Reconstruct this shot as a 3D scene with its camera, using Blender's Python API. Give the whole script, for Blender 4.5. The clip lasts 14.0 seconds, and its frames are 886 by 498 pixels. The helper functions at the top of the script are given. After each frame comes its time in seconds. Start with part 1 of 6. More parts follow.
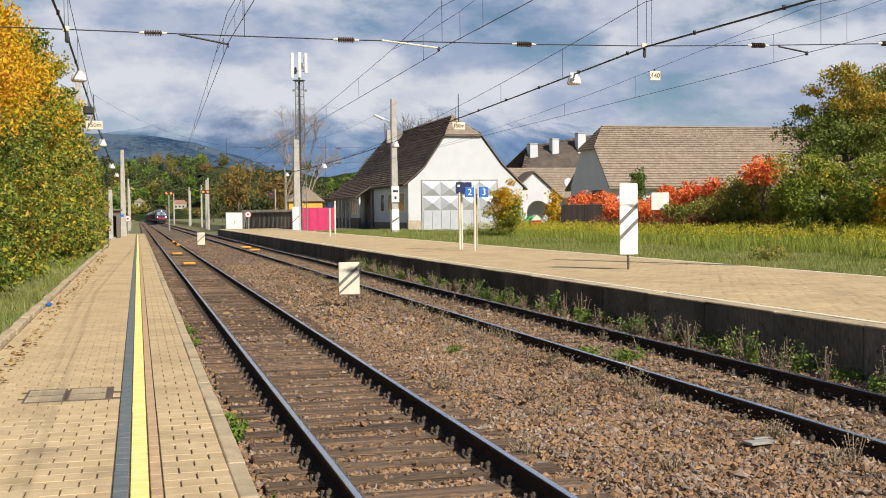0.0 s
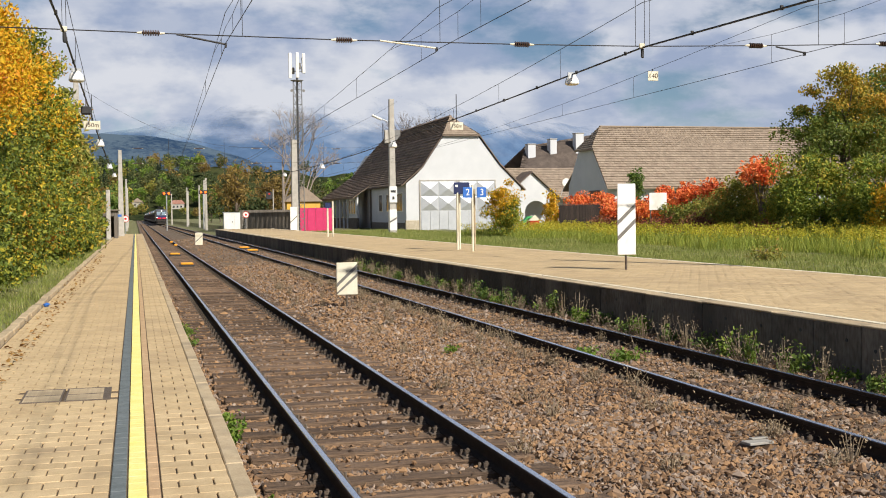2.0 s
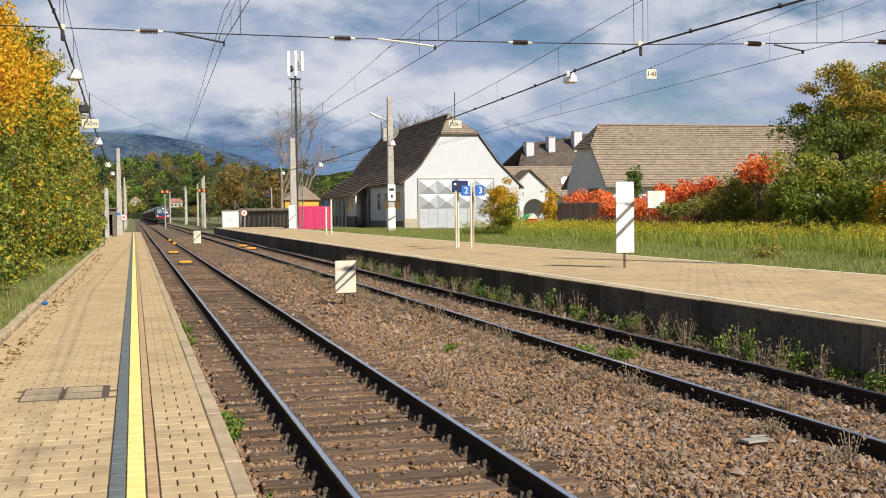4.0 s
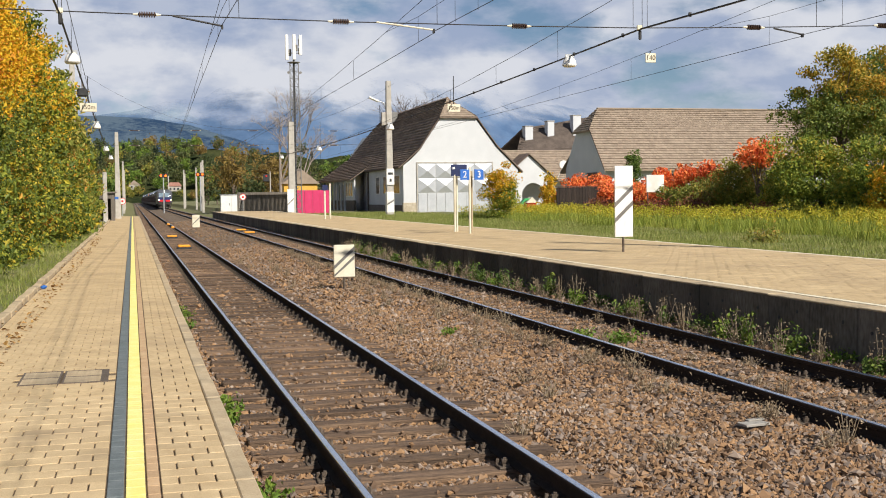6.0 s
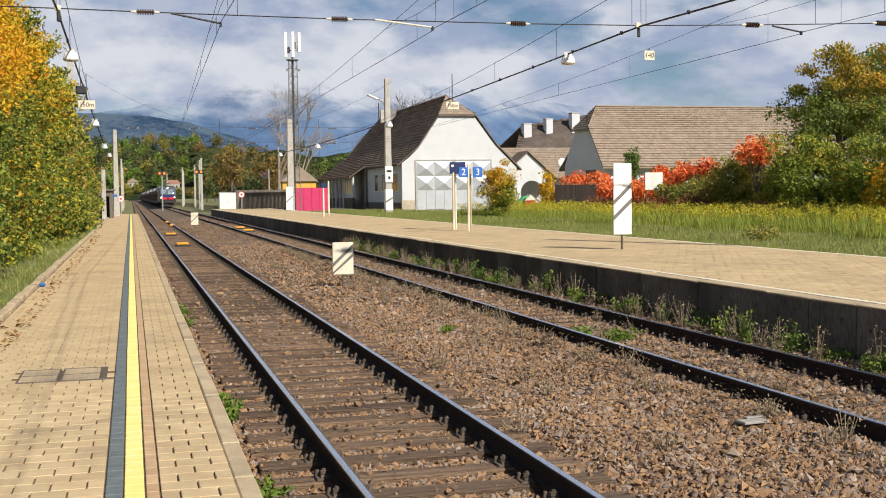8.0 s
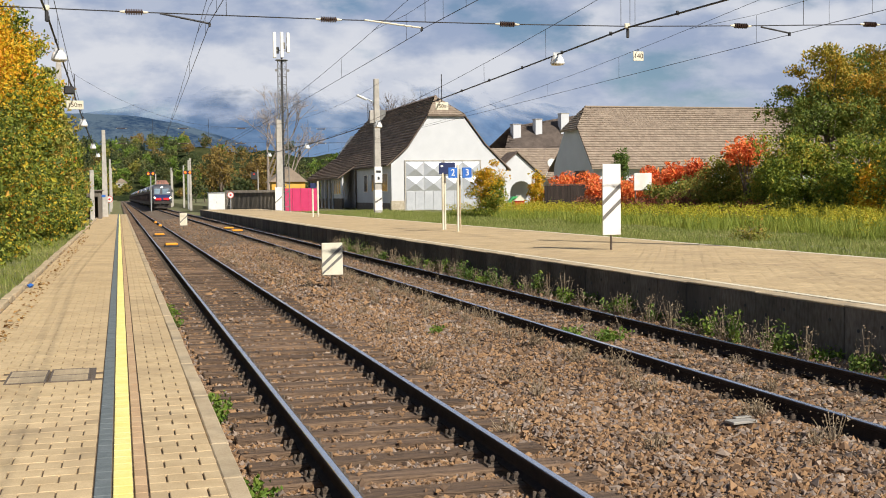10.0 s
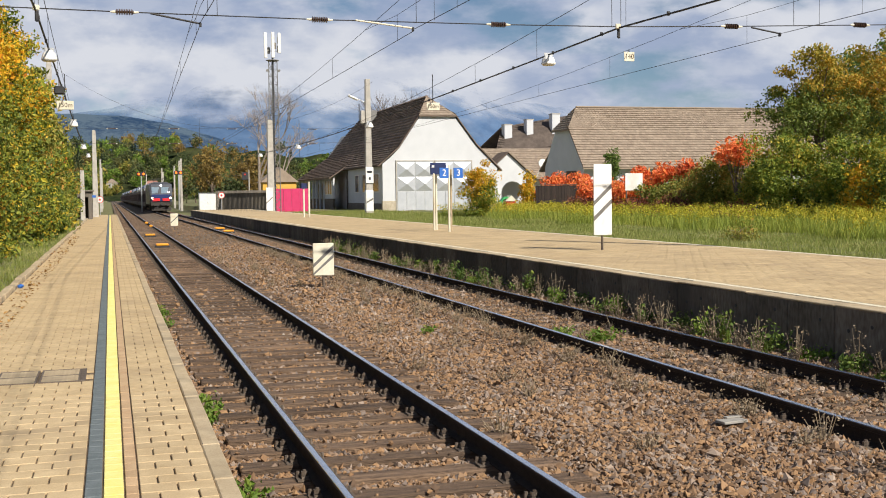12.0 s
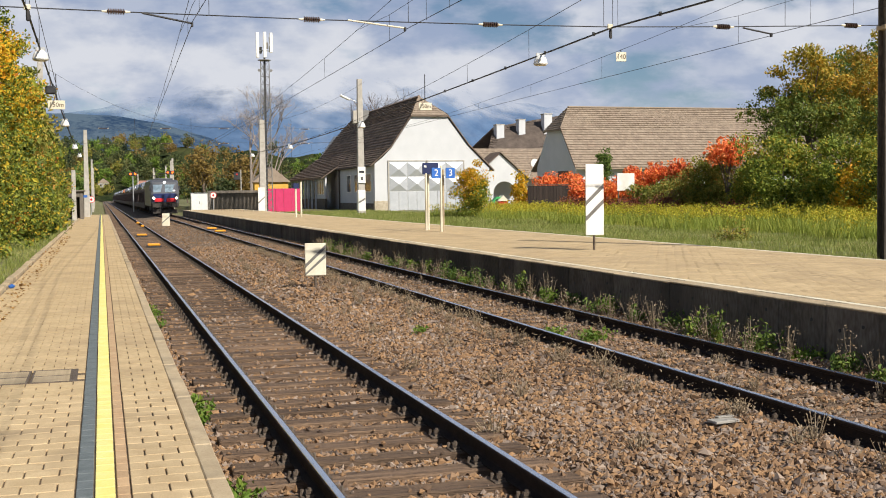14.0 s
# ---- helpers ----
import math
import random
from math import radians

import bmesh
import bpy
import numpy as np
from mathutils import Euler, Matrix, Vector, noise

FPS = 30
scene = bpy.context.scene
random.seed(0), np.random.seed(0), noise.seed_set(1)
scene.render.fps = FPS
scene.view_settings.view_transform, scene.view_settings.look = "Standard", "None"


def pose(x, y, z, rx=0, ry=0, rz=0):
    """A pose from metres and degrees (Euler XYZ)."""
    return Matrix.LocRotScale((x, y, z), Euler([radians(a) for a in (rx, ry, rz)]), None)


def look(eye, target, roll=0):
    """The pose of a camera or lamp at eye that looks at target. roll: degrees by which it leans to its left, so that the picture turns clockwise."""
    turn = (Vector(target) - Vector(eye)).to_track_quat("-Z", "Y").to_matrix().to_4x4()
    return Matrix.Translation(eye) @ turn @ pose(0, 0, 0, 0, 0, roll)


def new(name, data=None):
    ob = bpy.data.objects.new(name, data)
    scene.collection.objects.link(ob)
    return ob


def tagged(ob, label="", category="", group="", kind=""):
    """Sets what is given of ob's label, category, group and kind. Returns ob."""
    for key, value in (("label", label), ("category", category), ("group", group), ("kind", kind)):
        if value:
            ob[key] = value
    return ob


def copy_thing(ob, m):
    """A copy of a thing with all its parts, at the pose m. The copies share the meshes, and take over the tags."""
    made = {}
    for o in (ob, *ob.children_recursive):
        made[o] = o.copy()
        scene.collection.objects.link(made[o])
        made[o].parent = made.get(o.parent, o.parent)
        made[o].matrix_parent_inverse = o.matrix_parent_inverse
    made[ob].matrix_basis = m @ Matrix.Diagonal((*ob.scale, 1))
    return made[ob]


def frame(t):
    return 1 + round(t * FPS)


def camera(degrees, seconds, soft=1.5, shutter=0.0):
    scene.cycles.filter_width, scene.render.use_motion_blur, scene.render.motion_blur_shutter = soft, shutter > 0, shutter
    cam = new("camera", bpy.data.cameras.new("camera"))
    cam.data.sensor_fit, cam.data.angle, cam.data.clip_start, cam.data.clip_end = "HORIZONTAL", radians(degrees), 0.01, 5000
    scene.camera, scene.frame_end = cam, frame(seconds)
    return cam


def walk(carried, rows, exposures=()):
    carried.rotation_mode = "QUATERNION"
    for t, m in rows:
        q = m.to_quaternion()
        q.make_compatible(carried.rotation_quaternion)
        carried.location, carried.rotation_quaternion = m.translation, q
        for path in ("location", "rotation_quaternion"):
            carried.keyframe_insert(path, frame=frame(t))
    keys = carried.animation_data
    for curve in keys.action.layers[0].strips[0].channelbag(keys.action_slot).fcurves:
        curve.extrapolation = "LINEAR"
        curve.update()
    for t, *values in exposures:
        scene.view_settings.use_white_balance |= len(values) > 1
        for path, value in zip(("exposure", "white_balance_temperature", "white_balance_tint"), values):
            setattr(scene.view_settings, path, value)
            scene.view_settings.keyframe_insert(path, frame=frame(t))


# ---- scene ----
cam = camera(42.16, 14.0, soft=1.0)
EYE = (-2.29, 0.0, 2.084)
# seconds, heading to the right of the track, tilt, lean
TURNS = [
    (0.0, 14.858, -1.763, -0.695),
    (0.5, 14.890, -1.767, -0.700),
    (1.0, 14.936, -1.757, -0.685),
    (1.5, 14.953, -1.761, -0.686),
    (2.0, 14.963, -1.754, -0.689),
    (2.5, 14.981, -1.744, -0.693),
    (3.0, 15.012, -1.779, -0.700),
    (5.5, 15.077, -2.290, -0.707),
    (6.0, 15.090, -2.640, -0.708),
    (6.5, 15.100, -2.767, -0.715),
    (7.0, 15.100, -2.767, -0.715),
    (7.5, 15.106, -2.767, -0.711),
    (8.0, 15.153, -2.761, -0.708),
    (10.5, 15.826, -2.739, -0.704),
    (11.0, 15.955, -2.733, -0.713),
    (11.5, 16.078, -2.731, -0.710),
    (12.0, 16.119, -2.735, -0.717),
    (12.5, 16.219, -2.736, -0.702),
    (13.0, 16.376, -2.735, -0.708),
    (13.5, 16.512, -2.740, -0.703),
    (14.0, 16.512, -2.740, -0.703),
]


def aimed(heading, tilt, lean):
    h, t = radians(heading), radians(tilt)
    way = Vector((math.sin(h) * math.cos(t), math.cos(h) * math.cos(t), math.sin(t)))
    return look(EYE, Vector(EYE) + way * 50, lean)


walk(cam, [(t, aimed(a, b, c)) for t, a, b, c in TURNS])

# ---- light ----
SUN_FROM = Vector((0.34, -0.70, 0.63)).normalized()
world = bpy.data.worlds.new("sky")
scene.world = world
world.use_nodes = True


def build_sky():
    nt = world.node_tree
    n, l = nt.nodes, nt.links
    n.clear()
    out = n.new("ShaderNodeOutputWorld")
    bg = n.new("ShaderNodeBackground")
    sky = n.new("ShaderNodeTexSky")
    sky.sky_type, sky.sun_disc = "NISHITA", False
    sky.sun_elevation = math.asin(SUN_FROM.z)
    sky.sun_rotation = math.atan2(SUN_FROM.x, SUN_FROM.y)
    sky.altitude, sky.dust_density, sky.ozone_density = 600, 0.4, 4.0
    tc = n.new("ShaderNodeTexCoord")
    # cloud heaps, wider than high
    sep = n.new("ShaderNodeSeparateXYZ")
    l.new(tc.outputs["Generated"], sep.inputs[0])
    com = n.new("ShaderNodeMapping"); com.inputs["Scale"].default_value = (1, 1, 2.2)
    l.new(tc.outputs["Generated"], com.inputs[0])
    def cloud_noise(scale, detail, seed, lo, hi):
        off = n.new("ShaderNodeVectorMath"); off.operation = "ADD"; off.inputs[1].default_value = (seed, seed * 0.7, 0)
        l.new(com.outputs[0], off.inputs[0])
        t = n.new("ShaderNodeTexNoise"); t.inputs["Scale"].default_value = scale
        t.inputs["Detail"].default_value = detail; t.inputs["Roughness"].default_value = 0.56; t.inputs["Distortion"].default_value = 0.08
        l.new(off.outputs[0], t.inputs["Vector"])
        m = n.new("ShaderNodeMapRange"); m.interpolation_type = "SMOOTHSTEP"
        m.inputs["From Min"].default_value, m.inputs["From Max"].default_value = lo, hi
        l.new(t.outputs["Fac"], m.inputs["Value"])
        return m.outputs[0]
    cover = cloud_noise(5.2, 10, 3.7, 0.33, 0.46)
    heaps = cloud_noise(6.5, 12, 23.1, 0.43, 0.58)
    puffs = cloud_noise(15.0, 10, 41.7, 0.40, 0.62)
    # sunlit heaps stand low over the mountains, greyer undersides hang above them
    low = n.new("ShaderNodeMapRange"); low.interpolation_type = "SMOOTHSTEP"
    low.inputs["From Min"].default_value, low.inputs["From Max"].default_value = 0.03, 0.20
    low.inputs["To Min"].default_value, low.inputs["To Max"].default_value = 0.20, 0.0
    l.new(sep.outputs["Z"], low.inputs["Value"])
    part_1 = n.new("ShaderNodeMath"); part_1.operation = "MULTIPLY_ADD"; part_1.inputs[1].default_value = 0.58
    l.new(heaps, part_1.inputs[0]); l.new(low.outputs[0], part_1.inputs[2])
    part_2 = n.new("ShaderNodeMath"); part_2.operation = "MULTIPLY_ADD"; part_2.inputs[1].default_value = 0.34; part_2.use_clamp = True
    l.new(puffs, part_2.inputs[0]); l.new(part_1.outputs[0], part_2.inputs[2])
    tone = part_2.outputs[0]
    grey = n.new("ShaderNodeMix"); grey.data_type = "RGBA"
    grey.inputs[6].default_value, grey.inputs[7].default_value = (4.6, 5.7, 8.2, 1), (10.3, 10.6, 11.5, 1)
    l.new(tone, grey.inputs[0])
    # the cloud banks stand round the horizon; overhead it is clear
    up = n.new("ShaderNodeMapRange"); up.interpolation_type = "SMOOTHSTEP"
    up.inputs["From Min"].default_value, up.inputs["From Max"].default_value = 0.24, 0.48
    up.inputs["To Min"].default_value, up.inputs["To Max"].default_value = 1.0, 0.12
    l.new(sep.outputs["Z"], up.inputs["Value"])
    cov = n.new("ShaderNodeMath"); cov.operation = "MULTIPLY"
    l.new(cover, cov.inputs[0]); l.new(up.outputs[0], cov.inputs[1])
    both = n.new("ShaderNodeMix"); both.data_type = "RGBA"
    l.new(cov.outputs[0], both.inputs[0]); l.new(sky.outputs[0], both.inputs[6]); l.new(grey.outputs[2], both.inputs[7])
    bg.inputs["Strength"].default_value = 0.056
    l.new(both.outputs[2], bg.inputs["Color"])
    l.new(bg.outputs[0], out.inputs[0])


build_sky()
sun = new("sun", bpy.data.lights.new("sun", "SUN"))
sun.data.energy, sun.data.angle, sun.data.color = 5.0, radians(0.6), (1.0, 0.945, 0.86)
sun.matrix_world = look((0, 0, 60), Vector((0, 0, 60)) - SUN_FROM)
scene.view_settings.exposure = 0.27


# ---- materials ----
def mat(name, a, b, rough=0.8, scale=6.0, fine=60.0, bump=0.3, metal=0.0, spread=0.5, vary=0.0, islands=False, depth=0.01, spec=0.4,
        stains=None, stretch=(1, 1, 1)):
    """Two colours mixed by a coarse and a fine noise, with relief. vary: brightness from piece to piece; stains: a third colour in patches."""
    m = bpy.data.materials.new(name)
    m.use_nodes = True
    nt = m.node_tree
    n, l = nt.nodes, nt.links
    bs = n["Principled BSDF"]
    tc = n.new("ShaderNodeTexCoord")
    mp = n.new("ShaderNodeMapping"); mp.inputs["Scale"].default_value = stretch
    geo = n.new("ShaderNodeNewGeometry")
    l.new(geo.outputs["Position"], mp.inputs[0])
    n1 = n.new("ShaderNodeTexNoise"); n1.inputs["Scale"].default_value = scale; n1.inputs["Detail"].default_value = 5
    n2 = n.new("ShaderNodeTexNoise"); n2.inputs["Scale"].default_value = fine; n2.inputs["Detail"].default_value = 4
    for k in (n1, n2):
        l.new(mp.outputs[0], k.inputs["Vector"])
    ad = n.new("ShaderNodeMath"); ad.operation = "ADD"
    l.new(n1.outputs["Fac"], ad.inputs[0]); l.new(n2.outputs["Fac"], ad.inputs[1])
    mr = n.new("ShaderNodeMapRange")
    mr.inputs["From Min"].default_value, mr.inputs["From Max"].default_value = 1 - spread * 0.5, 1 + spread * 0.5
    l.new(ad.outputs[0], mr.inputs["Value"])
    mix = n.new("ShaderNodeMix"); mix.data_type = "RGBA"
    mix.inputs[6].default_value, mix.inputs[7].default_value = (*a, 1), (*b, 1)
    l.new(mr.outputs[0], mix.inputs[0])
    col = mix.outputs[2]
    if stains:
        n3 = n.new("ShaderNodeTexNoise"); n3.inputs["Scale"].default_value = scale * 0.35; n3.inputs["Detail"].default_value = 6
        l.new(mp.outputs[0], n3.inputs["Vector"])
        m3 = n.new("ShaderNodeMapRange"); m3.inputs["From Min"].default_value, m3.inputs["From Max"].default_value = 0.52, 0.72
        l.new(n3.outputs["Fac"], m3.inputs["Value"])
        mix3 = n.new("ShaderNodeMix"); mix3.data_type = "RGBA"; mix3.inputs[7].default_value = (*stains, 1)
        l.new(m3.outputs[0], mix3.inputs[0]); l.new(col, mix3.inputs[6])
        col = mix3.outputs[2]
    if vary:
        if islands:
            rnd = geo.outputs["Random Per Island"]
        else:
            oi = n.new("ShaderNodeObjectInfo"); rnd = oi.outputs["Random"]
        vr = n.new("ShaderNodeMapRange"); vr.inputs["To Min"].default_value, vr.inputs["To Max"].default_value = 1 - vary, 1 + vary
        l.new(rnd, vr.inputs["Value"])
        hs = n.new("ShaderNodeHueSaturation")
        l.new(vr.outputs[0], hs.inputs["Value"]); l.new(col, hs.inputs["Color"])
        col = hs.outputs[0]
    l.new(col, bs.inputs["Base Color"])
    bs.inputs["Roughness"].default_value, bs.inputs["Metallic"].default_value = rough, metal
    bs.inputs["Specular IOR Level"].default_value = spec
    if bump:
        bp = n.new("ShaderNodeBump"); bp.inputs["Strength"].default_value = bump; bp.inputs["Distance"].default_value = depth
        l.new(ad.outputs[0], bp.inputs["Height"]); l.new(bp.outputs[0], bs.inputs["Normal"])
    return m


def ramp_mat(name, stops, rough=0.6, where=0.25, wild=0.75, clear=0.0, spec=0.3):
    """Leaves, stones: the colour of each island picked from a ramp, shifted by a coarse noise in space."""
    m = bpy.data.materials.new(name)
    m.use_nodes = True
    n, l = m.node_tree.nodes, m.node_tree.links
    bs = n["Principled BSDF"]
    geo = n.new("ShaderNodeNewGeometry")
    ns = n.new("ShaderNodeTexNoise"); ns.inputs["Scale"].default_value = where; ns.inputs["Detail"].default_value = 3
    l.new(geo.outputs["Position"], ns.inputs["Vector"])
    nr = n.new("ShaderNodeMapRange"); nr.inputs["From Min"].default_value, nr.inputs["From Max"].default_value = 0.3, 0.7
    l.new(ns.outputs["Fac"], nr.inputs["Value"])
    mx = n.new("ShaderNodeMix"); mx.data_type = "FLOAT"; mx.inputs[0].default_value = wild
    l.new(nr.outputs[0], mx.inputs[2]); l.new(geo.outputs["Random Per Island"], mx.inputs[3])
    cr = n.new("ShaderNodeValToRGB")
    while len(cr.color_ramp.elements) < len(stops):
        cr.color_ramp.elements.new(0.5)
    for e, (pos, c) in zip(cr.color_ramp.elements, stops):
        e.position, e.color = pos, (*c, 1)
    l.new(mx.outputs[0], cr.inputs[0])
    l.new(cr.outputs[0], bs.inputs["Base Color"])
    bs.inputs["Roughness"].default_value = rough
    bs.inputs["Specular IOR Level"].default_value = spec
    if clear:
        tr = n.new("ShaderNodeBsdfTranslucent"); l.new(cr.outputs[0], tr.inputs[0])
        ms = n.new("ShaderNodeMixShader"); ms.inputs[0].default_value = clear
        l.new(bs.outputs[0], ms.inputs[1]); l.new(tr.outputs[0], ms.inputs[2])
        l.new(ms.outputs[0], n["Material Output"].inputs[0])
    return m


def glow(name, colour, strength):
    m = bpy.data.materials.new(name)
    m.use_nodes = True
    b = m.node_tree.nodes["Principled BSDF"]
    b.inputs["Base Color"].default_value = (*colour, 1)
    b.inputs["Emission Color"].default_value = (*colour, 1)
    b.inputs["Emission Strength"].default_value = strength
    return m


M_GRASS_GROUND = mat("meadow_soil", (0.10, 0.115, 0.035), (0.22, 0.205, 0.09), 0.95, 0.6, 14, 0.6, depth=0.05, spread=0.6, stains=(0.16, 0.12, 0.06))
M_BALLAST = mat("ballast_bed", (0.085, 0.062, 0.042), (0.24, 0.175, 0.115), 0.95, 3.0, 26, 1.0, depth=0.05, spread=0.7, stains=(0.14, 0.09, 0.055))
M_STONE = ramp_mat("ballast_stone", [(0.0, (0.075, 0.054, 0.042)), (0.3, (0.22, 0.13, 0.07)), (0.55, (0.35, 0.205, 0.10)), (0.72, (0.18, 0.14, 0.115)),
                                    (0.9, (0.36, 0.27, 0.20)), (1.0, (0.44, 0.39, 0.33))], 0.9, 0.5, 0.8)
M_SLEEPER = mat("sleeper_wood", (0.070, 0.043, 0.027), (0.24, 0.155, 0.095), 0.9, 5, 44, 0.9, depth=0.02, vary=0.32, stretch=(0.22, 3, 3), stains=(0.06, 0.042, 0.03))
# Rust taken nearly to black, so the colour holds the rail sides' shade.
M_RAIL_SIDE = mat("rail_rust_shaded", (0.018, 0.013, 0.011), (0.040, 0.027, 0.020), 0.8, 8, 90, 0.3, spec=0.15)
M_RAIL_TOP = mat("rail_polished", (0.66, 0.68, 0.73), (0.80, 0.81, 0.84), 0.24, 2, 40, 0.05, metal=1.0, stretch=(6, 0.4, 1))
M_IRON = mat("rusty_iron", (0.10, 0.075, 0.055), (0.21, 0.165, 0.125), 0.7, 20, 160, 0.3, metal=0.4)
M_PAVER = mat("sand_paver", (0.445, 0.32, 0.172), (0.585, 0.44, 0.25), 0.9, 4, 90, 0.35, depth=0.004, vary=0.10, stains=(0.363, 0.267, 0.154))
M_PAVER_FAR = mat("sand_paving", (0.445, 0.32, 0.172), (0.585, 0.435, 0.24), 0.9, 2.0, 18, 0.2, depth=0.004, vary=0.05, islands=True, stains=(0.42, 0.305, 0.17))
M_JOINT = mat("joint_sand", (0.10, 0.07, 0.042), (0.18, 0.13, 0.08), 0.95, 20, 120, 0.3)
M_PAVER_RED = mat("reddish_paver", (0.44, 0.28, 0.15), (0.55, 0.38, 0.215), 0.9, 6, 90, 0.35, depth=0.004, vary=0.12)
M_YELLOW = mat("yellow_line_paint", (0.80, 0.68, 0.19), (0.86, 0.76, 0.30), 0.7, 5, 60, 0.2, depth=0.003, vary=0.05)
M_GREYSTRIP = mat("dark_tactile_paint", (0.105, 0.125, 0.125), (0.165, 0.185, 0.185), 0.8, 8, 70, 0.4, depth=0.004)
M_KERB = mat("kerb_concrete", (0.40, 0.30, 0.18), (0.52, 0.41, 0.26), 0.9, 5, 80, 0.4, depth=0.006, vary=0.08, stains=(0.26, 0.21, 0.14))
# Stained and dirty, and darkened further for the high platform's shaded wall face.
M_CONCRETE_OLD = mat("weathered_shaded_concrete", (0.070, 0.056, 0.041), (0.165, 0.14, 0.108), 0.92, 1.3, 22, 0.5, depth=0.012, vary=0.28, stains=(0.05, 0.045, 0.036), stretch=(1, 1, 0.35))
M_CONCRETE = mat("pole_concrete", (0.36, 0.33, 0.28), (0.50, 0.46, 0.40), 0.9, 3, 50, 0.4, depth=0.006)
M_WHITELINE = mat("worn_white_edge_paint", (0.66, 0.58, 0.40), (0.80, 0.73, 0.55), 0.85, 4, 50, 0.2)
M_PLASTER = mat("white_plaster", (0.56, 0.565, 0.565), (0.63, 0.63, 0.625), 0.9, 0.8, 30, 0.15, depth=0.004, stains=(0.53, 0.53, 0.52))
M_ROOF = mat("brown_roof_tile", (0.13, 0.092, 0.068), (0.25, 0.185, 0.14), 0.85, 1.2, 20, 0.5, depth=0.02, vary=0.38, islands=True)
M_ROOF_DARK = mat("dark_roof_tile", (0.075, 0.056, 0.045), (0.15, 0.115, 0.09), 0.85, 1.2, 20, 0.5, depth=0.02, vary=0.4, islands=True)
M_ROOF_PALE = mat("pale_brown_roof_tile", (0.22, 0.165, 0.12), (0.36, 0.285, 0.21), 0.85, 1.6, 14, 0.5, depth=0.02, vary=0.13, islands=True, spread=0.9)
M_ROOF_RED = mat("faded_red_tile", (0.30, 0.14, 0.10), (0.42, 0.22, 0.17), 0.85, 1.0, 12, 0.3, vary=0.1)
M_WOOD_DARK = mat("dark_stained_wood", (0.06, 0.045, 0.035), (0.13, 0.095, 0.07), 0.8, 3, 40, 0.4, stretch=(4, 4, 0.4), vary=0.2)
M_WOOD_PALE = mat("bleached_board", (0.24, 0.22, 0.19), (0.38, 0.355, 0.31), 0.9, 3, 40, 0.4, stretch=(0.4, 4, 4))
M_WOOD_GREY = mat("grey_board", (0.11, 0.092, 0.072), (0.18, 0.155, 0.125), 0.85, 3, 40, 0.4, stretch=(4, 4, 0.4), vary=0.2)
M_STONE_DARK = mat("dark_rubble_stone", (0.085, 0.07, 0.055), (0.19, 0.16, 0.125), 0.9, 3, 20, 0.7, depth=0.03, vary=0.2)
M_STONEBASE = mat("house_base_stone", (0.30, 0.25, 0.18), (0.46, 0.40, 0.30), 0.9, 4, 30, 0.6, depth=0.02, vary=0.2)
M_STEEL = mat("galvanised_steel", (0.42, 0.43, 0.43), (0.58, 0.58, 0.57), 0.5, 6, 50, 0.1, metal=0.6)
M_PANEL = mat("door_panel_metal", (0.46, 0.475, 0.49), (0.56, 0.57, 0.58), 0.45, 1.5, 20, 0.1, metal=0.25)
M_WHITE = mat("white_enamel", (0.74, 0.72, 0.66), (0.82, 0.80, 0.75), 0.5, 4, 40, 0.1, stains=(0.66, 0.63, 0.55))
M_CREAM = mat("cream_enamel", (0.66, 0.60, 0.44), (0.76, 0.70, 0.55), 0.5, 5, 50, 0.1, stains=(0.55, 0.48, 0.33))
M_BLACK = mat("black_paint", (0.02, 0.02, 0.022), (0.045, 0.045, 0.045), 0.6, 6, 50, 0.1)
M_BAND = mat("faded_dark_band", (0.13, 0.12, 0.105), (0.19, 0.175, 0.155), 0.6, 8, 60, 0.1)
M_BLUE = mat("blue_sign", (0.03, 0.12, 0.42), (0.04, 0.15, 0.48), 0.45, 3, 40, 0.0)
M_NAVY = mat("navy_sign", (0.012, 0.02, 0.07), (0.02, 0.03, 0.10), 0.45, 3, 40, 0.0)
M_ORANGE = mat("orange_plastic", (0.78, 0.30, 0.02), (0.90, 0.40, 0.04), 0.5, 8, 50, 0.1)
M_RED = mat("red_paint", (0.55, 0.02, 0.02), (0.66, 0.04, 0.03), 0.4, 6, 50, 0.05)
M_TOY_GREEN = mat("green_plastic", (0.05, 0.34, 0.10), (0.08, 0.42, 0.14), 0.4, 4, 40, 0.05)
M_PINK = mat("pink_fence_panel", (0.50, 0.025, 0.10), (0.60, 0.04, 0.14), 0.6, 2, 30, 0.1)
M_YELLOWWALL = mat("ochre_plaster", (0.60, 0.34, 0.05), (0.70, 0.42, 0.09), 0.9, 1, 30, 0.1)
M_GLASS = mat("window_glass", (0.03, 0.035, 0.045), (0.05, 0.055, 0.065), 0.16, 1, 10, 0.0, spec=0.5)
M_WIRE = mat("copper_wire", (0.03, 0.03, 0.032), (0.06, 0.055, 0.05), 0.6, 6, 60, 0.0, metal=0.3)
M_INSUL = mat("brown_porcelain", (0.05, 0.028, 0.02), (0.085, 0.05, 0.035), 0.3, 6, 60, 0.0)
M_BARK_PALE = mat("pale_bark", (0.24, 0.19, 0.15), (0.36, 0.30, 0.25), 0.95, 4, 40, 0.5, depth=0.02, stretch=(3, 3, 0.6))
M_MAST = mat("dull_mast_steel", (0.17, 0.165, 0.15), (0.26, 0.25, 0.23), 0.6, 6, 50, 0.1, metal=0.3)
# Brown fence wood with the shade under the sumac put into its colour.
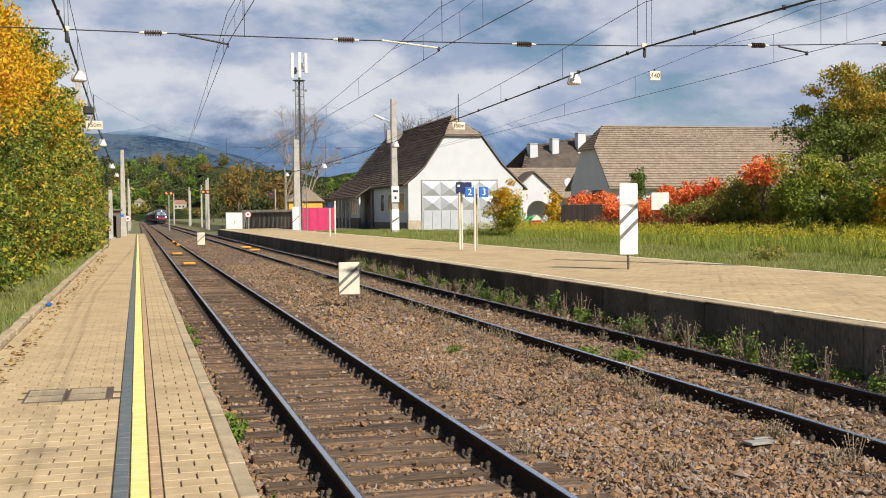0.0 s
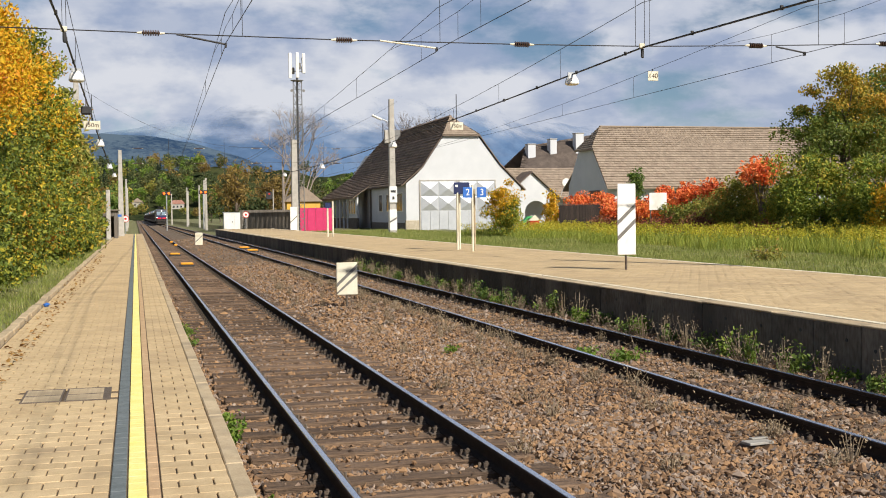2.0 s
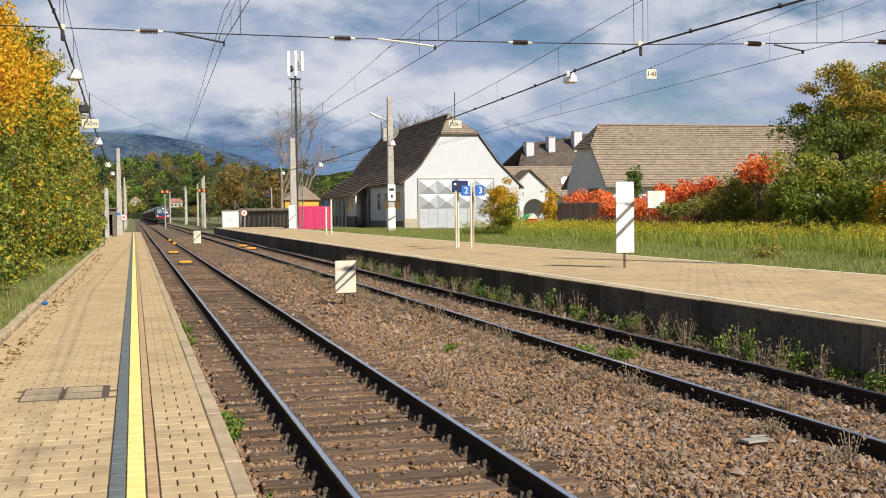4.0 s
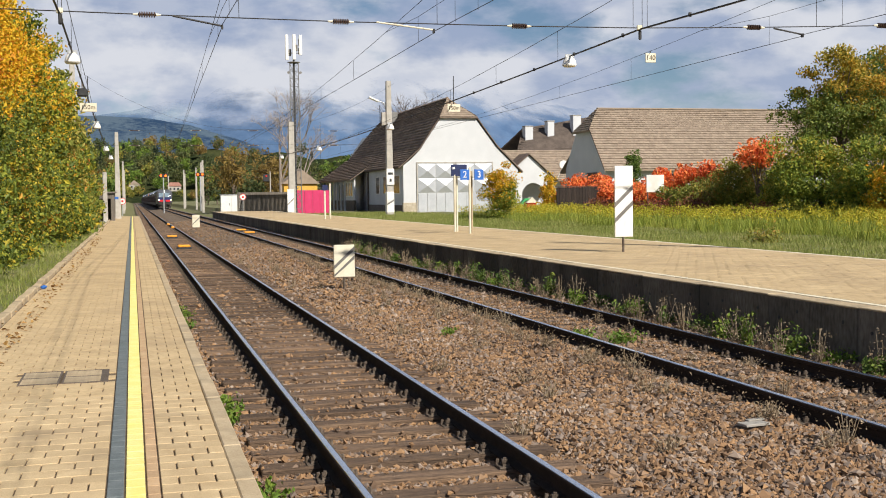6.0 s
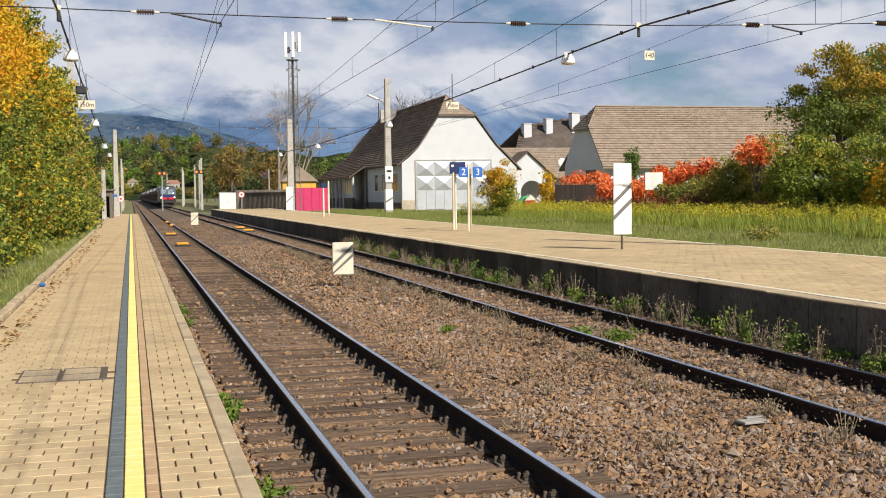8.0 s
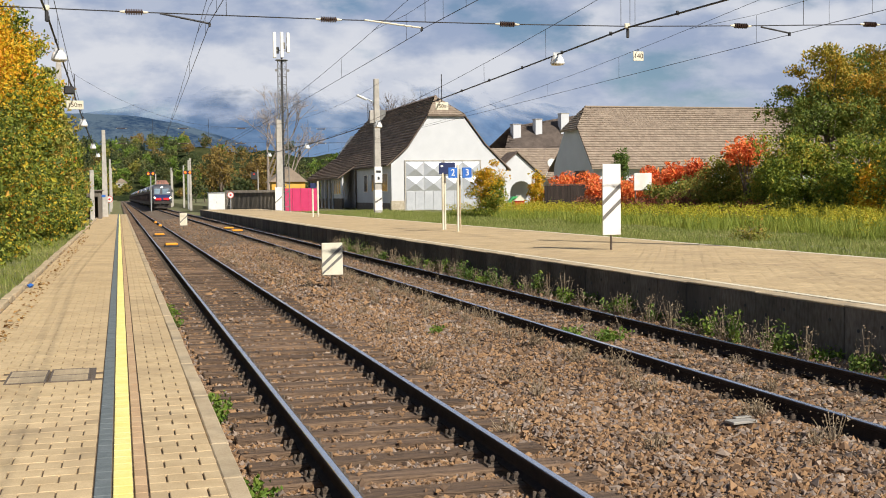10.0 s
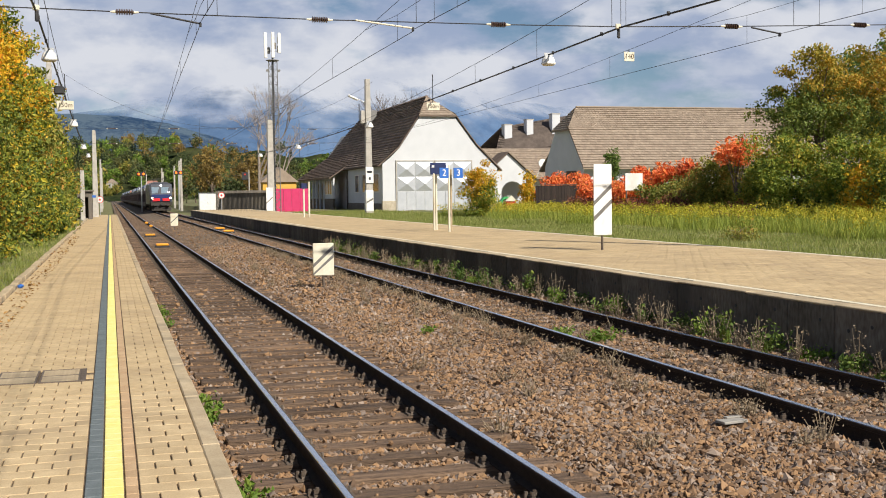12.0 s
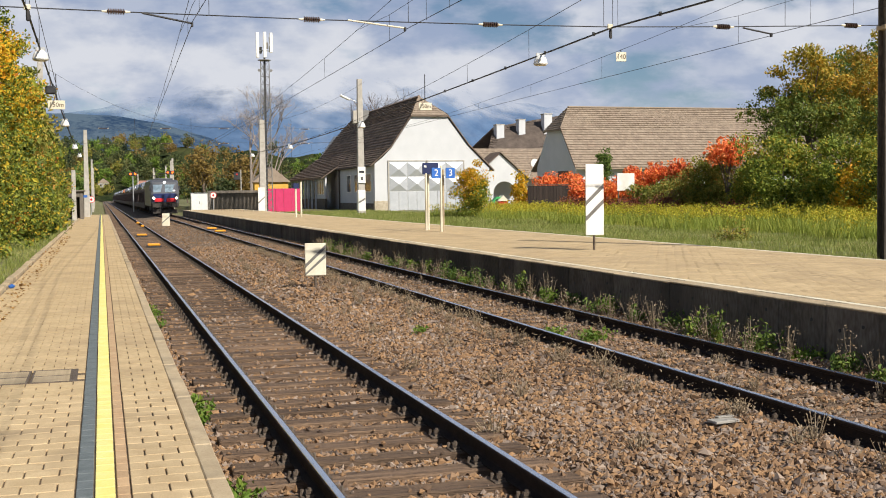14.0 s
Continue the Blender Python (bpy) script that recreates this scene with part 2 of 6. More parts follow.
M_FENCE_SHADED = mat("shaded_fence_wood", (0.018, 0.012, 0.009), (0.042, 0.027, 0.02), 0.85, 3, 40, 0.4, stretch=(4, 4, 0.4), vary=0.3)
M_BARK = mat("bark", (0.10, 0.075, 0.055), (0.22, 0.17, 0.13), 0.95, 4, 40, 0.8, depth=0.02, stretch=(3, 3, 0.6))


# ---- mesh helpers ----
def part(name, bm, material, parent=None, label="", smooth=False):
    me = bpy.data.meshes.new(name)
    bm.normal_update()
    bm.to_mesh(me)
    bm.free()
    me.materials.append(material)
    if smooth:
        for poly in me.polygons:
            poly.use_smooth = True
    ob = new(name, me)
    if parent is not None:
        ob.parent = parent
    return tagged(ob, label)


def mesh_of(name, verts, faces, material, parent=None, smooth=False):
    me = bpy.data.meshes.new(name)
    v = np.asarray(verts, dtype=np.float32)
    f = np.asarray(faces, dtype=np.int32)
    k = f.shape[1]
    me.vertices.add(len(v)); me.vertices.foreach_set("co", v.ravel())
    me.loops.add(f.size); me.loops.foreach_set("vertex_index", f.ravel())
    me.polygons.add(len(f)); me.polygons.foreach_set("loop_start", np.arange(len(f), dtype=np.int32) * k)
    me.polygons.foreach_set("loop_total", np.full(len(f), k, dtype=np.int32))
    me.update(calc_edges=True)
    me.materials.append(material)
    me.polygons.foreach_set("use_smooth", np.full(len(f), smooth, dtype=bool))
    ob = new(name, me)
    if parent is not None:
        ob.parent = parent
    return ob


def thing(name, label, category, at=(0, 0, 0), rz=0, group="", kind=""):
    ob = new(name)
    ob.matrix_basis = pose(*at, 0, 0, rz)
    return tagged(ob, label, category, group, kind)


def box(bm, x0, x1, y0, y1, z0, z1, bevel=0.0, m=None):
    r = bmesh.ops.create_cube(bm, size=1)
    vs = r["verts"]
    for v in vs:
        v.co = Vector((x0 + (v.co.x + 0.5) * (x1 - x0), y0 + (v.co.y + 0.5) * (y1 - y0), z0 + (v.co.z + 0.5) * (z1 - z0)))
    if m is not None:
        bmesh.ops.transform(bm, matrix=m, verts=vs)
    if bevel:
        es = list({e for v in vs for e in v.link_edges})
        bmesh.ops.bevel(bm, geom=es, offset=bevel, segments=1, affect="EDGES")
    return bm


def boxed(x0, x1, y0, y1, z0, z1, bevel=0.0, m=None):
    return box(bmesh.new(), x0, x1, y0, y1, z0, z1, bevel, m)


def rod(bm, a, b, r0, r1=None, sides=8):
    a, b = Vector(a), Vector(b)
    d = b - a
    m = Matrix.Translation((a + b) / 2) @ d.to_track_quat("Z", "Y").to_matrix().to_4x4()
    bmesh.ops.create_cone(bm, cap_ends=True, segments=sides, radius1=r0, radius2=r0 if r1 is None else r1, depth=d.length, matrix=m)
    return bm


def rodded(a, b, r0, r1=None, sides=8):
    return rod(bmesh.new(), a, b, r0, r1, sides)


def prism(bm, outline, y0, y1):
    """A closed outline in x and z, pushed from y0 to y1."""
    a = [bm.verts.new((x, y0, z)) for x, z in outline]
    b = [bm.verts.new((x, y1, z)) for x, z in outline]
    k = len(outline)
    bm.faces.new(a); bm.faces.new(b[::-1])
    for i in range(k):
        bm.faces.new((a[i], b[i], b[(i + 1) % k], a[(i + 1) % k]))
    bmesh.ops.recalc_face_normals(bm, faces=bm.faces[:])
    return bm


def disc(bm, c, r, thick, axis="Y", sides=20):
    c = Vector(c)
    d = {"X": Vector((1, 0, 0)), "Y": Vector((0, 1, 0)), "Z": Vector((0, 0, 1))}[axis] * thick / 2
    return rod(bm, c - d, c + d, r, r, sides)


def writing(name, text, size, m, material, parent):
    """Raised letters, turned into a mesh."""
    cu = bpy.data.curves.new(name, "FONT")
    cu.body, cu.size, cu.extrude, cu.align_x, cu.align_y = text, size, 0.003, "CENTER", "CENTER"
    tmp = bpy.data.objects.new(name, cu)
    scene.collection.objects.link(tmp)
    bpy.context.view_layer.update()
    me = bpy.data.meshes.new_from_object(tmp.evaluated_get(bpy.context.evaluated_depsgraph_get()))
    bpy.data.objects.remove(tmp)
    me.materials.clear()
    me.materials.append(material)
    ob = new(name, me)
    ob.parent = parent
    ob.matrix_basis = m
    return ob


TO_CAMERA = pose(0, 0, 0, 90, 0, 0)   # a sign's face turned to -y
RNG = np.random.default_rng(7)
TRACK_2, RAIL_2, PLAT_1, PLAT_2 = 4.39, 0.15, 0.38, 0.69
FAR = 830.0


# ---- ground, track bed ----
def ground_height(x):
    xs = (-3000, -60, -8, -4.7, -4.2, -4.1, -1.64, 0.9, 2.4, 3.4, 6.05, 6.1, 12.3, 12.35, 20, 3000)
    zs = (1.0, 0.6, 0.45, 0.36, 0.37, -0.3, -0.45, -0.45, -0.4, -0.4, -0.35, -0.4, -0.4, 0.40, 0.45, 0.6)
    return np.interp(x, xs, zs)


def build_ground():
    xs = np.unique(np.concatenate([[-3000, -1500, -600, -200, -60, -30], np.arange(-15, -1, 0.5), [-4.7, -4.2, -4.1, -1.64, 0.9, 2.4, 3.4, 6.05, 6.1, 12.3, 12.35], np.arange(13, 40, 1.0), [60, 120, 300, 800, 1800, 3000]]))
    ys = np.unique(np.concatenate([[-400, -100, -30], np.arange(-10, 110, 1.5), [120, 140, 170, 220, 300, 450, 700, 1100, 1800, 2800, 4200]]))
    gx, gy = np.meshgrid(xs, ys)
    z = ground_height(gx)
    wob = np.where((np.abs(gx - 4) > 8.8) & (np.abs(gx) < 50), 0.06 * np.sin(gx * 1.7 + gy * 0.6) * np.sin(gy * 0.9 + 1), 0)
    z = z + wob
    v = np.stack([gx, gy, z], -1).reshape(-1, 3)
    nx = len(xs)
    i = np.arange((len(ys) - 1) * nx).reshape(len(ys) - 1, nx)[:, :-1].ravel()
    f = np.stack([i, i + 1, i + nx + 1, i + nx], -1)
    g = mesh_of("ground", v, f, M_GRASS_GROUND, smooth=True)
    tagged(g, "grassy uneven ground with dry patches around the station", "ground", kind="structure")


def bed_height(x, y):
    xs = (-1.75, -1.4, 1.3, 1.45, 1.9, 2.6, 3.0, 3.3, 3.52, 3.75, 5.0, 5.3, 5.75, 6.2)
    zs = (-0.23, -0.235, -0.235, -0.20, -0.155, -0.115, -0.06, -0.01, -0.005, -0.06, -0.06, -0.02, 0.0, 0.02)
    return np.interp(x, xs, zs) + 0.03 * np.sin(x * 2.3 + y * 0.7) * np.sin(y * 0.37 + x) * np.interp(np.abs(x - 2.15), (0.5, 0.9), (1.0, 0.15))


def build_bed():
    xs = np.linspace(-1.68, 6.12, 40)
    ys = np.concatenate([np.arange(-6, 60, 0.4), np.arange(60, FAR + 1, 5)])
    gx, gy = np.meshgrid(xs, ys)
    z = bed_height(gx, gy) + RNG.normal(0, 0.008, gx.shape)
    v = np.stack([gx, gy, z], -1).reshape(-1, 3)
    nx = len(xs)
    i = np.arange((len(ys) - 1) * nx).reshape(len(ys) - 1, nx)[:, :-1].ravel()
    b = mesh_of("track_bed", v, np.stack([i, i + 1, i + nx + 1, i + nx], -1), M_BALLAST, smooth=True)
    tagged(b, "brown crushed-stone ballast bed under the tracks", "ballast", kind="structure")


build_ground()
build_bed()

RAIL_SHAPE = ((-0.072, -0.158), (0.072, -0.158), (0.072, -0.146), (0.016, -0.128), (0.009, -0.11), (0.009, -0.05), (0.034, -0.038), (0.036, -0.008),
              (0.028, -0.001), (-0.028, -0.001), (-0.036, -0.008), (-0.034, -0.038), (-0.009, -0.05), (-0.009, -0.11), (-0.016, -0.128), (-0.072, -0.146))


def rail(x, z, track):
    r = part("rail", prism(bmesh.new(), [(x + a, z + b) for a, b in RAIL_SHAPE], -8, FAR), M_RAIL_SIDE, track, "rusty steel rail with a bright worn head, sides coloured dark for shade")
    part("running_surface", prism(bmesh.new(), [(x - 0.031, z - 0.004), (x + 0.031, z - 0.004), (x + 0.024, z + 0.002), (x - 0.024, z + 0.002)], -8, FAR), M_RAIL_TOP, r,
         "polished blue-grey running surface")
    return r


PITCH = 0.59


def build_track(cx, z, label, first):
    track = thing("railway_track", label, "railway track", kind="structure")
    rail(cx - 0.7525, z, track)
    rail(cx + 0.7525, z, track)
    # one sleeper mesh and one fastening mesh, shared by all
    sl = part("sleeper", boxed(-1.3, 1.3, -0.125, 0.125, -0.15, 0.0, 0.012), M_SLEEPER, track)
    bm = bmesh.new()
    for s in (-0.7525, 0.7525):
        box(bm, s - 0.17, s + 0.17, -0.08, 0.08, 0.0, 0.014)
        for dx in (-0.105, 0.105):
            box(bm, s + dx - 0.03, s + dx + 0.03, -0.05, 0.05, 0.014, 0.032)
            rod(bm, (s + dx, 0.0, 0.02), (s + dx, 0.0, 0.080), 0.015, 0.015, 6)
            rod(bm, (s + dx, 0.0, 0.036), (s + dx, 0.0, 0.066), 0.030, 0.030, 6)
        for dx in (-0.145, 0.145):
            rod(bm, (s + dx * 1.05, 0.05, 0.014), (s + dx * 1.05, 0.05, 0.06), 0.019, 0.014, 6)
    fa = part("fastening", bm, M_IRON, track)
    top = z - 0.158 - 0.014
    made = 0
    count = int((400 - first) / PITCH)
    far_bm_v, far_bm_f = [], []
    for i in range(count):
        y = first + i * PITCH
        ry = 0.7 * math.sin(i * 12.9898) * 1.0
        m = pose(cx + 0.03 * math.sin(i * 7.7), y, top + 0.004 * math.sin(i * 3.3), 0, 0, ry)
        if made < 165:
            if made == 0:
                sl.matrix_basis, fa.matrix_basis = m, pose(cx, y, top)
            else:
                for src, mm in ((sl, m), (fa, pose(cx, y, top))):
                    o = src.copy()
                    scene.collection.objects.link(o)
                    o.parent = track
                    o.matrix_basis = mm
            made += 1
        else:
            b = len(far_bm_v)
            for dz in (-0.12, 0):
                for dx, dy in ((-1.3, -0.125), (1.3, -0.125), (1.3, 0.125), (-1.3, 0.125)):
                    far_bm_v.append((cx + dx, y + dy, top + dz))
            far_bm_f += [(b + 4, b + 5, b + 6, b + 7), (b, b + 1, b + 5, b + 4), (b + 1, b + 2, b + 6, b + 5), (b + 3, b, b + 4, b + 7)]
    far = mesh_of("distant_sleepers", far_bm_v, far_bm_f, M_SLEEPER, track)
    tagged(far, kind="stuff")
    return track


build_track(0.0, 0.0, "straight railway track on weathered wooden sleepers", 13.73 - 36 * PITCH)
build_track(TRACK_2, RAIL_2, "second railway track, weedy, on wooden sleepers beside the high platform", 2.0 - 15 * PITCH)


# ---- platforms ----
def build_platform_1():
    p = thing("platform_1", "low platform paved with sand-coloured concrete blocks", "platform", kind="structure")
    end = 124.0
    part("base", boxed(-4.06, -1.735, -8, end, -0.5, PLAT_1 - 0.014), M_JOINT, p)
    part("edge_wall", boxed(-1.732, -1.625, -8, end, -0.5, PLAT_1 - 0.12), M_CONCRETE_OLD, p, "old concrete edge wall")
    # edge stones, one metre long
    st = part("edge_stone", boxed(-0.062, 0.062, 0.006, 0.994, -0.115, 0.0, 0.01), M_KERB, p)
    for i in range(-6, int(end)):
        o = st if i == -6 else st.copy()
        if i > -6:
            scene.collection.objects.link(o)
            o.parent = p
        o.matrix_basis = pose(-1.663 + 0.004 * math.sin(i * 5.1), i, PLAT_1 + 0.004 * math.sin(i * 2.7), 0, 0, 0.15 * math.sin(i * 3.1))
    return p, end


P1, P1_END = build_platform_1()


def build_platform_2():
    p = thing("platform_2", "high platform with a weathered concrete wall and sand-coloured paving", "platform", kind="structure")
    e = TRACK_2 + 1.70
    end = 127.0
    part("base", boxed(e + 0.2, 12.3, -30, end, -0.5, PLAT_2 - 0.02), M_JOINT, p)
    part("paving", boxed(e + 0.42, 12.18, -30, end, PLAT_2 - 0.03, PLAT_2), M_PAVER_FAR, p)
    part("back_edge", boxed(12.182, 12.34, -30, end, -0.3, PLAT_2 + 0.01, 0.01), M_WHITELINE, p)
    part("edge_line", boxed(e + 0.30, e + 0.418, -30, end, PLAT_2 - 0.05, PLAT_2 + 0.004), M_WHITELINE, p, "worn pale edge line")
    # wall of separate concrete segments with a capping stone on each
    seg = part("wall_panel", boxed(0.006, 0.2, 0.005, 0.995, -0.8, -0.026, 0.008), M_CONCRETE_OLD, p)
    cap = part("capping_stone", boxed(0.0, 0.3, 0.004, 1.996, -0.025, 0.0, 0.008), M_KERB, p)
    # flat black discs on the panels stand for the shade inside small holes
    hole = part("hole_shade_disc", disc(bmesh.new(), (0, 0, 0), 0.024, 0.012, "X", 8), M_BLACK, p)

    def again(src, first, m):
        o = src if first else src.copy()
        if not first:
            scene.collection.objects.link(o)
            o.parent = p
        o.matrix_basis = m

    for i in range(-20, int(end)):
        off = e + 0.007 * math.sin(i * 4.7)
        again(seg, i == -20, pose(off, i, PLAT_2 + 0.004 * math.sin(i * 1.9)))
        if i % 2 == 0:
            again(cap, i == -20, pose(e + 0.006 * math.sin(i * 4.7), i, PLAT_2 + 0.005 * math.sin(i * 1.9)))
        if i < 70:
            again(hole, i == -20, pose(off + 0.005, i + 0.28, PLAT_2 - 0.20 - 0.02 * math.sin(i * 2.3)))
            if i % 2:
                again(hole, False, pose(off + 0.005, i + 0.72, PLAT_2 - 0.29))
    return p


build_platform_2()


# ---- houses ----
def roof_slab(bm, pts, thick=0.18):
    """A sloping slab over four corners: eave start, eave end, ridge end, ridge start."""
    a = [bm.verts.new(p) for p in pts]
    b = [bm.verts.new((p[0], p[1], p[2] - thick)) for p in pts]
    k = len(pts)
    bm.faces.new(a); bm.faces.new(b[::-1])
    for i in range(k):
        bm.faces.new((a[i], b[i], b[(i + 1) % k], a[(i + 1) % k]))
    bmesh.ops.recalc_face_normals(bm, faces=bm.faces[:])
    return bm


def tile_rows(name, e0, e1, r1, r0, step, width, material, parent, lift=0.035):
    """Rows of tiles over a roof face; each is a thin wedge that stands proud at its lower edge. Corners: eave start, eave end, ridge end, ridge start."""
    e0, e1, r1, r0 = (np.array(p, float) for p in (e0, e1, r1, r0))
    n = np.cross(e1 - e0, r0 - e0)
    n /= np.linalg.norm(n)
    if n[2] < 0:
        n = -n
    rows = max(2, int(np.linalg.norm(r0 - e0) / step))
    V, F = [], []
    for j in range(rows):
        u0, u1 = j / rows, min(1.0, (j + 1.08) / rows)
        a0, b0, a1, b1 = e0 + (r0 - e0) * u0, e1 + (r1 - e1) * u0, e0 + (r0 - e0) * u1, e1 + (r1 - e1) * u1
        cols = max(1, int(np.linalg.norm(b0 - a0) / width))
        for c in range(cols):
            s0, s1 = max(0.0, (c + 0.02 + 0.5 * (j % 2) - 0.5) / cols), min(1.0, (c + 0.98 + 0.5 * (j % 2) - 0.5) / cols)
            if s1 <= s0:
                continue
            q = [a0 + (b0 - a0) * s0, a0 + (b0 - a0) * s1, a1 + (b1 - a1) * s1, a1 + (b1 - a1) * s0]
            hi = lift * (0.8 + 0.4 * ((j * 7 + c * 13) % 10) / 10)
            i = len(V)
            V += [q[0] + n * hi, q[1] + n * hi, q[2] + n * 0.008, q[3] + n * 0.008, q[0] + n * 0.002, q[1] + n * 0.002]
            F += [(i, i + 1, i + 2, i + 3), (i + 4, i + 5, i + 1, i)]
    return tagged(mesh_of(name, V, F, material, parent), kind="stuff")


def window_unit(parent, x0, x1, z0, z1, y, cols=2, frame_mat=None, axis="y", name="window"):
    """A framed window in a wall facing -y (axis y) or -x (axis x): frame, panes."""
    fm = frame_mat or M_WHITE
    def b(bm, u0, u1, d0, d1, w0, w1):
        return box(bm, u0, u1, d0, d1, w0, w1, 0.006) if axis == "y" else box(bm, d0, d1, u0, u1, w0, w1, 0.006)
    fr = bmesh.new()
    for u0, u1, w0, w1 in ((x0, x1, z0, z0 + 0.09), (x0, x1, z1 - 0.09, z1), (x0, x0 + 0.09, z0 + 0.09, z1 - 0.09), (x1 - 0.09, x1, z0 + 0.09, z1 - 0.09)):
        b(fr, u0, u1, y - 0.05, y + 0.05, w0, w1)
    w = part(name, fr, fm, parent)
    step = (x1 - x0 - 0.18) / cols
    for c in range(cols):
        u = x0 + 0.09 + c * step
        part("pane", b(bmesh.new(), u + 0.02, u + step - 0.02, y + 0.0, y + 0.02, z0 + 0.1, z1 - 0.1), M_GLASS, w)
    return w


def build_white_house():
    """Gabled hall with a half-hipped, flared roof; its gable faces the camera."""
    h = thing("white_house", "white plastered railway hall with a steep half-hipped brown tile roof", "house")
    y0, y1 = 115.0, 157.0
    xl, xr, xm = 24.6, 37.0, 30.1
    g, eave, hip, ridge = 0.3, 5.2, 10.15, 12.3
    # gable wall follows the flare of the roof
    outline = [(xl, g), (xr, g), (xr, 4.8), (35.94, 5.85), (34.6, 7.2), (32.35, hip), (28.65, hip), (26.4, 6.85), (25.4, 5.85), (xl, 5.25)]
    part("wall", prism(bmesh.new(), outline, y0, y1 - 0.2), M_PLASTER, h, "smooth white plaster walls")
    part("base_course", boxed(xl - 0.06, xl + 1.35, y0 - 0.07, y0 + 0.4, g - 0.2, g + 1.15, 0.02), M_STONEBASE, h, "rough ochre stone base")
    # roof: lower flare, upper slope, front and rear hips
    f, e = y0 - 0.18, y1 + 0.2
    left_low = [(xl - 0.45, f, 5.12), (xl - 0.45, e, 5.12), (26.3, e, 7.02), (26.3, f, 7.02)]
    left_up = [(26.3, f, 7.02), (26.3, e - 2, 7.02), (28.6, e - 5.2, hip + 0.28), (28.6, f, hip + 0.28)]
    left_top = [(28.6, f, hip + 0.28), (28.6, e - 5.2, hip + 0.28), (xm, y1 - 7.5, ridge + 0.1), (xm, y0 + 2.6, ridge + 0.1)]
    right_low = [(xr + 0.5, f, 4.6), (xr + 0.5, e, 4.6), (34.7, e, 7.35), (34.7, f, 7.35)]
    right_up = [(34.7, f, 7.35), (34.7, e - 2, 7.35), (32.4, e - 5.2, hip + 0.28), (32.4, f, hip + 0.28)]
    right_top = [(32.4, f, hip + 0.28), (32.4, e - 5.2, hip + 0.28), (xm, y1 - 7.5, ridge + 0.1), (xm, y0 + 2.6, ridge + 0.1)]
    front_hip = [(28.45, f - 0.1, hip + 0.10), (32.55, f - 0.1, hip + 0.10), (xm + 0.02, y0 + 2.6, ridge + 0.14), (xm - 0.02, y0 + 2.6, ridge + 0.14)]
    catslide = [(22.4, 133, 4.15), (22.4, e + 0.3, 4.15), (25.4, e + 0.3, 6.2), (25.4, 133, 6.2)]
    for k, pts in enumerate((left_low, left_up, left_top, right_low, right_up, right_top, front_hip, catslide)):
        sl = part("roof_face", roof_slab(bmesh.new(), pts, 0.15), M_ROOF, h, "dark brown tile roof")
        if k in (0, 1, 2, 6, 7):
            tile_rows("tiles", *pts, 0.40, 0.6 if k != 6 else 0.3, M_ROOF if k != 6 else M_ROOF_PALE, sl, 0.13 if k != 6 else 0.05)
    part("ridge_cap", prism(bmesh.new(), [(xm - 0.22, ridge + 0.05), (xm, ridge + 0.24), (xm + 0.22, ridge + 0.05)], y0 + 2.5, y1 - 7.4), M_ROOF, h)
    part("gutter", rodded((xl - 0.5, f, 5.08), (xl - 0.5, 133, 5.08), 0.08, 0.08, 8), M_WOOD_DARK, h)
    part("dormer_box", boxed(xm - 1.5, xm - 0.5, y0 + 24, y0 + 26, 10.6, 12.5, 0.02), M_MAST, h, "grey sheet-metal roof vent")
    # folding gates of faceted metal
    for x0, x1 in ((26.1, 29.95), (30.25, 34.1)):
        gate = part("gate", boxed(x0, x1, y0 - 0.09, y0 - 0.02, g, 5.5, 0.01), M_STEEL, h, "silver metal hall gate with folded diamond panels")
        w = (x1 - x0) / 2
        for c in range(2):
            for r in range(2):
                bm = bmesh.new()
                a0, b0 = x0 + c * w + 0.04, 2.45 + r * 1.5
                a1, b1 = a0 + w - 0.08, b0 + 1.44
                vs = [bm.verts.new(p) for p in ((a0, y0 - 0.1, b0), (a1, y0 - 0.1, b0), (a1, y0 - 0.1, b1), (a0, y0 - 0.1, b1))]
                mid = bm.verts.new(((a0 + a1) / 2, y0 - 0.42, (b0 + b1) / 2))
                for i in range(4):
                    bm.faces.new((vs[i], vs[(i + 1) % 4], mid))
                bm.faces.new(vs[::-1])
                part("facet", bm, M_PANEL, gate)
        for c in range(4):
            part("gate_board", boxed(x0 + 0.05 + c * w / 2, x0 + (c + 1) * w / 2 - 0.02, y0 - 0.13, y0 - 0.09, g + 0.1, 2.38, 0.008), M_PANEL, gate)
        fr = bmesh.new()
        for a, b, c, d in ((x0 - 0.12, x0, g, 5.6), (x1, x1 + 0.12, g, 5.6), (x0, x1, 5.5, 5.6)):
            box(fr, a, b, y0 - 0.12, y0 + 0.0, c, d, 0.01)
        part("gate_frame", fr, M_CONCRETE, gate)
    # side windows
    for ya, yb in ((116.5, 119.6), (121.6, 124.6), (126.6, 128.6)):
        window_unit(h, ya, yb, 2.35, 4.35, xl - 0.02, 3, M_WHITE, "x")
    part("downpipe", rodded((xl - 0.15, 132.6, g), (xl - 0.15, 132.6, 5.0), 0.09), M_WOOD_DARK, h)
    # open porch under the long roof at the rear
    for y in np.arange(139, 157.5, 2.6):
        part("porch_post", boxed(22.75, 23.05, y, y + 0.3, g, 4.35, 0.02), M_PLASTER, h, "white post")
    part("porch_wall", boxed(22.9, 23.2, 133.6, 157, g, 1.7, 0.02), M_STONE_DARK, h, "dark rough stone parapet")
    part("plinth", boxed(xl - 0.08, xl - 0.003, y0 + 0.42, 133.4, g - 0.2, g + 0.9, 0.01), M_STONE_DARK, h, "dark stone plinth")
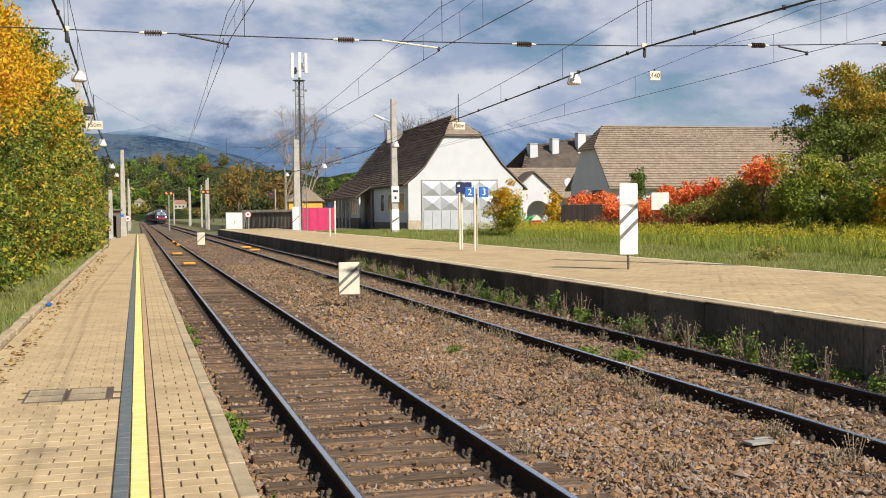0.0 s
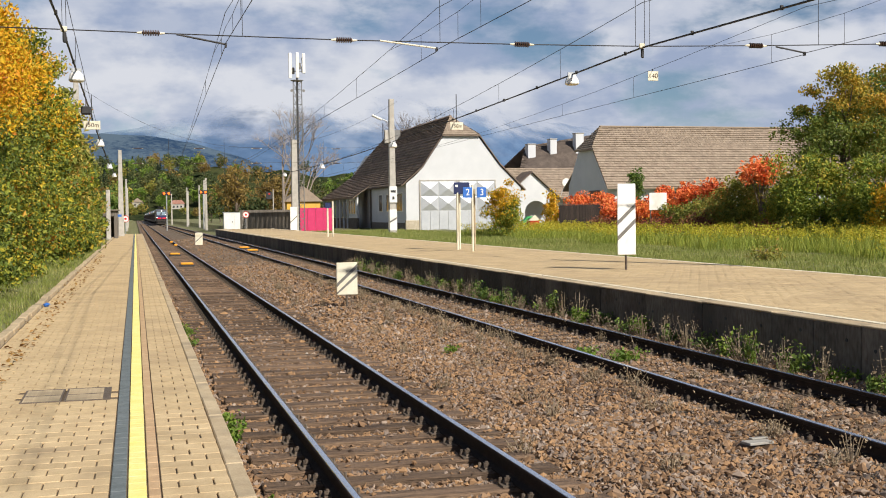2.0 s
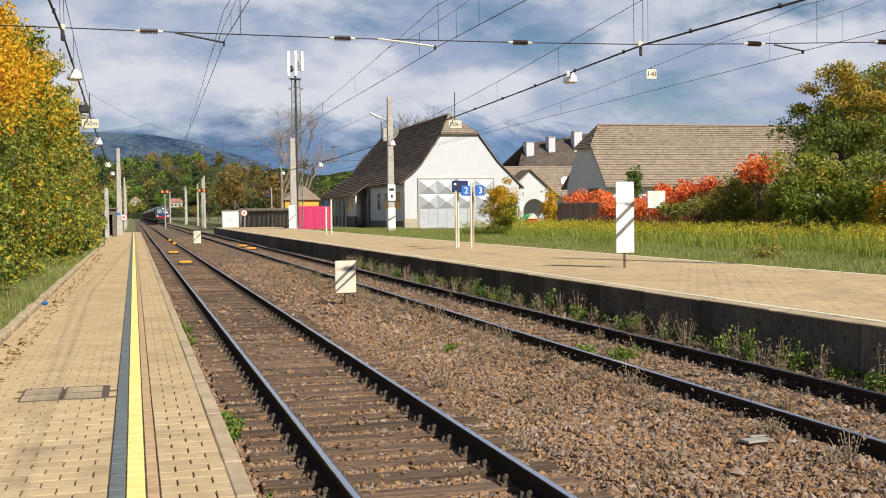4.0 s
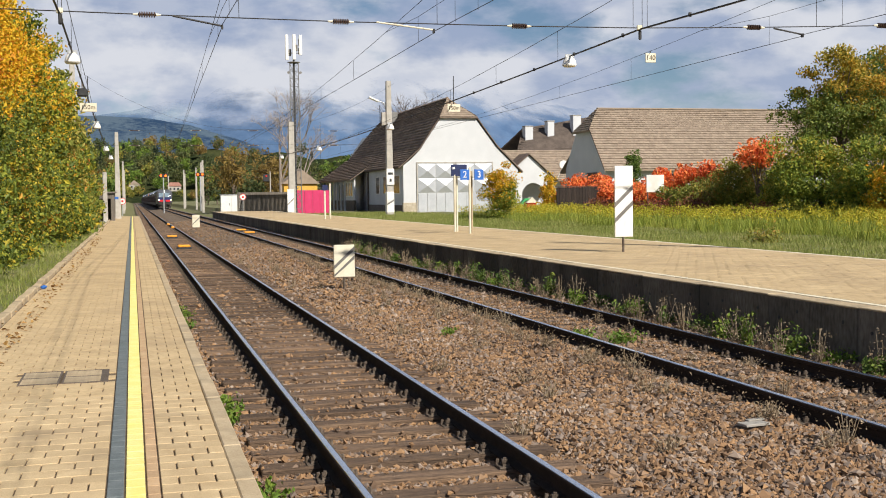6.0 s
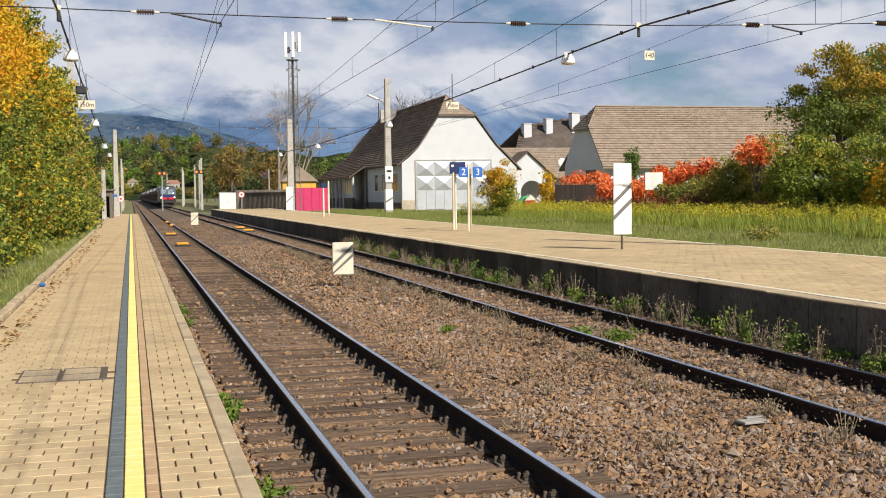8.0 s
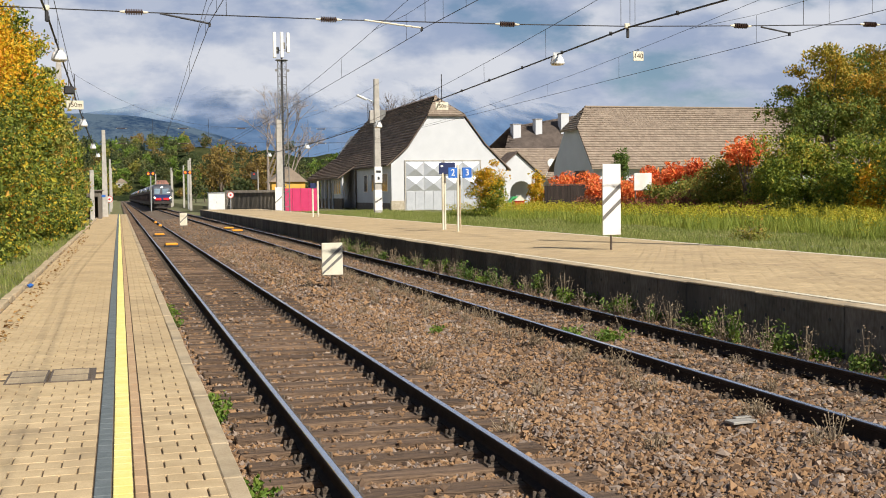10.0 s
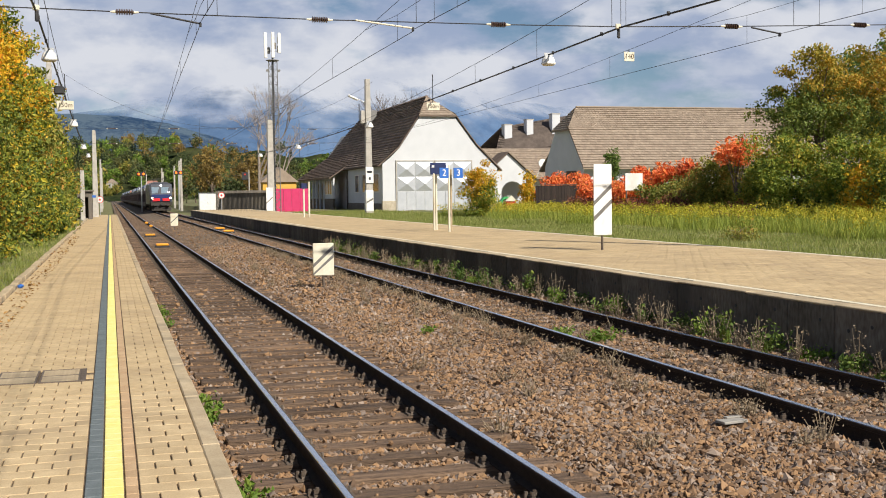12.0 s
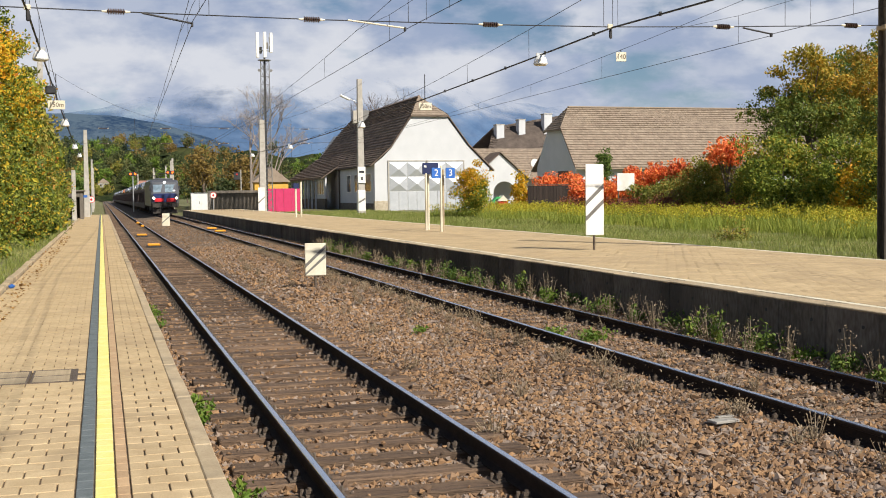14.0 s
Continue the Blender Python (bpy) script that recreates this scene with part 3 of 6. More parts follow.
    part("porch_front", boxed(22.95, 23.15, 133.6, 138.8, 1.7, 4.4, 0.02), M_PLASTER, h)
    for y in (134.2, 135.8, 137.4):
        window_unit(h, y, y + 1.2, 2.15, 3.9, 22.92, 2, M_WHITE, "x")
    for y in (142.5, 146.0, 149.0, 152.0):
        window_unit(h, y, y + 1.8, 1.3, 3.8, xl - 0.02, 2, M_WHITE, "x")


def build_long_house():
    """Long house whose half-hipped gable end faces the track; its ridge runs away to the right."""
    h = thing("long_house", "white house with a long pale brown tile roof behind the shrubs", "house")
    xl, xr = 37.2, 66.0
    y0, ym, y1 = 92.4, 97.0, 101.6
    g, eave, hip, ridge = 0.4, 4.5, 7.7, 9.75
    ol = [(y0, g), (y1, g), (y1, eave), (ym + 2.0, hip), (ym - 2.0, hip), (y0, eave)]
    bm = bmesh.new()
    a = [bm.verts.new((xl, y, z)) for y, z in ol]
    b = [bm.verts.new((xr, y, z)) for y, z in ol]
    bm.faces.new(a); bm.faces.new(b[::-1])
    for i in range(6):
        bm.faces.new((a[i], b[i], b[(i + 1) % 6], a[(i + 1) % 6]))
    bmesh.ops.recalc_face_normals(bm, faces=bm.faces[:])
    part("wall", bm, M_PLASTER, h, "white plaster walls")
    front = [(xl - 0.35, y0 - 0.7, eave - 0.3), (xr, y0 - 0.7, eave - 0.3), (xr, ym - 1.95, hip + 0.15), (xl - 0.35, ym - 1.95, hip + 0.15)]
    top = [(xl - 0.35, ym - 1.95, hip + 0.15), (xr, ym - 1.95, hip + 0.15), (xr, ym, ridge), (xl + 1.2, ym, ridge)]
    back = [(xl - 0.35, y1 + 0.7, eave - 0.3), (xr, y1 + 0.7, eave - 0.3), (xr, ym, ridge), (xl + 1.2, ym, ridge)]
    hipf = [(xl - 0.4, ym + 2.0, hip), (xl - 0.4, ym - 2.0, hip), (xl + 1.2, ym - 0.02, ridge + 0.03), (xl + 1.2, ym + 0.02, ridge + 0.03)]
    for k, pts in enumerate((front, top, back, hipf)):
        sl = part("roof_face", roof_slab(bmesh.new(), pts, 0.14), M_ROOF_PALE, h, "pale weathered brown tile roof")
        if k != 2:
            tile_rows("tiles", *pts, 0.30, 0.3, M_ROOF_PALE, sl, 0.075)
    part("ridge_cap", boxed(xl + 1.2, xr, ym - 0.14, ym + 0.14, ridge - 0.02, ridge + 0.14, 0.05), M_ROOF_PALE, h)
    w = part("shutter", boxed(xl - 0.08, xl - 0.01, y0 + 1.6, y0 + 4.0, 2.6, 4.0, 0.02), M_WOOD_DARK, h, "dark wooden loading shutter")
    window_unit(h, 42.3, 44.3, 1.6, 3.9, y0 - 0.03, 2, M_WHITE, "y")


def build_cottage():
    """Lower house between the two, with a white porch gable and a round arch, and a row of chimneys behind."""
    h = thing("cottage", "small white house with an arched porch and brown tile roof", "house")
    g = 0.4
    part("wall", boxed(41.0, 56.0, 128, 136, g, 4.0), M_PLASTER, h)
    front = [(40.0, 126.8, 3.85), (56.5, 126.8, 3.85), (56.5, 132, 7.5), (40.0, 132, 7.5)]
    sl = part("roof_face", roof_slab(bmesh.new(), front, 0.14), M_ROOF_PALE, h, "brown tile roof")
    tile_rows("tiles", *front, 0.36, 0.36, M_ROOF_PALE, sl, 0.06)
    part("roof_back", roof_slab(bmesh.new(), [(40.0, 137.2, 3.85), (56.5, 137.2, 3.85), (56.5, 132, 7.5), (40.0, 132, 7.5)], 0.14), M_ROOF_PALE, h)
    # porch with arch
    bm = bmesh.new()
    arch = [(42.1 + 1.35 * math.cos(a), 2.1 + 1.35 * math.sin(a)) for a in np.linspace(math.pi, 0, 13)]
    ol = [(39.6, g), (40.75, g)] + arch + [(43.45, g), (44.7, g), (44.7, 3.9), (41.6, 6.6), (39.6, 4.9)]
    part("porch_gable", prism(bm, ol, 124.6, 125.0), M_PLASTER, h, "white porch gable with a round arch")
    part("porch_roof", roof_slab(bmesh.new(), [(45.1, 124.3, 3.75), (45.1, 128, 3.75), (41.6, 128, 6.85), (41.6, 124.3, 6.85)], 0.12), M_ROOF_PALE, h)
    # same porch roof; its shaded slope is imitated with the darker tile
    part("porch_roof_shaded", roof_slab(bmesh.new(), [(39.1, 124.3, 4.7), (39.1, 128, 4.7), (41.6, 128, 6.85), (41.6, 124.3, 6.85)], 0.12), M_ROOF, h)
    d = part("satellite_dish", bmesh.new(), M_WHITE, h, "white satellite dish")
    me = d.data
    bm = bmesh.new()
    disc(bm, (45.6, 124.0, 5.5), 0.5, 0.08, "Y", 20)
    rod(bm, (45.6, 124.0, 5.5), (45.0, 124.6, 3.8), 0.04)
    bm.to_mesh(me); bm.free()
    r = thing("row_house", "row house with a dark tile roof and white chimneys", "house")
    part("wall", boxed(47.8, 60.0, 146, 154, g, 7.8), M_PLASTER, r)
    rf = [(47.0, 144.8, 7.6), (60.5, 144.8, 7.6), (60.5, 150, 13.0), (49.6, 150, 11.2)]
    sl = part("roof_face", roof_slab(bmesh.new(), rf, 0.16), M_ROOF_DARK, r, "dark brown tile roof")
    tile_rows("tiles", *rf, 0.45, 0.5, M_ROOF_DARK, sl, 0.12)
    part("roof_back", roof_slab(bmesh.new(), [(47.0, 155.2, 7.6), (60.5, 155.2, 7.6), (60.5, 150, 13.0), (49.6, 150, 11.2)], 0.16), M_ROOF, r)
    for x, zt, w in ((49.1, 11.3, 1.1), (52.3, 12.0, 0.95), (56.0, 12.8, 1.15)):
        c = part("chimney", boxed(x, x + w, 147.2, 148.4, 7.5, zt, 0.02), M_PLASTER, r, "white plastered chimney")
        part("chimney_cap", boxed(x - 0.06, x + w + 0.06, 147.14, 148.46, zt, zt + 0.12, 0.02), M_CONCRETE, c)


build_white_house()
build_long_house()
build_cottage()


# ---- far mountains ----
def mountain_mat(name, low, high, cloud_from, cloud_to, scale):
    m = bpy.data.materials.new(name)
    m.use_nodes = True
    n, l = m.node_tree.nodes, m.node_tree.links
    bs = n["Principled BSDF"]
    geo = n.new("ShaderNodeNewGeometry")
    a = n.new("ShaderNodeTexNoise"); a.inputs["Scale"].default_value = scale; a.inputs["Detail"].default_value = 8; a.inputs["Roughness"].default_value = 0.72
    mp = n.new("ShaderNodeMapping"); mp.inputs["Scale"].default_value = (1, 0.35, 1.3)
    l.new(geo.outputs["Position"], mp.inputs[0]); l.new(mp.outputs[0], a.inputs["Vector"])
    # stands of forest and clearings over the grain of single trees
    pt = n.new("ShaderNodeTexNoise"); pt.inputs["Scale"].default_value = scale * 0.11; pt.inputs["Detail"].default_value = 4
    l.new(mp.outputs[0], pt.inputs["Vector"])
    sm = n.new("ShaderNodeMath"); sm.operation = "MULTIPLY_ADD"; sm.inputs[1].default_value = 0.9
    l.new(pt.outputs["Fac"], sm.inputs[0]); l.new(a.outputs["Fac"], sm.inputs[2])
    mr = n.new("ShaderNodeMapRange"); mr.inputs["From Min"].default_value, mr.inputs["From Max"].default_value = 0.82, 1.05
    l.new(sm.outputs[0], mr.inputs["Value"])
    mix = n.new("ShaderNodeMix"); mix.data_type = "RGBA"
    mix.inputs[6].default_value, mix.inputs[7].default_value = (*low, 1), (*high, 1)
    l.new(mr.outputs[0], mix.inputs[0]); l.new(mix.outputs[2], bs.inputs["Base Color"])
    bs.inputs["Roughness"].default_value, bs.inputs["Specular IOR Level"].default_value = 1.0, 0.0
    # the upper slopes are lost in cloud
    sp = n.new("ShaderNodeSeparateXYZ"); l.new(geo.outputs["Position"], sp.inputs[0])
    cn = n.new("ShaderNodeTexNoise"); cn.inputs["Scale"].default_value = 0.0055; cn.inputs["Detail"].default_value = 6; cn.inputs["Roughness"].default_value = 0.55
    mc = n.new("ShaderNodeMapping"); mc.inputs["Scale"].default_value = (1, 0.02, 1.7)
    l.new(geo.outputs["Position"], mc.inputs[0]); l.new(mc.outputs[0], cn.inputs["Vector"])
    k = n.new("ShaderNodeMath"); k.operation = "MULTIPLY_ADD"; k.inputs[1].default_value = (cloud_to - cloud_from) * 2.6
    l.new(cn.outputs["Fac"], k.inputs[0]); l.new(sp.outputs["Z"], k.inputs[2])
    cm = n.new("ShaderNodeMapRange"); cm.interpolation_type = "SMOOTHSTEP"
    cm.inputs["From Min"].default_value, cm.inputs["From Max"].default_value = cloud_from + (cloud_to - cloud_from) * 1.3, cloud_to + (cloud_to - cloud_from) * 1.3
    l.new(k.outputs[0], cm.inputs["Value"])
    em = n.new("ShaderNodeBsdfTransparent")
    ms = n.new("ShaderNodeMixShader")
    l.new(cm.outputs[0], ms.inputs[0]); l.new(bs.outputs[0], ms.inputs[1]); l.new(em.outputs[0], ms.inputs[2])
    l.new(ms.outputs[0], n["Material Output"].inputs[0])
    return m


def ridge_mesh(name, label, y, depth, x0, x1, crest, material, seed):
    """A mountain flank: foot at y, crest at y + depth, its height given by a function of x."""
    xs = np.linspace(x0, x1, 140)
    vs = np.linspace(0, 1, 16)
    V = []
    for v in vs:
        for x in xs:
            hgt = crest(x) * v ** 0.85
            wob = noise.fractal(Vector((x * 0.004, v * 3, seed)), 0.9, 2.0, 5)
            hgt += crest(x) * 0.10 * wob * min(1, v * 4)
            V.append((x, y + depth * v + 60 * wob, hgt))
    nx = len(xs)
    i = np.arange((len(vs) - 1) * nx).reshape(len(vs) - 1, nx)[:, :-1].ravel()
    ob = mesh_of(name, V, np.stack([i, i + 1, i + nx + 1, i + nx], -1), material, smooth=True)
    return tagged(ob, label, "mountain", kind="structure")


ridge_mesh("backdrop_wood", "green wooded slope beyond the end of the straight", 845, 330, -900, 1400,
           lambda x: 46.0 + 4.0 * math.sin(x * 0.021) + 3.0 * math.sin(x * 0.09 + 1), mountain_mat("wooded_slope", (0.016, 0.026, 0.012), (0.055, 0.06, 0.024), 900, 1200, 0.16), 3.3)
# Distance haze is mixed into the forest colours of hill and mountain as blue.
ridge_mesh("backdrop_hill", "wooded hill in the distance, painted blue for haze", 1500, 700, -900, 1500,
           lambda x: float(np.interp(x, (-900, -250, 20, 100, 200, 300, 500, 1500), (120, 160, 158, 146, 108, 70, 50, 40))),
           mountain_mat("hazed_far_forest", (0.026, 0.052, 0.10), (0.085, 0.122, 0.16), 200, 300, 0.085), 1.7)
ridge_mesh("backdrop_mountain", "high mountain half hidden in cloud, painted blue for haze", 3000, 1200, -1500, 3500,
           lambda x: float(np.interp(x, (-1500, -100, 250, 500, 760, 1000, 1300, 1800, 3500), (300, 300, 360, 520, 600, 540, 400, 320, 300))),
           mountain_mat("hazed_mountain_forest", (0.07, 0.125, 0.225), (0.105, 0.17, 0.28), 190, 390, 0.02), 5.1)


# ---- ballast stones ----
def scatter_stones(name, count, region, size, label):
    """Sharp-edged stones: bent cubes of random proportions, half sunk into the bed."""
    x0, x1, y0, y1, power = region
    r = RNG
    x = r.uniform(x0, x1, count)
    y = y0 + (y1 - y0) * r.random(count) ** power
    s = size * r.lognormal(0, 0.27, count)
    z = bed_height(x, y) + s * r.uniform(0.0, 0.9, count)
    # on the sleepers and against the rails lie few stones
    keep = np.ones(count, bool)
    for cx, first, top, dens in ((0.0, 13.73 - 20 * PITCH, -0.172, 0.015), (TRACK_2, 2.0, RAIL_2 - 0.172, 0.14)):
        on = np.abs(((y - first + PITCH / 2) % PITCH) - PITCH / 2) < 0.15
        inside = np.abs(x - cx) < 1.32
        keep &= ~(on & inside & (bed_height(x, y) < top + 0.005) & (r.random(count) > dens))
        between = np.minimum(z, top - 0.032 + 0.042 * r.random(count) + (0.012 if cx else 0.0))
        z = np.where(inside & ~on, np.maximum(between, bed_height(x, y) + 0.25 * s), z)
        z = np.where(inside & on, np.maximum(top, bed_height(x, y)) + 0.4 * s, z)
        for s2 in (-0.7525, 0.7525):
            keep &= ~((np.abs(x - cx - s2) < 0.10) | (on & (np.abs(x - cx - s2) < 0.22)))
    x, y, z, s = x[keep], y[keep], z[keep], s[keep]
    k = len(x)
    octa = np.array([(1, 0, 0), (-1, 0, 0), (0, 1, 0), (0, -1, 0), (0, 0, 1), (0, 0, -1)], float)
    v = (octa[None] + r.uniform(-0.36, 0.36, (k, 6, 3))) * r.uniform(0.78, 1.0, (k, 6, 1))
    v *= (s[:, None] * np.stack([r.uniform(0.8, 1.4, k), r.uniform(0.7, 1.1, k), r.uniform(0.5, 0.95, k)], -1))[:, None, :]
    a, b = r.uniform(0, 2 * np.pi, k), r.uniform(0, 2 * np.pi, k)
    ca, sa, cb, sb = np.cos(a), np.sin(a), np.cos(b), np.sin(b)
    y1_, z1_ = v[..., 1] * cb[:, None] - v[..., 2] * sb[:, None], v[..., 1] * sb[:, None] + v[..., 2] * cb[:, None]
    vx = v[..., 0] * ca[:, None] - y1_ * sa[:, None] + x[:, None]
    vy = v[..., 0] * sa[:, None] + y1_ * ca[:, None] + y[:, None]
    vz = z1_ + z[:, None]
    V = np.stack([vx, vy, vz], -1).reshape(-1, 3)
    tri = np.array([(0, 2, 4), (2, 1, 4), (1, 3, 4), (3, 0, 4), (2, 0, 5), (1, 2, 5), (3, 1, 5), (0, 3, 5)])
    F = (np.arange(k)[:, None, None] * 6 + tri[None]).reshape(-1, 3)
    return tagged(mesh_of(name, V, F, M_STONE), label, "gravel", kind="stuff")


scatter_stones("ballast_stones", 190000, (-1.58, 6.0, 5.6, 22.0, 1.5), 0.0255, "loose brown and grey crushed ballast stones")
scatter_stones("ballast_stones", 46000, (-1.58, 6.0, 20.5, 52.0, 1.6), 0.036, "loose brown and grey crushed ballast stones")
scatter_stones("ballast_stones", 12000, (-1.58, 6.0, 46.0, 118.0, 1.3), 0.036, "loose brown and grey crushed ballast stones")


# ---- leaves, grass, trees ----
def leaf_cloud(name, pts, size, material, parent=None, droop=0.0, narrow=0.6, facing=None):
    """Small folded leaves, each two triangles either side of a midrib, at the given points."""
    r = RNG
    k = len(pts)
    d = r.normal(0, 1, (k, 3)); d[:, 2] -= droop
    if facing is not None:
        d = d * 0.8 + facing
    d /= np.linalg.norm(d, axis=1, keepdims=True)
    u = np.cross(d, r.normal(0, 1, (k, 3)))
    u /= np.linalg.norm(u, axis=1, keepdims=True) + 1e-9
    w = np.cross(d, u)
    s = (size * r.lognormal(0, 0.28, k))[:, None]
    tip, side, fold = u * s, w * s * narrow * 0.5, d * s * 0.16
    V = np.stack([pts - tip * 0.5, pts + side + fold, pts + tip * 0.5, pts - side + fold], 1).reshape(-1, 3)
    i = np.arange(k)[:, None] * 4
    F = np.concatenate([i + np.array([[0, 1, 2]]), i + np.array([[0, 2, 3]])])
    return mesh_of(name, V, F, material, parent)


def clumps(centre, radii, count, leaves, lump=0.3, hollow=0.45, seed=0, flat_bottom=-0.9):
    """Points in many small balls that sit on and inside a lumpy ellipsoid: an uneven crown with gaps."""
    r = np.random.default_rng(seed)
    d = r.normal(0, 1, (count, 3)); d /= np.linalg.norm(d, axis=1, keepdims=True)
    d = d[d[:, 2] > flat_bottom]
    rad = r.uniform(hollow, 1.0, len(d)) * (1 + 0.22 * np.sin(d[:, 0] * 5 + seed) * np.cos(d[:, 1] * 4 + d[:, 2] * 5))
    c = d * rad[:, None] * np.array(radii) + np.array(centre)
    per = max(1, leaves // len(d))
    b = r.normal(0, 1, (len(d), per, 3))
    b /= np.linalg.norm(b, axis=2, keepdims=True)
    b *= r.random((len(d), per, 1)) ** 0.5 * lump * r.uniform(0.6, 1.4, (len(d), 1, 1)) * np.array((1, 1, 0.75)) * 2
    return (c[:, None] + b).reshape(-1, 3), c


def limbs(bm, base, top, r0, targets, seed=0, keep=14):
    """A tapered, slightly crooked trunk and limbs that reach for the clumps."""
    r = random.Random(seed)
    base, top = Vector(base), Vector(top)
    pts = [base.lerp(top, i / 5) + Vector((r.uniform(-1, 1), r.uniform(-1, 1), 0)) * 0.03 * (top - base).length * (i > 0) for i in range(6)]
    for i in range(5):
        rod(bm, pts[i], pts[i + 1], r0 * (1 - i * 0.17), r0 * (1 - (i + 1) * 0.17), 7)
    tg = list(targets)
    r.shuffle(tg)
    for tgt in tg[:keep]:
        k = r.randint(1, 4)
        mid = pts[k].lerp(Vector(tgt), 0.55) + Vector((0, 0, 0.1 * (Vector(tgt) - pts[k]).length))
        rod(bm, pts[k], mid, r0 * 0.34, r0 * 0.2, 5)
        rod(bm, mid, tgt, r0 * 0.2, r0 * 0.05, 5)
    return bm


M_LEAF_HEDGE = ramp_mat("autumn_hedge_leaf", [(0.0, (0.045, 0.075, 0.012)), (0.38, (0.14, 0.19, 0.022)), (0.55, (0.32, 0.32, 0.03)), (0.72, (0.62, 0.42, 0.025)), (0.88, (0.66, 0.30, 0.02)), (1.0, (0.38, 0.09, 0.03))], 0.55, 0.28, 0.6, 0.2)
M_LEAF_LOWER = ramp_mat("green_hedge_leaf", [(0.0, (0.035, 0.06, 0.011)), (0.45, (0.125, 0.165, 0.024)), (0.68, (0.264, 0.286, 0.033)), (0.82, (0.55, 0.396, 0.033)), (0.92, (0.572, 0.22, 0.033)), (1.0, (0.33, 0.055, 0.033))], 0.55, 0.45, 0.62, 0.2)
M_LEAF_GOLD = ramp_mat("golden_leaf", [(0.0, (0.20, 0.20, 0.02)), (0.3, (0.55, 0.41, 0.025)), (0.6, (0.78, 0.47, 0.025)), (0.85, (0.74, 0.32, 0.02)), (1.0, (0.45, 0.15, 0.025))], 0.55, 0.3, 0.7, 0.3)
M_LEAF_GREEN = ramp_mat("dark_green_leaf", [(0.0, (0.0625, 0.106, 0.025)), (0.5, (0.125, 0.194, 0.0375)), (0.85, (0.225, 0.275, 0.05)), (1.0, (0.375, 0.3, 0.05))], 0.6, 0.3, 0.6, 0.3)
# Leaf colour lowered to carry the shade deep inside the thicket.
M_LEAF_SHADE = ramp_mat("shade_darkened_leaf", [(0.0, (0.035, 0.055, 0.014)), (0.6, (0.075, 0.105, 0.022)), (1.0, (0.16, 0.13, 0.03))], 0.65, 0.4, 0.6, 0.15)
M_LEAF_DEEP = ramp_mat("deep_green_tree_leaf", [(0.0, (0.06, 0.095, 0.02)), (0.5, (0.17, 0.225, 0.04)), (0.85, (0.31, 0.31, 0.055)), (1.0, (0.46, 0.31, 0.05))], 0.6, 0.3, 0.6, 0.25)
M_LEAF_MIXED = ramp_mat("mixed_shrub_leaf", [(0.0, (0.045, 0.08, 0.014)), (0.35, (0.16, 0.22, 0.025)), (0.65, (0.32, 0.34, 0.04)), (0.86, (0.52, 0.38, 0.045)), (1.0, (0.48, 0.14, 0.04))], 0.6, 0.5, 0.6, 0.2)
M_LEAF_OCHRE = ramp_mat("ochre_tree_leaf", [(0.0, (0.12, 0.14, 0.025)), (0.3, (0.30, 0.27, 0.04)), (0.6, (0.50, 0.36, 0.045)), (0.85, (0.60, 0.32, 0.04)), (1.0, (0.34, 0.12, 0.03))], 0.6, 0.35, 0.6, 0.3)
M_LEAF_RUSSET = ramp_mat("wine_red_leaf", [(0.0, (0.10, 0.05, 0.025)), (0.5, (0.24, 0.09, 0.05)), (1.0, (0.42, 0.12, 0.06))], 0.6, 0.5, 0.6, 0.3)
M_LEAF_BRIGHT = ramp_mat("bright_green_leaf", [(0.0, (0.08, 0.15, 0.02)), (0.5, (0.15, 0.24, 0.03)), (1.0, (0.28, 0.32, 0.06))], 0.6, 0.5, 0.7, 0.3)
M_LEAF_RED = ramp_mat("red_sumac_leaf", [(0.0, (0.45, 0.06, 0.03)), (0.4, (0.86, 0.20, 0.06)), (0.8, (0.9, 0.32, 0.09)), (1.0, (0.72, 0.34, 0.06))], 0.55, 0.4, 0.75, 0.3)
M_LEAF_OLIVE = ramp_mat("olive_shrub_leaf", [(0.0, (0.112, 0.138, 0.025)), (0.4, (0.225, 0.25, 0.0438)), (0.7, (0.388, 0.325, 0.0625)), (0.9, (0.525, 0.275, 0.0625)), (1.0, (0.6, 0.138, 0.05))], 0.6, 0.35, 0.6, 0.3)
M_LEAF_FAR = ramp_mat("distant_leaf", [(0.0, (0.03, 0.05, 0.018)), (0.45, (0.075, 0.098, 0.03)), (0.75, (0.14, 0.14, 0.042)), (1.0, (0.25, 0.17, 0.042))], 0.7, 0.06, 0.5, 0.15)
M_SPRUCE = ramp_mat("spruce_needles", [(0.0, (0.016, 0.030, 0.016)), (0.6, (0.035, 0.055, 0.028)), (1.0, (0.065, 0.08, 0.035))], 0.7, 0.1, 0.7)
M_LEAF_BROWN = ramp_mat("russet_leaf", [(0.0, (0.13, 0.085, 0.025)), (0.5, (0.25, 0.165, 0.045)), (1.0, (0.36, 0.25, 0.06))], 0.7, 0.1, 0.6, 0.25)
M_GRASS = ramp_mat("grass_blade", [(0.0, (0.144, 0.18, 0.036)), (0.5, (0.24, 0.276, 0.06)), (0.8, (0.372, 0.36, 0.12)), (1.0, (0.528, 0.444, 0.228))], 0.6, 0.35, 0.65, 0.3)
M_STALK = ramp_mat("green_stalk", [(0.0, (0.16, 0.22, 0.035)), (0.5, (0.28, 0.33, 0.05)), (0.85, (0.42, 0.42, 0.08)), (1.0, (0.55, 0.44, 0.12))], 0.6, 0.35, 0.6, 0.35)
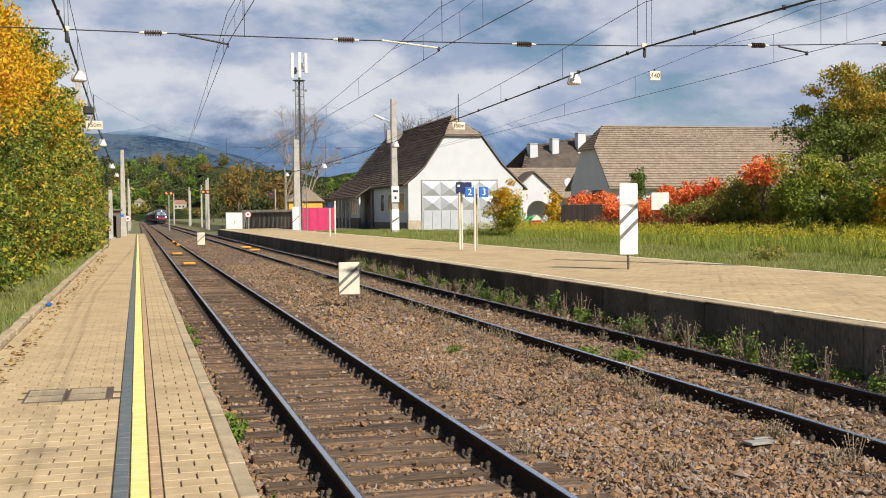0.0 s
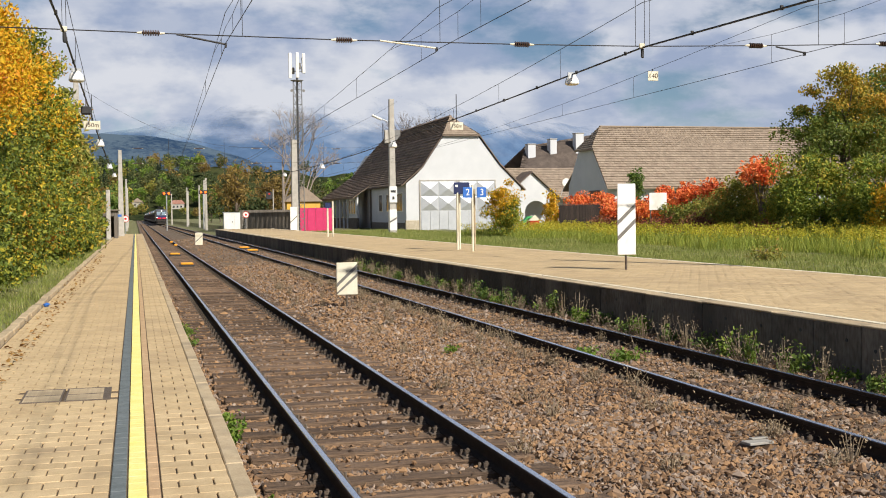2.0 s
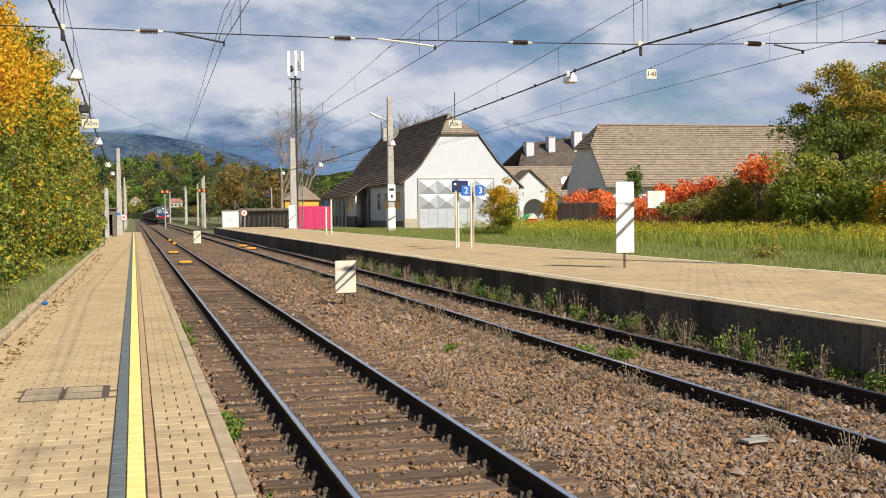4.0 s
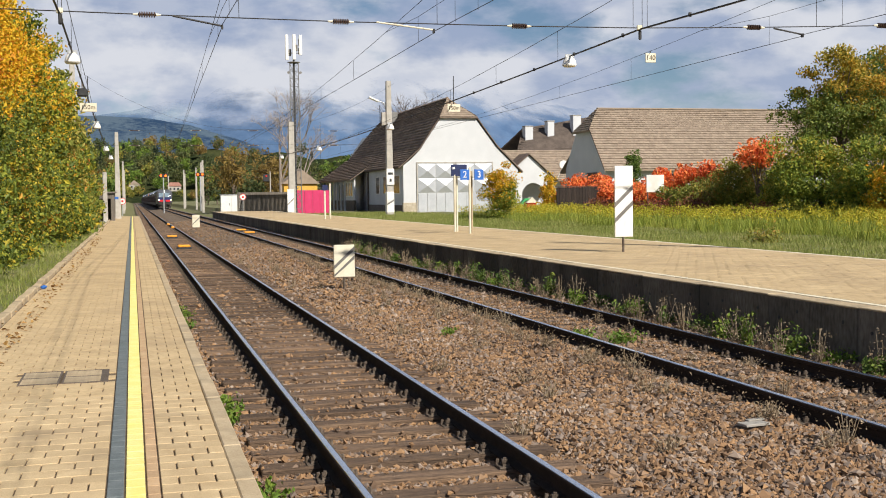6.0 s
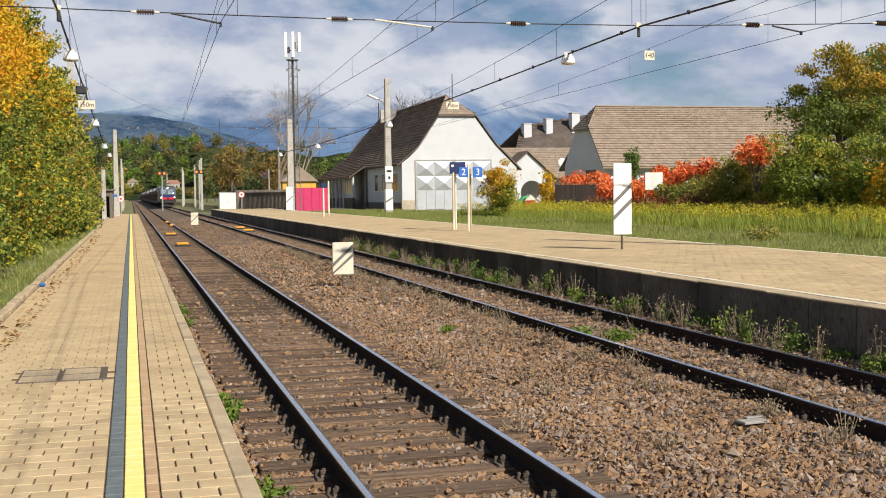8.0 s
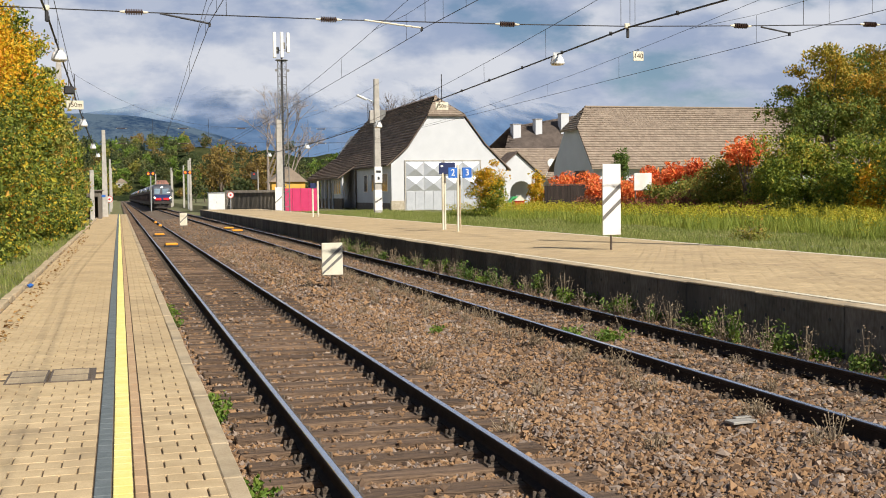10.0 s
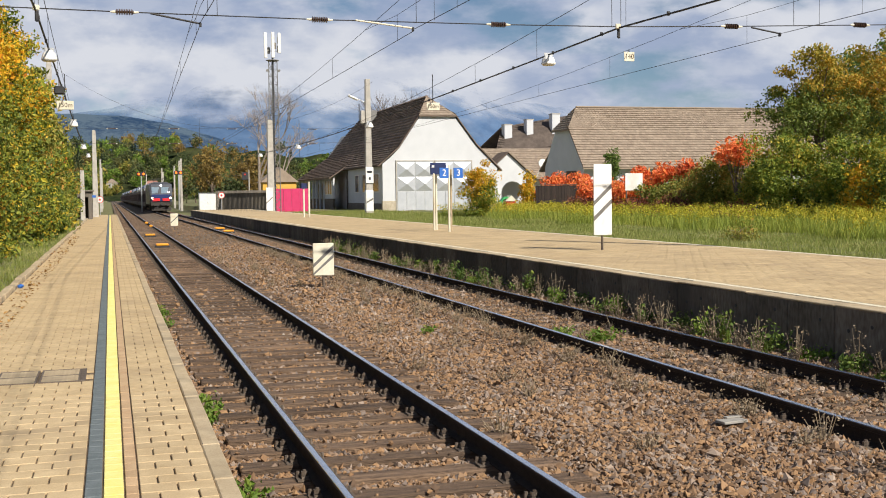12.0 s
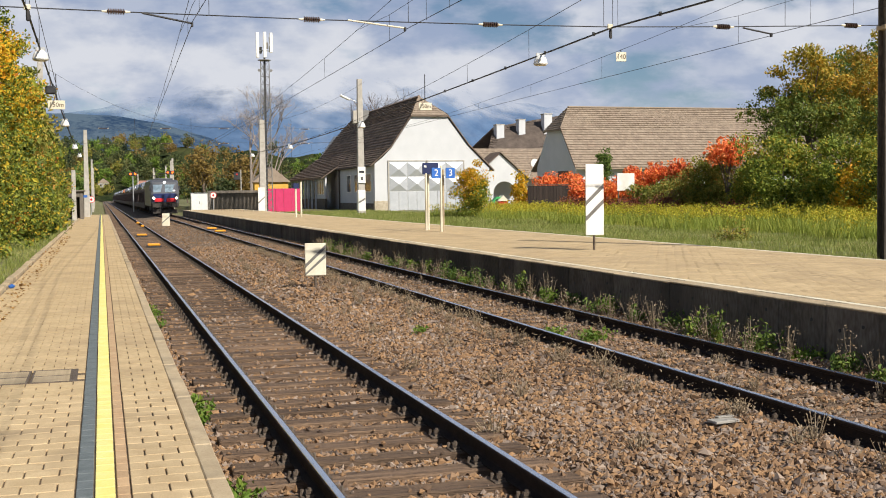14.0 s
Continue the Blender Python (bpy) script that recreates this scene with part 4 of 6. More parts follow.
M_GOLDENROD = ramp_mat("goldenrod_flower", [(0.0, (0.26, 0.28, 0.03)), (0.5, (0.48, 0.43, 0.03)), (1.0, (0.64, 0.46, 0.05))], 0.7, 0.4, 0.7, 0.25)
M_WEED = ramp_mat("dry_weed", [(0.0, (0.16, 0.11, 0.06)), (0.5, (0.28, 0.21, 0.13)), (1.0, (0.40, 0.32, 0.22))], 0.85, 0.5, 0.8, 0.15)
M_FALLEN = ramp_mat("fallen_leaf", [(0.0, (0.16, 0.085, 0.03)), (0.6, (0.34, 0.19, 0.06)), (1.0, (0.42, 0.30, 0.10))], 0.8, 0.5, 0.8)


def shrub(name, label, centre, radii, leaves, size, material, seed, balls=60, lump=0.35, category="shrub", group="", trunk=True, hollow=0.45, droop=0.2, top=None):
    base_z = float(ground_height(centre[0]))
    t = thing(name, label, category, (centre[0], centre[1], base_z), group=group)
    loc = (0, 0, centre[2] - base_z)
    pts, cs = clumps(loc, radii, balls, leaves, lump, hollow, seed)
    pts = pts[pts[:, 2] > 0.02]
    if trunk:
        tg = [Vector(c) for c in cs if c[2] > 0.2]
        part("trunk", limbs(bmesh.new(), (0, 0, -0.1), (0, 0, max(0.5, loc[2] + radii[2] * 0.4)), 0.035 + 0.02 * (loc[2] + radii[2]), tg, seed, 16), M_BARK, t)
    if top:
        # the upper leaves have turned earlier than the lower ones
        rise = pts[:, 2] + 0.5 * np.sin(pts[:, 0] * 1.9 + seed) + 0.5 * np.sin(pts[:, 1] * 2.3) + RNG.normal(0, 0.35, len(pts))
        high = rise > top[1] - base_z
        leaf_cloud("crown_top", pts[high], size, top[0], t, droop)
        pts = pts[~high]
    leaf_cloud("crown", pts, size, material, t, droop)
    return t


def hedge_left():
    """Tall autumn shrubs along the first platform."""
    spec = [(-6.9, 18.5, 1.7, 1.9, 1.9, M_LEAF_LOWER), (-6.4, 22.5, 2.1, 1.7, 2.2, M_LEAF_LOWER), (-6.35, 27.0, 2.4, 1.7, 2.5, M_LEAF_LOWER), (-6.5, 28.5, 5.6, 1.7, 2.3, M_LEAF_GOLD),
            (-6.15, 31.5, 2.5, 1.6, 2.6, M_LEAF_LOWER), (-6.4, 34.0, 6.0, 1.7, 2.3, M_LEAF_GOLD), (-6.0, 36.5, 2.6, 1.6, 2.7, M_LEAF_LOWER), (-6.3, 40.0, 6.1, 1.7, 2.4, M_LEAF_HEDGE),
            (-5.95, 42.0, 2.6, 1.5, 2.7, M_LEAF_LOWER), (-6.1, 46.5, 5.6, 1.7, 2.8, M_LEAF_HEDGE), (-5.85, 48.5, 2.3, 1.4, 2.4, M_LEAF_LOWER), (-6.0, 53.5, 5.0, 1.7, 3.1, M_LEAF_OLIVE),
            (-5.8, 56.5, 2.3, 1.3, 2.4, M_LEAF_LOWER), (-6.1, 61.0, 4.9, 1.7, 3.3, M_LEAF_OLIVE), (-6.0, 67.0, 3.0, 1.6, 2.9, M_LEAF_LOWER), (-6.1, 73.0, 4.8, 1.8, 3.6, M_LEAF_LOWER),
            (-6.3, 80.0, 3.6, 1.8, 3.4, M_LEAF_OLIVE), (-6.8, 88.0, 4.2, 2.0, 3.6, M_LEAF_HEDGE), (-8.4, 24.0, 5.2, 2.2, 2.6, M_LEAF_HEDGE),
            (-5.35, 52.0, 1.2, 0.9, 1.1, M_LEAF_LOWER), (-5.2, 59.5, 1.3, 0.85, 1.3, M_LEAF_LOWER), (-5.15, 66.5, 1.4, 0.85, 1.4, M_LEAF_OLIVE), (-5.2, 74.0, 1.5, 0.9, 1.5, M_LEAF_LOWER), (-5.4, 82.0, 1.6, 1.0, 1.6, M_LEAF_LOWER),
            (-8.4, 100.0, 4.0, 2.6, 4.0, M_LEAF_GREEN), (-9.5, 112.0, 4.0, 3.0, 4.4, M_LEAF_OLIVE)]
    for i, (x, y, z, rx, rz, m) in enumerate(spec):
        near = y < 50
        shrub("autumn_shrub", "tall dense shrub with green, yellow and orange autumn leaves" if m != M_LEAF_GOLD else "tall shrub with golden yellow autumn leaves", (x, y, z), (rx, 3.0, rz),
              (24000 if near else 9000) if rx > 1.1 else 4500, 0.098 if y < 35 else (0.12 if near else 0.2), m, 100 + i, 135 if near else 90, 0.30, group="shrubs along the low platform", hollow=0.3)


def shrubs_right():
    rows = [("sumac", "sumac shrub with flaming orange-red autumn leaves", 29.4, 66.0, 2.0, (2.5, 2.4, 1.8), M_LEAF_RED), ("sumac", "sumac shrub with flaming orange-red autumn leaves", 29.6, 61.5, 2.3, (2.0, 2.0, 1.7), M_LEAF_RED),
            ("sumac", "sumac shrub with flaming orange-red autumn leaves", 28.3, 52.0, 4.0, (1.2, 1.2, 0.5), M_LEAF_RED), ("sumac", "sumac shrub with flaming orange-red autumn leaves", 31.0, 80.5, 2.4, (2.4, 2.4, 1.2), M_LEAF_RED),
            ("shrub", "olive green shrub with reddish twigs", 28.6, 59.0, 1.5, (2.2, 2.8, 1.5), M_LEAF_OLIVE), ("shrub", "olive green shrub with reddish twigs", 29.0, 54.5, 1.9, (2.4, 2.6, 2.0), M_LEAF_OLIVE),
            ("shrub", "rounded green shrub turning yellow", 29.2, 48.5, 2.6, (2.5, 2.8, 2.4), M_LEAF_MIXED), ("shrub", "rounded green shrub turning yellow", 29.2, 43.2, 2.2, (1.9, 2.4, 2.2), M_LEAF_MIXED),
            ("shrub", "dense shrub in mixed autumn colours", 28.9, 38.5, 2.5, (2.0, 2.4, 2.5), M_LEAF_HEDGE), ("shrub", "dense shrub in mixed autumn colours", 29.5, 33.0, 2.8, (2.6, 3.2, 3.0), M_LEAF_OLIVE),
            ("shrub", "dark green leafy shrub", 33.0, 44.5, 3.7, (2.6, 2.8, 2.7), M_LEAF_LOWER), ("shrub", "dense shrub in mixed autumn colours", 33.0, 37.0, 4.4, (3.0, 3.2, 3.2), M_LEAF_HEDGE),
            ("shrub", "low reddish brown shrub", 32.5, 72.0, 1.0, (2.0, 2.0, 0.9), M_LEAF_OLIVE),
            ("shrub", "low wine-red shrub at the edge of the thicket", 26.6, 60.5, 0.9, (1.2, 1.4, 0.7), M_LEAF_RUSSET), ("shrub", "low wine-red shrub at the edge of the thicket", 26.6, 55.5, 0.9, (1.2, 1.6, 0.8), M_LEAF_RUSSET),
            ("shrub", "low wine-red shrub at the edge of the thicket", 26.7, 49.0, 0.8, (0.9, 1.4, 0.6), M_LEAF_RUSSET), ("shrub", "low wine-red shrub at the edge of the thicket", 26.8, 68.0, 0.9, (1.3, 1.6, 0.8), M_LEAF_RUSSET),
            # added behind the others to fill gaps, coloured as the thicket's shade
            ("shrub", "green shrub inside the thicket, leaf colour darkened as shade", 31.2, 57.0, 1.4, (2.0, 3.0, 1.5), M_LEAF_SHADE), ("shrub", "green shrub inside the thicket, leaf colour darkened as shade", 31.4, 49.0, 1.5, (2.0, 3.2, 1.7), M_LEAF_SHADE),
            ("shrub", "green shrub inside the thicket, leaf colour darkened as shade", 31.6, 40.5, 1.6, (2.0, 3.2, 1.8), M_LEAF_SHADE),
            ("sumac", "sumac shrub with flaming orange-red autumn leaves", 28.6, 70.5, 2.0, (1.7, 1.6, 1.2), M_LEAF_RED),
            ("shrub", "slim shrub with clear yellow leaves", 27.1, 40.3, 1.6, (0.35, 0.4, 1.5), M_LEAF_GOLD)]
    for i, (n, lab, x, y, z, rad, m) in enumerate(rows):
        shrub(n, lab, (x, y, z), rad, min(20000, int(4200 * rad[0] * rad[2])) if m != M_LEAF_RED else int(1500 * rad[0] * rad[2]), 0.13 if m != M_LEAF_RED else 0.2, m, 300 + i, 90 if m != M_LEAF_RED else 34, 0.31, group="shrubs behind the meadow", hollow=0.35)
    shrub("yellow_bush", "rounded bush with bright yellow autumn leaves", (21.8, 74.0, 2.2), (1.25, 1.3, 2.0), 9000, 0.13, M_LEAF_MIXED, 41, 70, 0.28, hollow=0.3, top=(M_LEAF_GOLD, 2.1))
    shrub("yellow_bush", "slim bush with yellow autumn leaves", (28.2, 82.0, 1.9), (0.6, 0.6, 1.7), 3000, 0.16, M_LEAF_GOLD, 43, 40, 0.25)
    shrub("conifer_bush", "small dark green conifer", (36.0, 84.0, 4.1), (0.5, 0.5, 1.3), 2600, 0.16, M_LEAF_GREEN, 44, 40, 0.22)
    shrub("low_bush", "low dark bush in the meadow", (17.1, 32.7, 0.65), (0.6, 0.6, 0.35), 900, 0.08, M_LEAF_OLIVE, 45, 30, 0.14)
    shrub("autumn_tree", "large tree with golden and green autumn crown", (38.6, 52.0, 6.6), (3.9, 4.0, 3.8), 22000, 0.16, M_LEAF_OCHRE, 51, 130, 0.42, "tree", hollow=0.3)
    shrub("autumn_tree", "tree with golden crown", (42.5, 52.0, 7.2), (3.4, 3.6, 3.3), 16000, 0.2, M_LEAF_HEDGE, 52, 90, 0.5, "tree", hollow=0.3)
    shrub("leafy_tree", "dark green tree turning gold at the top", (33.7, 53.0, 6.2), (3.2, 2.8, 4.2), 21000, 0.15, M_LEAF_DEEP, 53, 130, 0.38, "tree", hollow=0.3, top=(M_LEAF_OCHRE, 7.3))
    shrub("pine_tree", "dark green pine tree", (57.0, 80.0, 9.5), (3.5, 3.5, 4.6), 12000, 0.24, M_LEAF_GREEN, 54, 100, 0.5, "tree", hollow=0.3)


hedge_left()
shrubs_right()


def slope_height(x, y):
    """The hillside beyond the end of the straight track."""
    return 0.5 + 0.15 * max(0.0, y - 850) + 3.0 * math.sin(x * 0.03) * min(1.0, max(0.0, y - 850) / 100)


def conifer(at, h, seed):
    """A spruce: a straight trunk with whorls of drooping needle branches."""
    r = np.random.default_rng(seed)
    t = thing("spruce_tree", "dark green spruce on the far hillside", "tree", at, group="trees on the far hillside")
    part("trunk", rodded((0, 0, -0.3), (0, 0, h * 0.96), h * 0.018, h * 0.004, 6), M_BARK, t)
    k = 420
    u = r.random(k) ** 0.8
    rad = (1 - u) * h * 0.19 * r.random(k) ** 0.4
    a = r.uniform(0, 2 * np.pi, k)
    pts = np.stack([rad * np.cos(a), rad * np.sin(a), h * (0.1 + 0.9 * u) - rad * 0.35], -1)
    leaf_cloud("crown", pts, h * 0.085, M_SPRUCE, t, 0.8, 0.55)


def wooded_slope():
    """Broad-leaved trees in front, spruces among and behind them, up the hillside that closes the straight."""
    r = random.Random(11)
    for i in range(170):
        v = i / 170
        y = 852 + 320 * v ** 1.2 + r.uniform(-8, 8)
        x = r.uniform(-50, 62) if i % 4 else r.uniform(-90, 190)
        if min(abs(x + 0.5), abs(x - 29.1)) < 7.5 and 874 < y < 910:
            continue
        z = slope_height(x, y)
        if v > 0.45 and r.random() < 0.12:
            conifer((x, y, z), r.uniform(14, 21), 900 + i)
            continue
        h = r.uniform(5, 9) if v < 0.18 else r.uniform(11, 17)
        m = M_LEAF_BROWN if r.random() < 0.06 else (M_LEAF_OLIVE if v < 0.14 or r.random() < 0.12 else M_LEAF_BRIGHT if r.random() < 0.3 else M_LEAF_FAR)
        t = thing("distant_tree", "broad-leaved tree on the far hillside", "tree", (x, y, z), group="trees on the far hillside")
        pts, cs = clumps((0, 0, h * 0.55), (h * 0.42, h * 0.42, h * 0.48), 55, 720, h * 0.10, 0.3, 900 + i)
        part("trunk", limbs(bmesh.new(), (0, 0, -0.3), (0, 0, h * 0.8), h * 0.02, [Vector(c) for c in cs], i, 6), M_BARK, t)
        leaf_cloud("crown", pts, h * 0.085, m, t, 0.2, 0.8)


def far_trees():
    r = random.Random(5)
    rows = []
    for i in range(90):
        y = r.uniform(165, 380)
        x = r.uniform(-70, -6) if i % 2 else r.uniform(11, 90)
        h = r.uniform(6, 10) * (y / 230)
        rows.append((x, y, h))
    rows += [(14.0, 192, 11.5), (18.2, 176, 9.5), (21, 182, 7.0), (35, 200, 11), (41, 190, 9), (-9, 150, 6.5), (-12, 165, 8), (-9.5, 185, 7), (-10.0, 225, 8), (-11.0, 262, 9), (19, 340, 9), (22, 345, 9), (26, 335, 10)]
    rows += [(r.uniform(24, 110) if i % 3 else r.uniform(-70, -16), r.uniform(424, 480), r.uniform(8, 12)) for i in range(30)]
    rows += [(r.uniform(-24, -8), r.uniform(118, 200), r.uniform(5, 9)) for _ in range(14)]
    for i, (x, y, h) in enumerate(rows):
        m = (M_LEAF_FAR, M_LEAF_BROWN, M_LEAF_FAR, M_LEAF_GREEN, M_LEAF_FAR, M_LEAF_OLIVE)[i % 6] if i != 90 else M_LEAF_BROWN
        full = 3 if i in (90, 91) else 1
        shrub("distant_tree", "distant tree in muted autumn colours", (x, y, h * 0.56), (h * 0.36, h * 0.36, h * 0.46), 760 * full, 0.62 if full == 1 else 0.42, m, 600 + i, 45 * full, 0.6, "tree", "trees beyond the station", hollow=0.25)
    wooded_slope()


def bare_tree(at, height, seed, label, bark=None):
    bark = bark or M_BARK_PALE
    t = thing("bare_tree", label, "tree", at)
    tr = part("trunk", rodded((0, 0, -0.1), (0, 0, height * 0.32), height * 0.0115, height * 0.0075, 7), bark, t)
    r = random.Random(seed)
    bm = bmesh.new()
    def grow(a, d, length, rad, depth):
        b = a + d * length
        rod(bm, a, b, rad, rad * 0.62, 5 if depth > 1 else 3)
        if depth == 0:
            return
        for _ in range(3 if depth > 1 else 4):
            nd = (d + Vector((r.gauss(0, 0.45), r.gauss(0, 0.45), r.gauss(0.12, 0.25)))).normalized()
            grow(a.lerp(b, r.uniform(0.55, 1.0)), nd, length * r.uniform(0.6, 0.8), rad * 0.58, depth - 1)
    grow(Vector((0, 0, -0.1)), Vector((0, 0, 1)), height * 0.32, height * 0.0112, 6)
    tagged(part("branchwork", bm, bark, t), kind="stuff")
    return t


far_trees()
bare_tree((16.4, 150, 0.4), 20.5, 3, "tall pale tree that has lost its leaves")
bare_tree((20.5, 158, 0.4), 15.5, 9, "tall pale tree that has lost its leaves")
bare_tree((39.6, 168, 0.4), 24.0, 4, "bare leafless tree behind the white hall", M_BARK)


def blades(name, label, region, count, height, width, material, lean=0.35, category="grass", ragged=False):
    x0, x1, y0, y1 = region
    r = RNG
    x, y = r.uniform(x0, x1, count), y0 + (y1 - y0) * r.random(count) ** 1.3
    if ragged:
        keep = x > x0 + 1.3 + 1.0 * np.sin(y * 0.55) + 0.8 * np.sin(y * 1.7 + x)
        x, y = x[keep], y[keep]
        count = len(x)
    z = ground_height(x)
    h = height * r.lognormal(0, 0.3, count)
    a = r.uniform(0, 2 * np.pi, count)
    dx, dy = np.cos(a) * width / 2, np.sin(a) * width / 2
    lx, ly = r.normal(0, lean, count) * h, r.normal(0, lean, count) * h
    b = np.stack([x, y, z - 0.02], -1)
    w = np.stack([dx, dy, 0 * x], -1)
    tip = b + np.stack([lx, ly, h], -1)
    V = np.stack([b - w, b + w, tip], 1).reshape(-1, 3)
    F = np.arange(count * 3).reshape(-1, 3)
    return tagged(mesh_of(name, V, F, material), label, category, kind="stuff")


blades("meadow_grass", "green meadow grass with dry tufts", (12.4, 21.0, 15, 60), 70000, 0.13, 0.025, M_GRASS)
blades("meadow_grass", "green meadow grass with dry tufts", (12.4, 24.0, 55, 115), 40000, 0.16, 0.05, M_GRASS)
blades("meadow_grass", "tall green stalks under the goldenrod", (19.8, 29.0, 22, 80), 56000, 0.50, 0.035, M_STALK, 0.28, ragged=True)
blades("verge_grass", "rough grass beside the low platform", (-6.0, -4.25, 10, 60), 16000, 0.12, 0.02, M_GRASS)


def goldenrod():
    r = RNG
    k = 2200
    x, y = r.uniform(20.0, 28.0, k), r.uniform(22, 82, k)
    keep = x > 21.3 + 1.0 * np.sin(y * 0.55) + 0.8 * np.sin(y * 1.7 + x)
    x, y = x[keep], y[keep]
    k = len(x)
    z = ground_height(x) + r.normal(0.72, 0.14, k)
    pts = np.stack([x, y, z], -1)[:, None] + r.normal(0, 1, (k, 14, 3)) * np.array((0.13, 0.13, 0.07))
    tagged(leaf_cloud("goldenrod", pts.reshape(-1, 3), 0.085, M_GOLDENROD, None, 0.2, 0.5), "yellow flowering goldenrod along the meadow", "wildflowers", kind="stuff")


goldenrod()


# ---- signs and poles ----
def striped_board(name, label, at, w, z0, z1, post_r, face, group, bands, post_mat):
    """A board with slanting black bands on a post; it faces -y. bands: heights at which the middle of a band crosses the board's middle."""
    t = thing(name, label, "sign", at, group=group)
    part("post", rodded((0, 0.03, -0.15), (0, 0.03, z1 - 0.05), post_r, post_r, 8), post_mat, t)
    bd = part("board", boxed(-w / 2, w / 2, -0.025, 0.0, z0, z1, 0.012), face, t)
    for zc, thick in bands:
        bm = bmesh.new()
        rise = w * 0.9
        ol = [(-w / 2 + 0.006, zc - rise / 2 - thick / 2), (w / 2 - 0.006, zc + rise / 2 - thick / 2), (w / 2 - 0.006, zc + rise / 2 + thick / 2), (-w / 2 + 0.006, zc - rise / 2 + thick / 2)]
        prism(bm, [(x, min(max(z, z0 + 0.015), z1 - 0.015)) for x, z in ol], -0.030, -0.024)
        part("band", bm, M_BAND, bd)
    return t


striped_board("marker_board", "cream board with two slanting black bands on a short post", (2.53, 26.9, -0.14), 0.50, 0.33, 1.10, 0.03, M_CREAM, "short marker boards", ((0.575, 0.09), (0.79, 0.09)), M_IRON)
striped_board("marker_board", "cream board with two slanting black bands on a short post", (1.88, 80.2, 0.0), 0.50, 0.15, 1.0, 0.03, M_CREAM, "short marker boards", ((0.58, 0.08),), M_IRON)
striped_board("marker_board", "tall white board with slanting black bands on the platform", (9.04, 25.4, PLAT_2), 0.47, 0.36, 2.06, 0.03, M_WHITE, "tall marker boards", ((1.34, 0.11), (0.97, 0.11)), M_IRON)
striped_board("marker_board", "tall white board with slanting black bands on the platform", (11.95, 107.0, PLAT_2), 0.62, 0.05, 2.2, 0.04, M_WHITE, "tall marker boards", ((1.05, 0.12),), M_IRON)


def platform_signs():
    t = thing("platform_number_sign", "blue platform number signs 2 and 3 on pale posts", "sign", (9.62, 40.4, PLAT_2))
    part("post", rodded((0.02, 0, 0), (0.02, 0, 2.45), 0.042, 0.042, 10), M_CREAM, t, "pale post")
    part("post", rodded((0.17, 0.25, 0), (0.17, 0.25, 2.3), 0.04, 0.04, 10), M_KERB, t, "slim brownish post")
    for dx, ch in ((-0.18, "2"), (0.36, "3")):
        m = pose(dx, -0.06, 2.16, 0, 0, 12)
        b = part("plate", boxed(-0.19, 0.19, -0.02, 0.02, -0.19, 0.19, 0.008), M_BLUE, t, "blue plate with a white numeral")
        b.matrix_basis = m
        writing("numeral", ch, 0.34, pose(0, -0.026, 0.0, 90, 0, 0), M_WHITE, b)
    t2 = thing("platform_name_sign", "dark blue sign on a pale post", "sign", (9.70, 42.65, PLAT_2))
    part("post", rodded((0, 0, 0), (0, 0, 2.2), 0.042, 0.042, 10), M_CREAM, t2)
    part("post", rodded((0.2, 0.4, 0), (0.2, 0.4, 2.5), 0.042, 0.042, 10), M_CREAM, t2)
    pl = part("plate", boxed(-0.14, 0.5, -0.03, 0.02, 2.15, 2.6, 0.01), M_NAVY, t2, "navy plate")
    part("writing_bar", boxed(-0.08, 0.02, -0.036, -0.03, 2.42, 2.5), M_WHITE, pl)
    t3 = thing("platform_name_sign", "small navy sign between two pale posts", "sign", (9.85, 73.8, PLAT_2))
    for dx in (-0.12, 0.22):
        part("post", rodded((dx, 0, 0), (dx, 0, 2.3 if dx > 0 else 1.95), 0.06, 0.06, 10), M_CREAM, t3)
    part("plate", boxed(-0.28, 0.08, -0.08, -0.04, 1.85, 2.2, 0.01), M_NAVY, t3)


platform_signs()


def concrete_pole(name, label, at, height, w0, w1, group="", extras=True):
    t = thing(name, label, "pole", at, group=group)
    bm = bmesh.new()
    r = bmesh.ops.create_cone(bm, cap_ends=True, segments=4, radius1=w0 * 0.72, radius2=w1 * 0.72, depth=height + 0.3, matrix=pose(0, 0, height / 2 - 0.15, 0, 0, 45))
    bmesh.ops.bevel(bm, geom=bm.edges[:], offset=0.03, segments=1, affect="EDGES")
    part("shaft", bm, M_CONCRETE, t)
    return t


def lamp_pole():
    t = concrete_pole("lamp_pole", "tall concrete pole with street lamp and kilometre plate", (19.25, 97.4, 0.35), 11.7, 0.62, 0.40)
    br = part("lamp_arm", rodded((-0.2, 0, 9.7), (-0.9, -0.05, 10.0), 0.04), M_STEEL, t)
    part("lamp_head", boxed(-0.5, 0.45, -0.16, 0.16, -0.09, 0.09, 0.05, pose(-1.25, 0, 10.1, 0, 24, 0)), M_WHITE, br, "white street lamp head")
    part("switch_box", boxed(-0.62, -0.3, -0.2, 0.2, 7.9, 9.0, 0.02), M_CONCRETE, t)
    pl = part("kilometre_plate", boxed(-0.34, 0.34, -0.40, -0.36, 2.75, 4.15, 0.02), M_WHITE, t, "white plate with plain dark bars")
    part("writing_bar", boxed(-0.22, 0.22, -0.408, -0.401, 3.62, 3.82), M_BLACK, pl)
    part("writing_bar", boxed(-0.08, 0.1, -0.408, -0.401, 3.02, 3.28), M_BLACK, pl)
    wb = part("white_band", boxed(-0.33, 0.33, -0.34, 0.34, 0.35, 2.15, 0.03), M_WHITE, t, "white painted band with a slanting stripe")
    bm = bmesh.new()
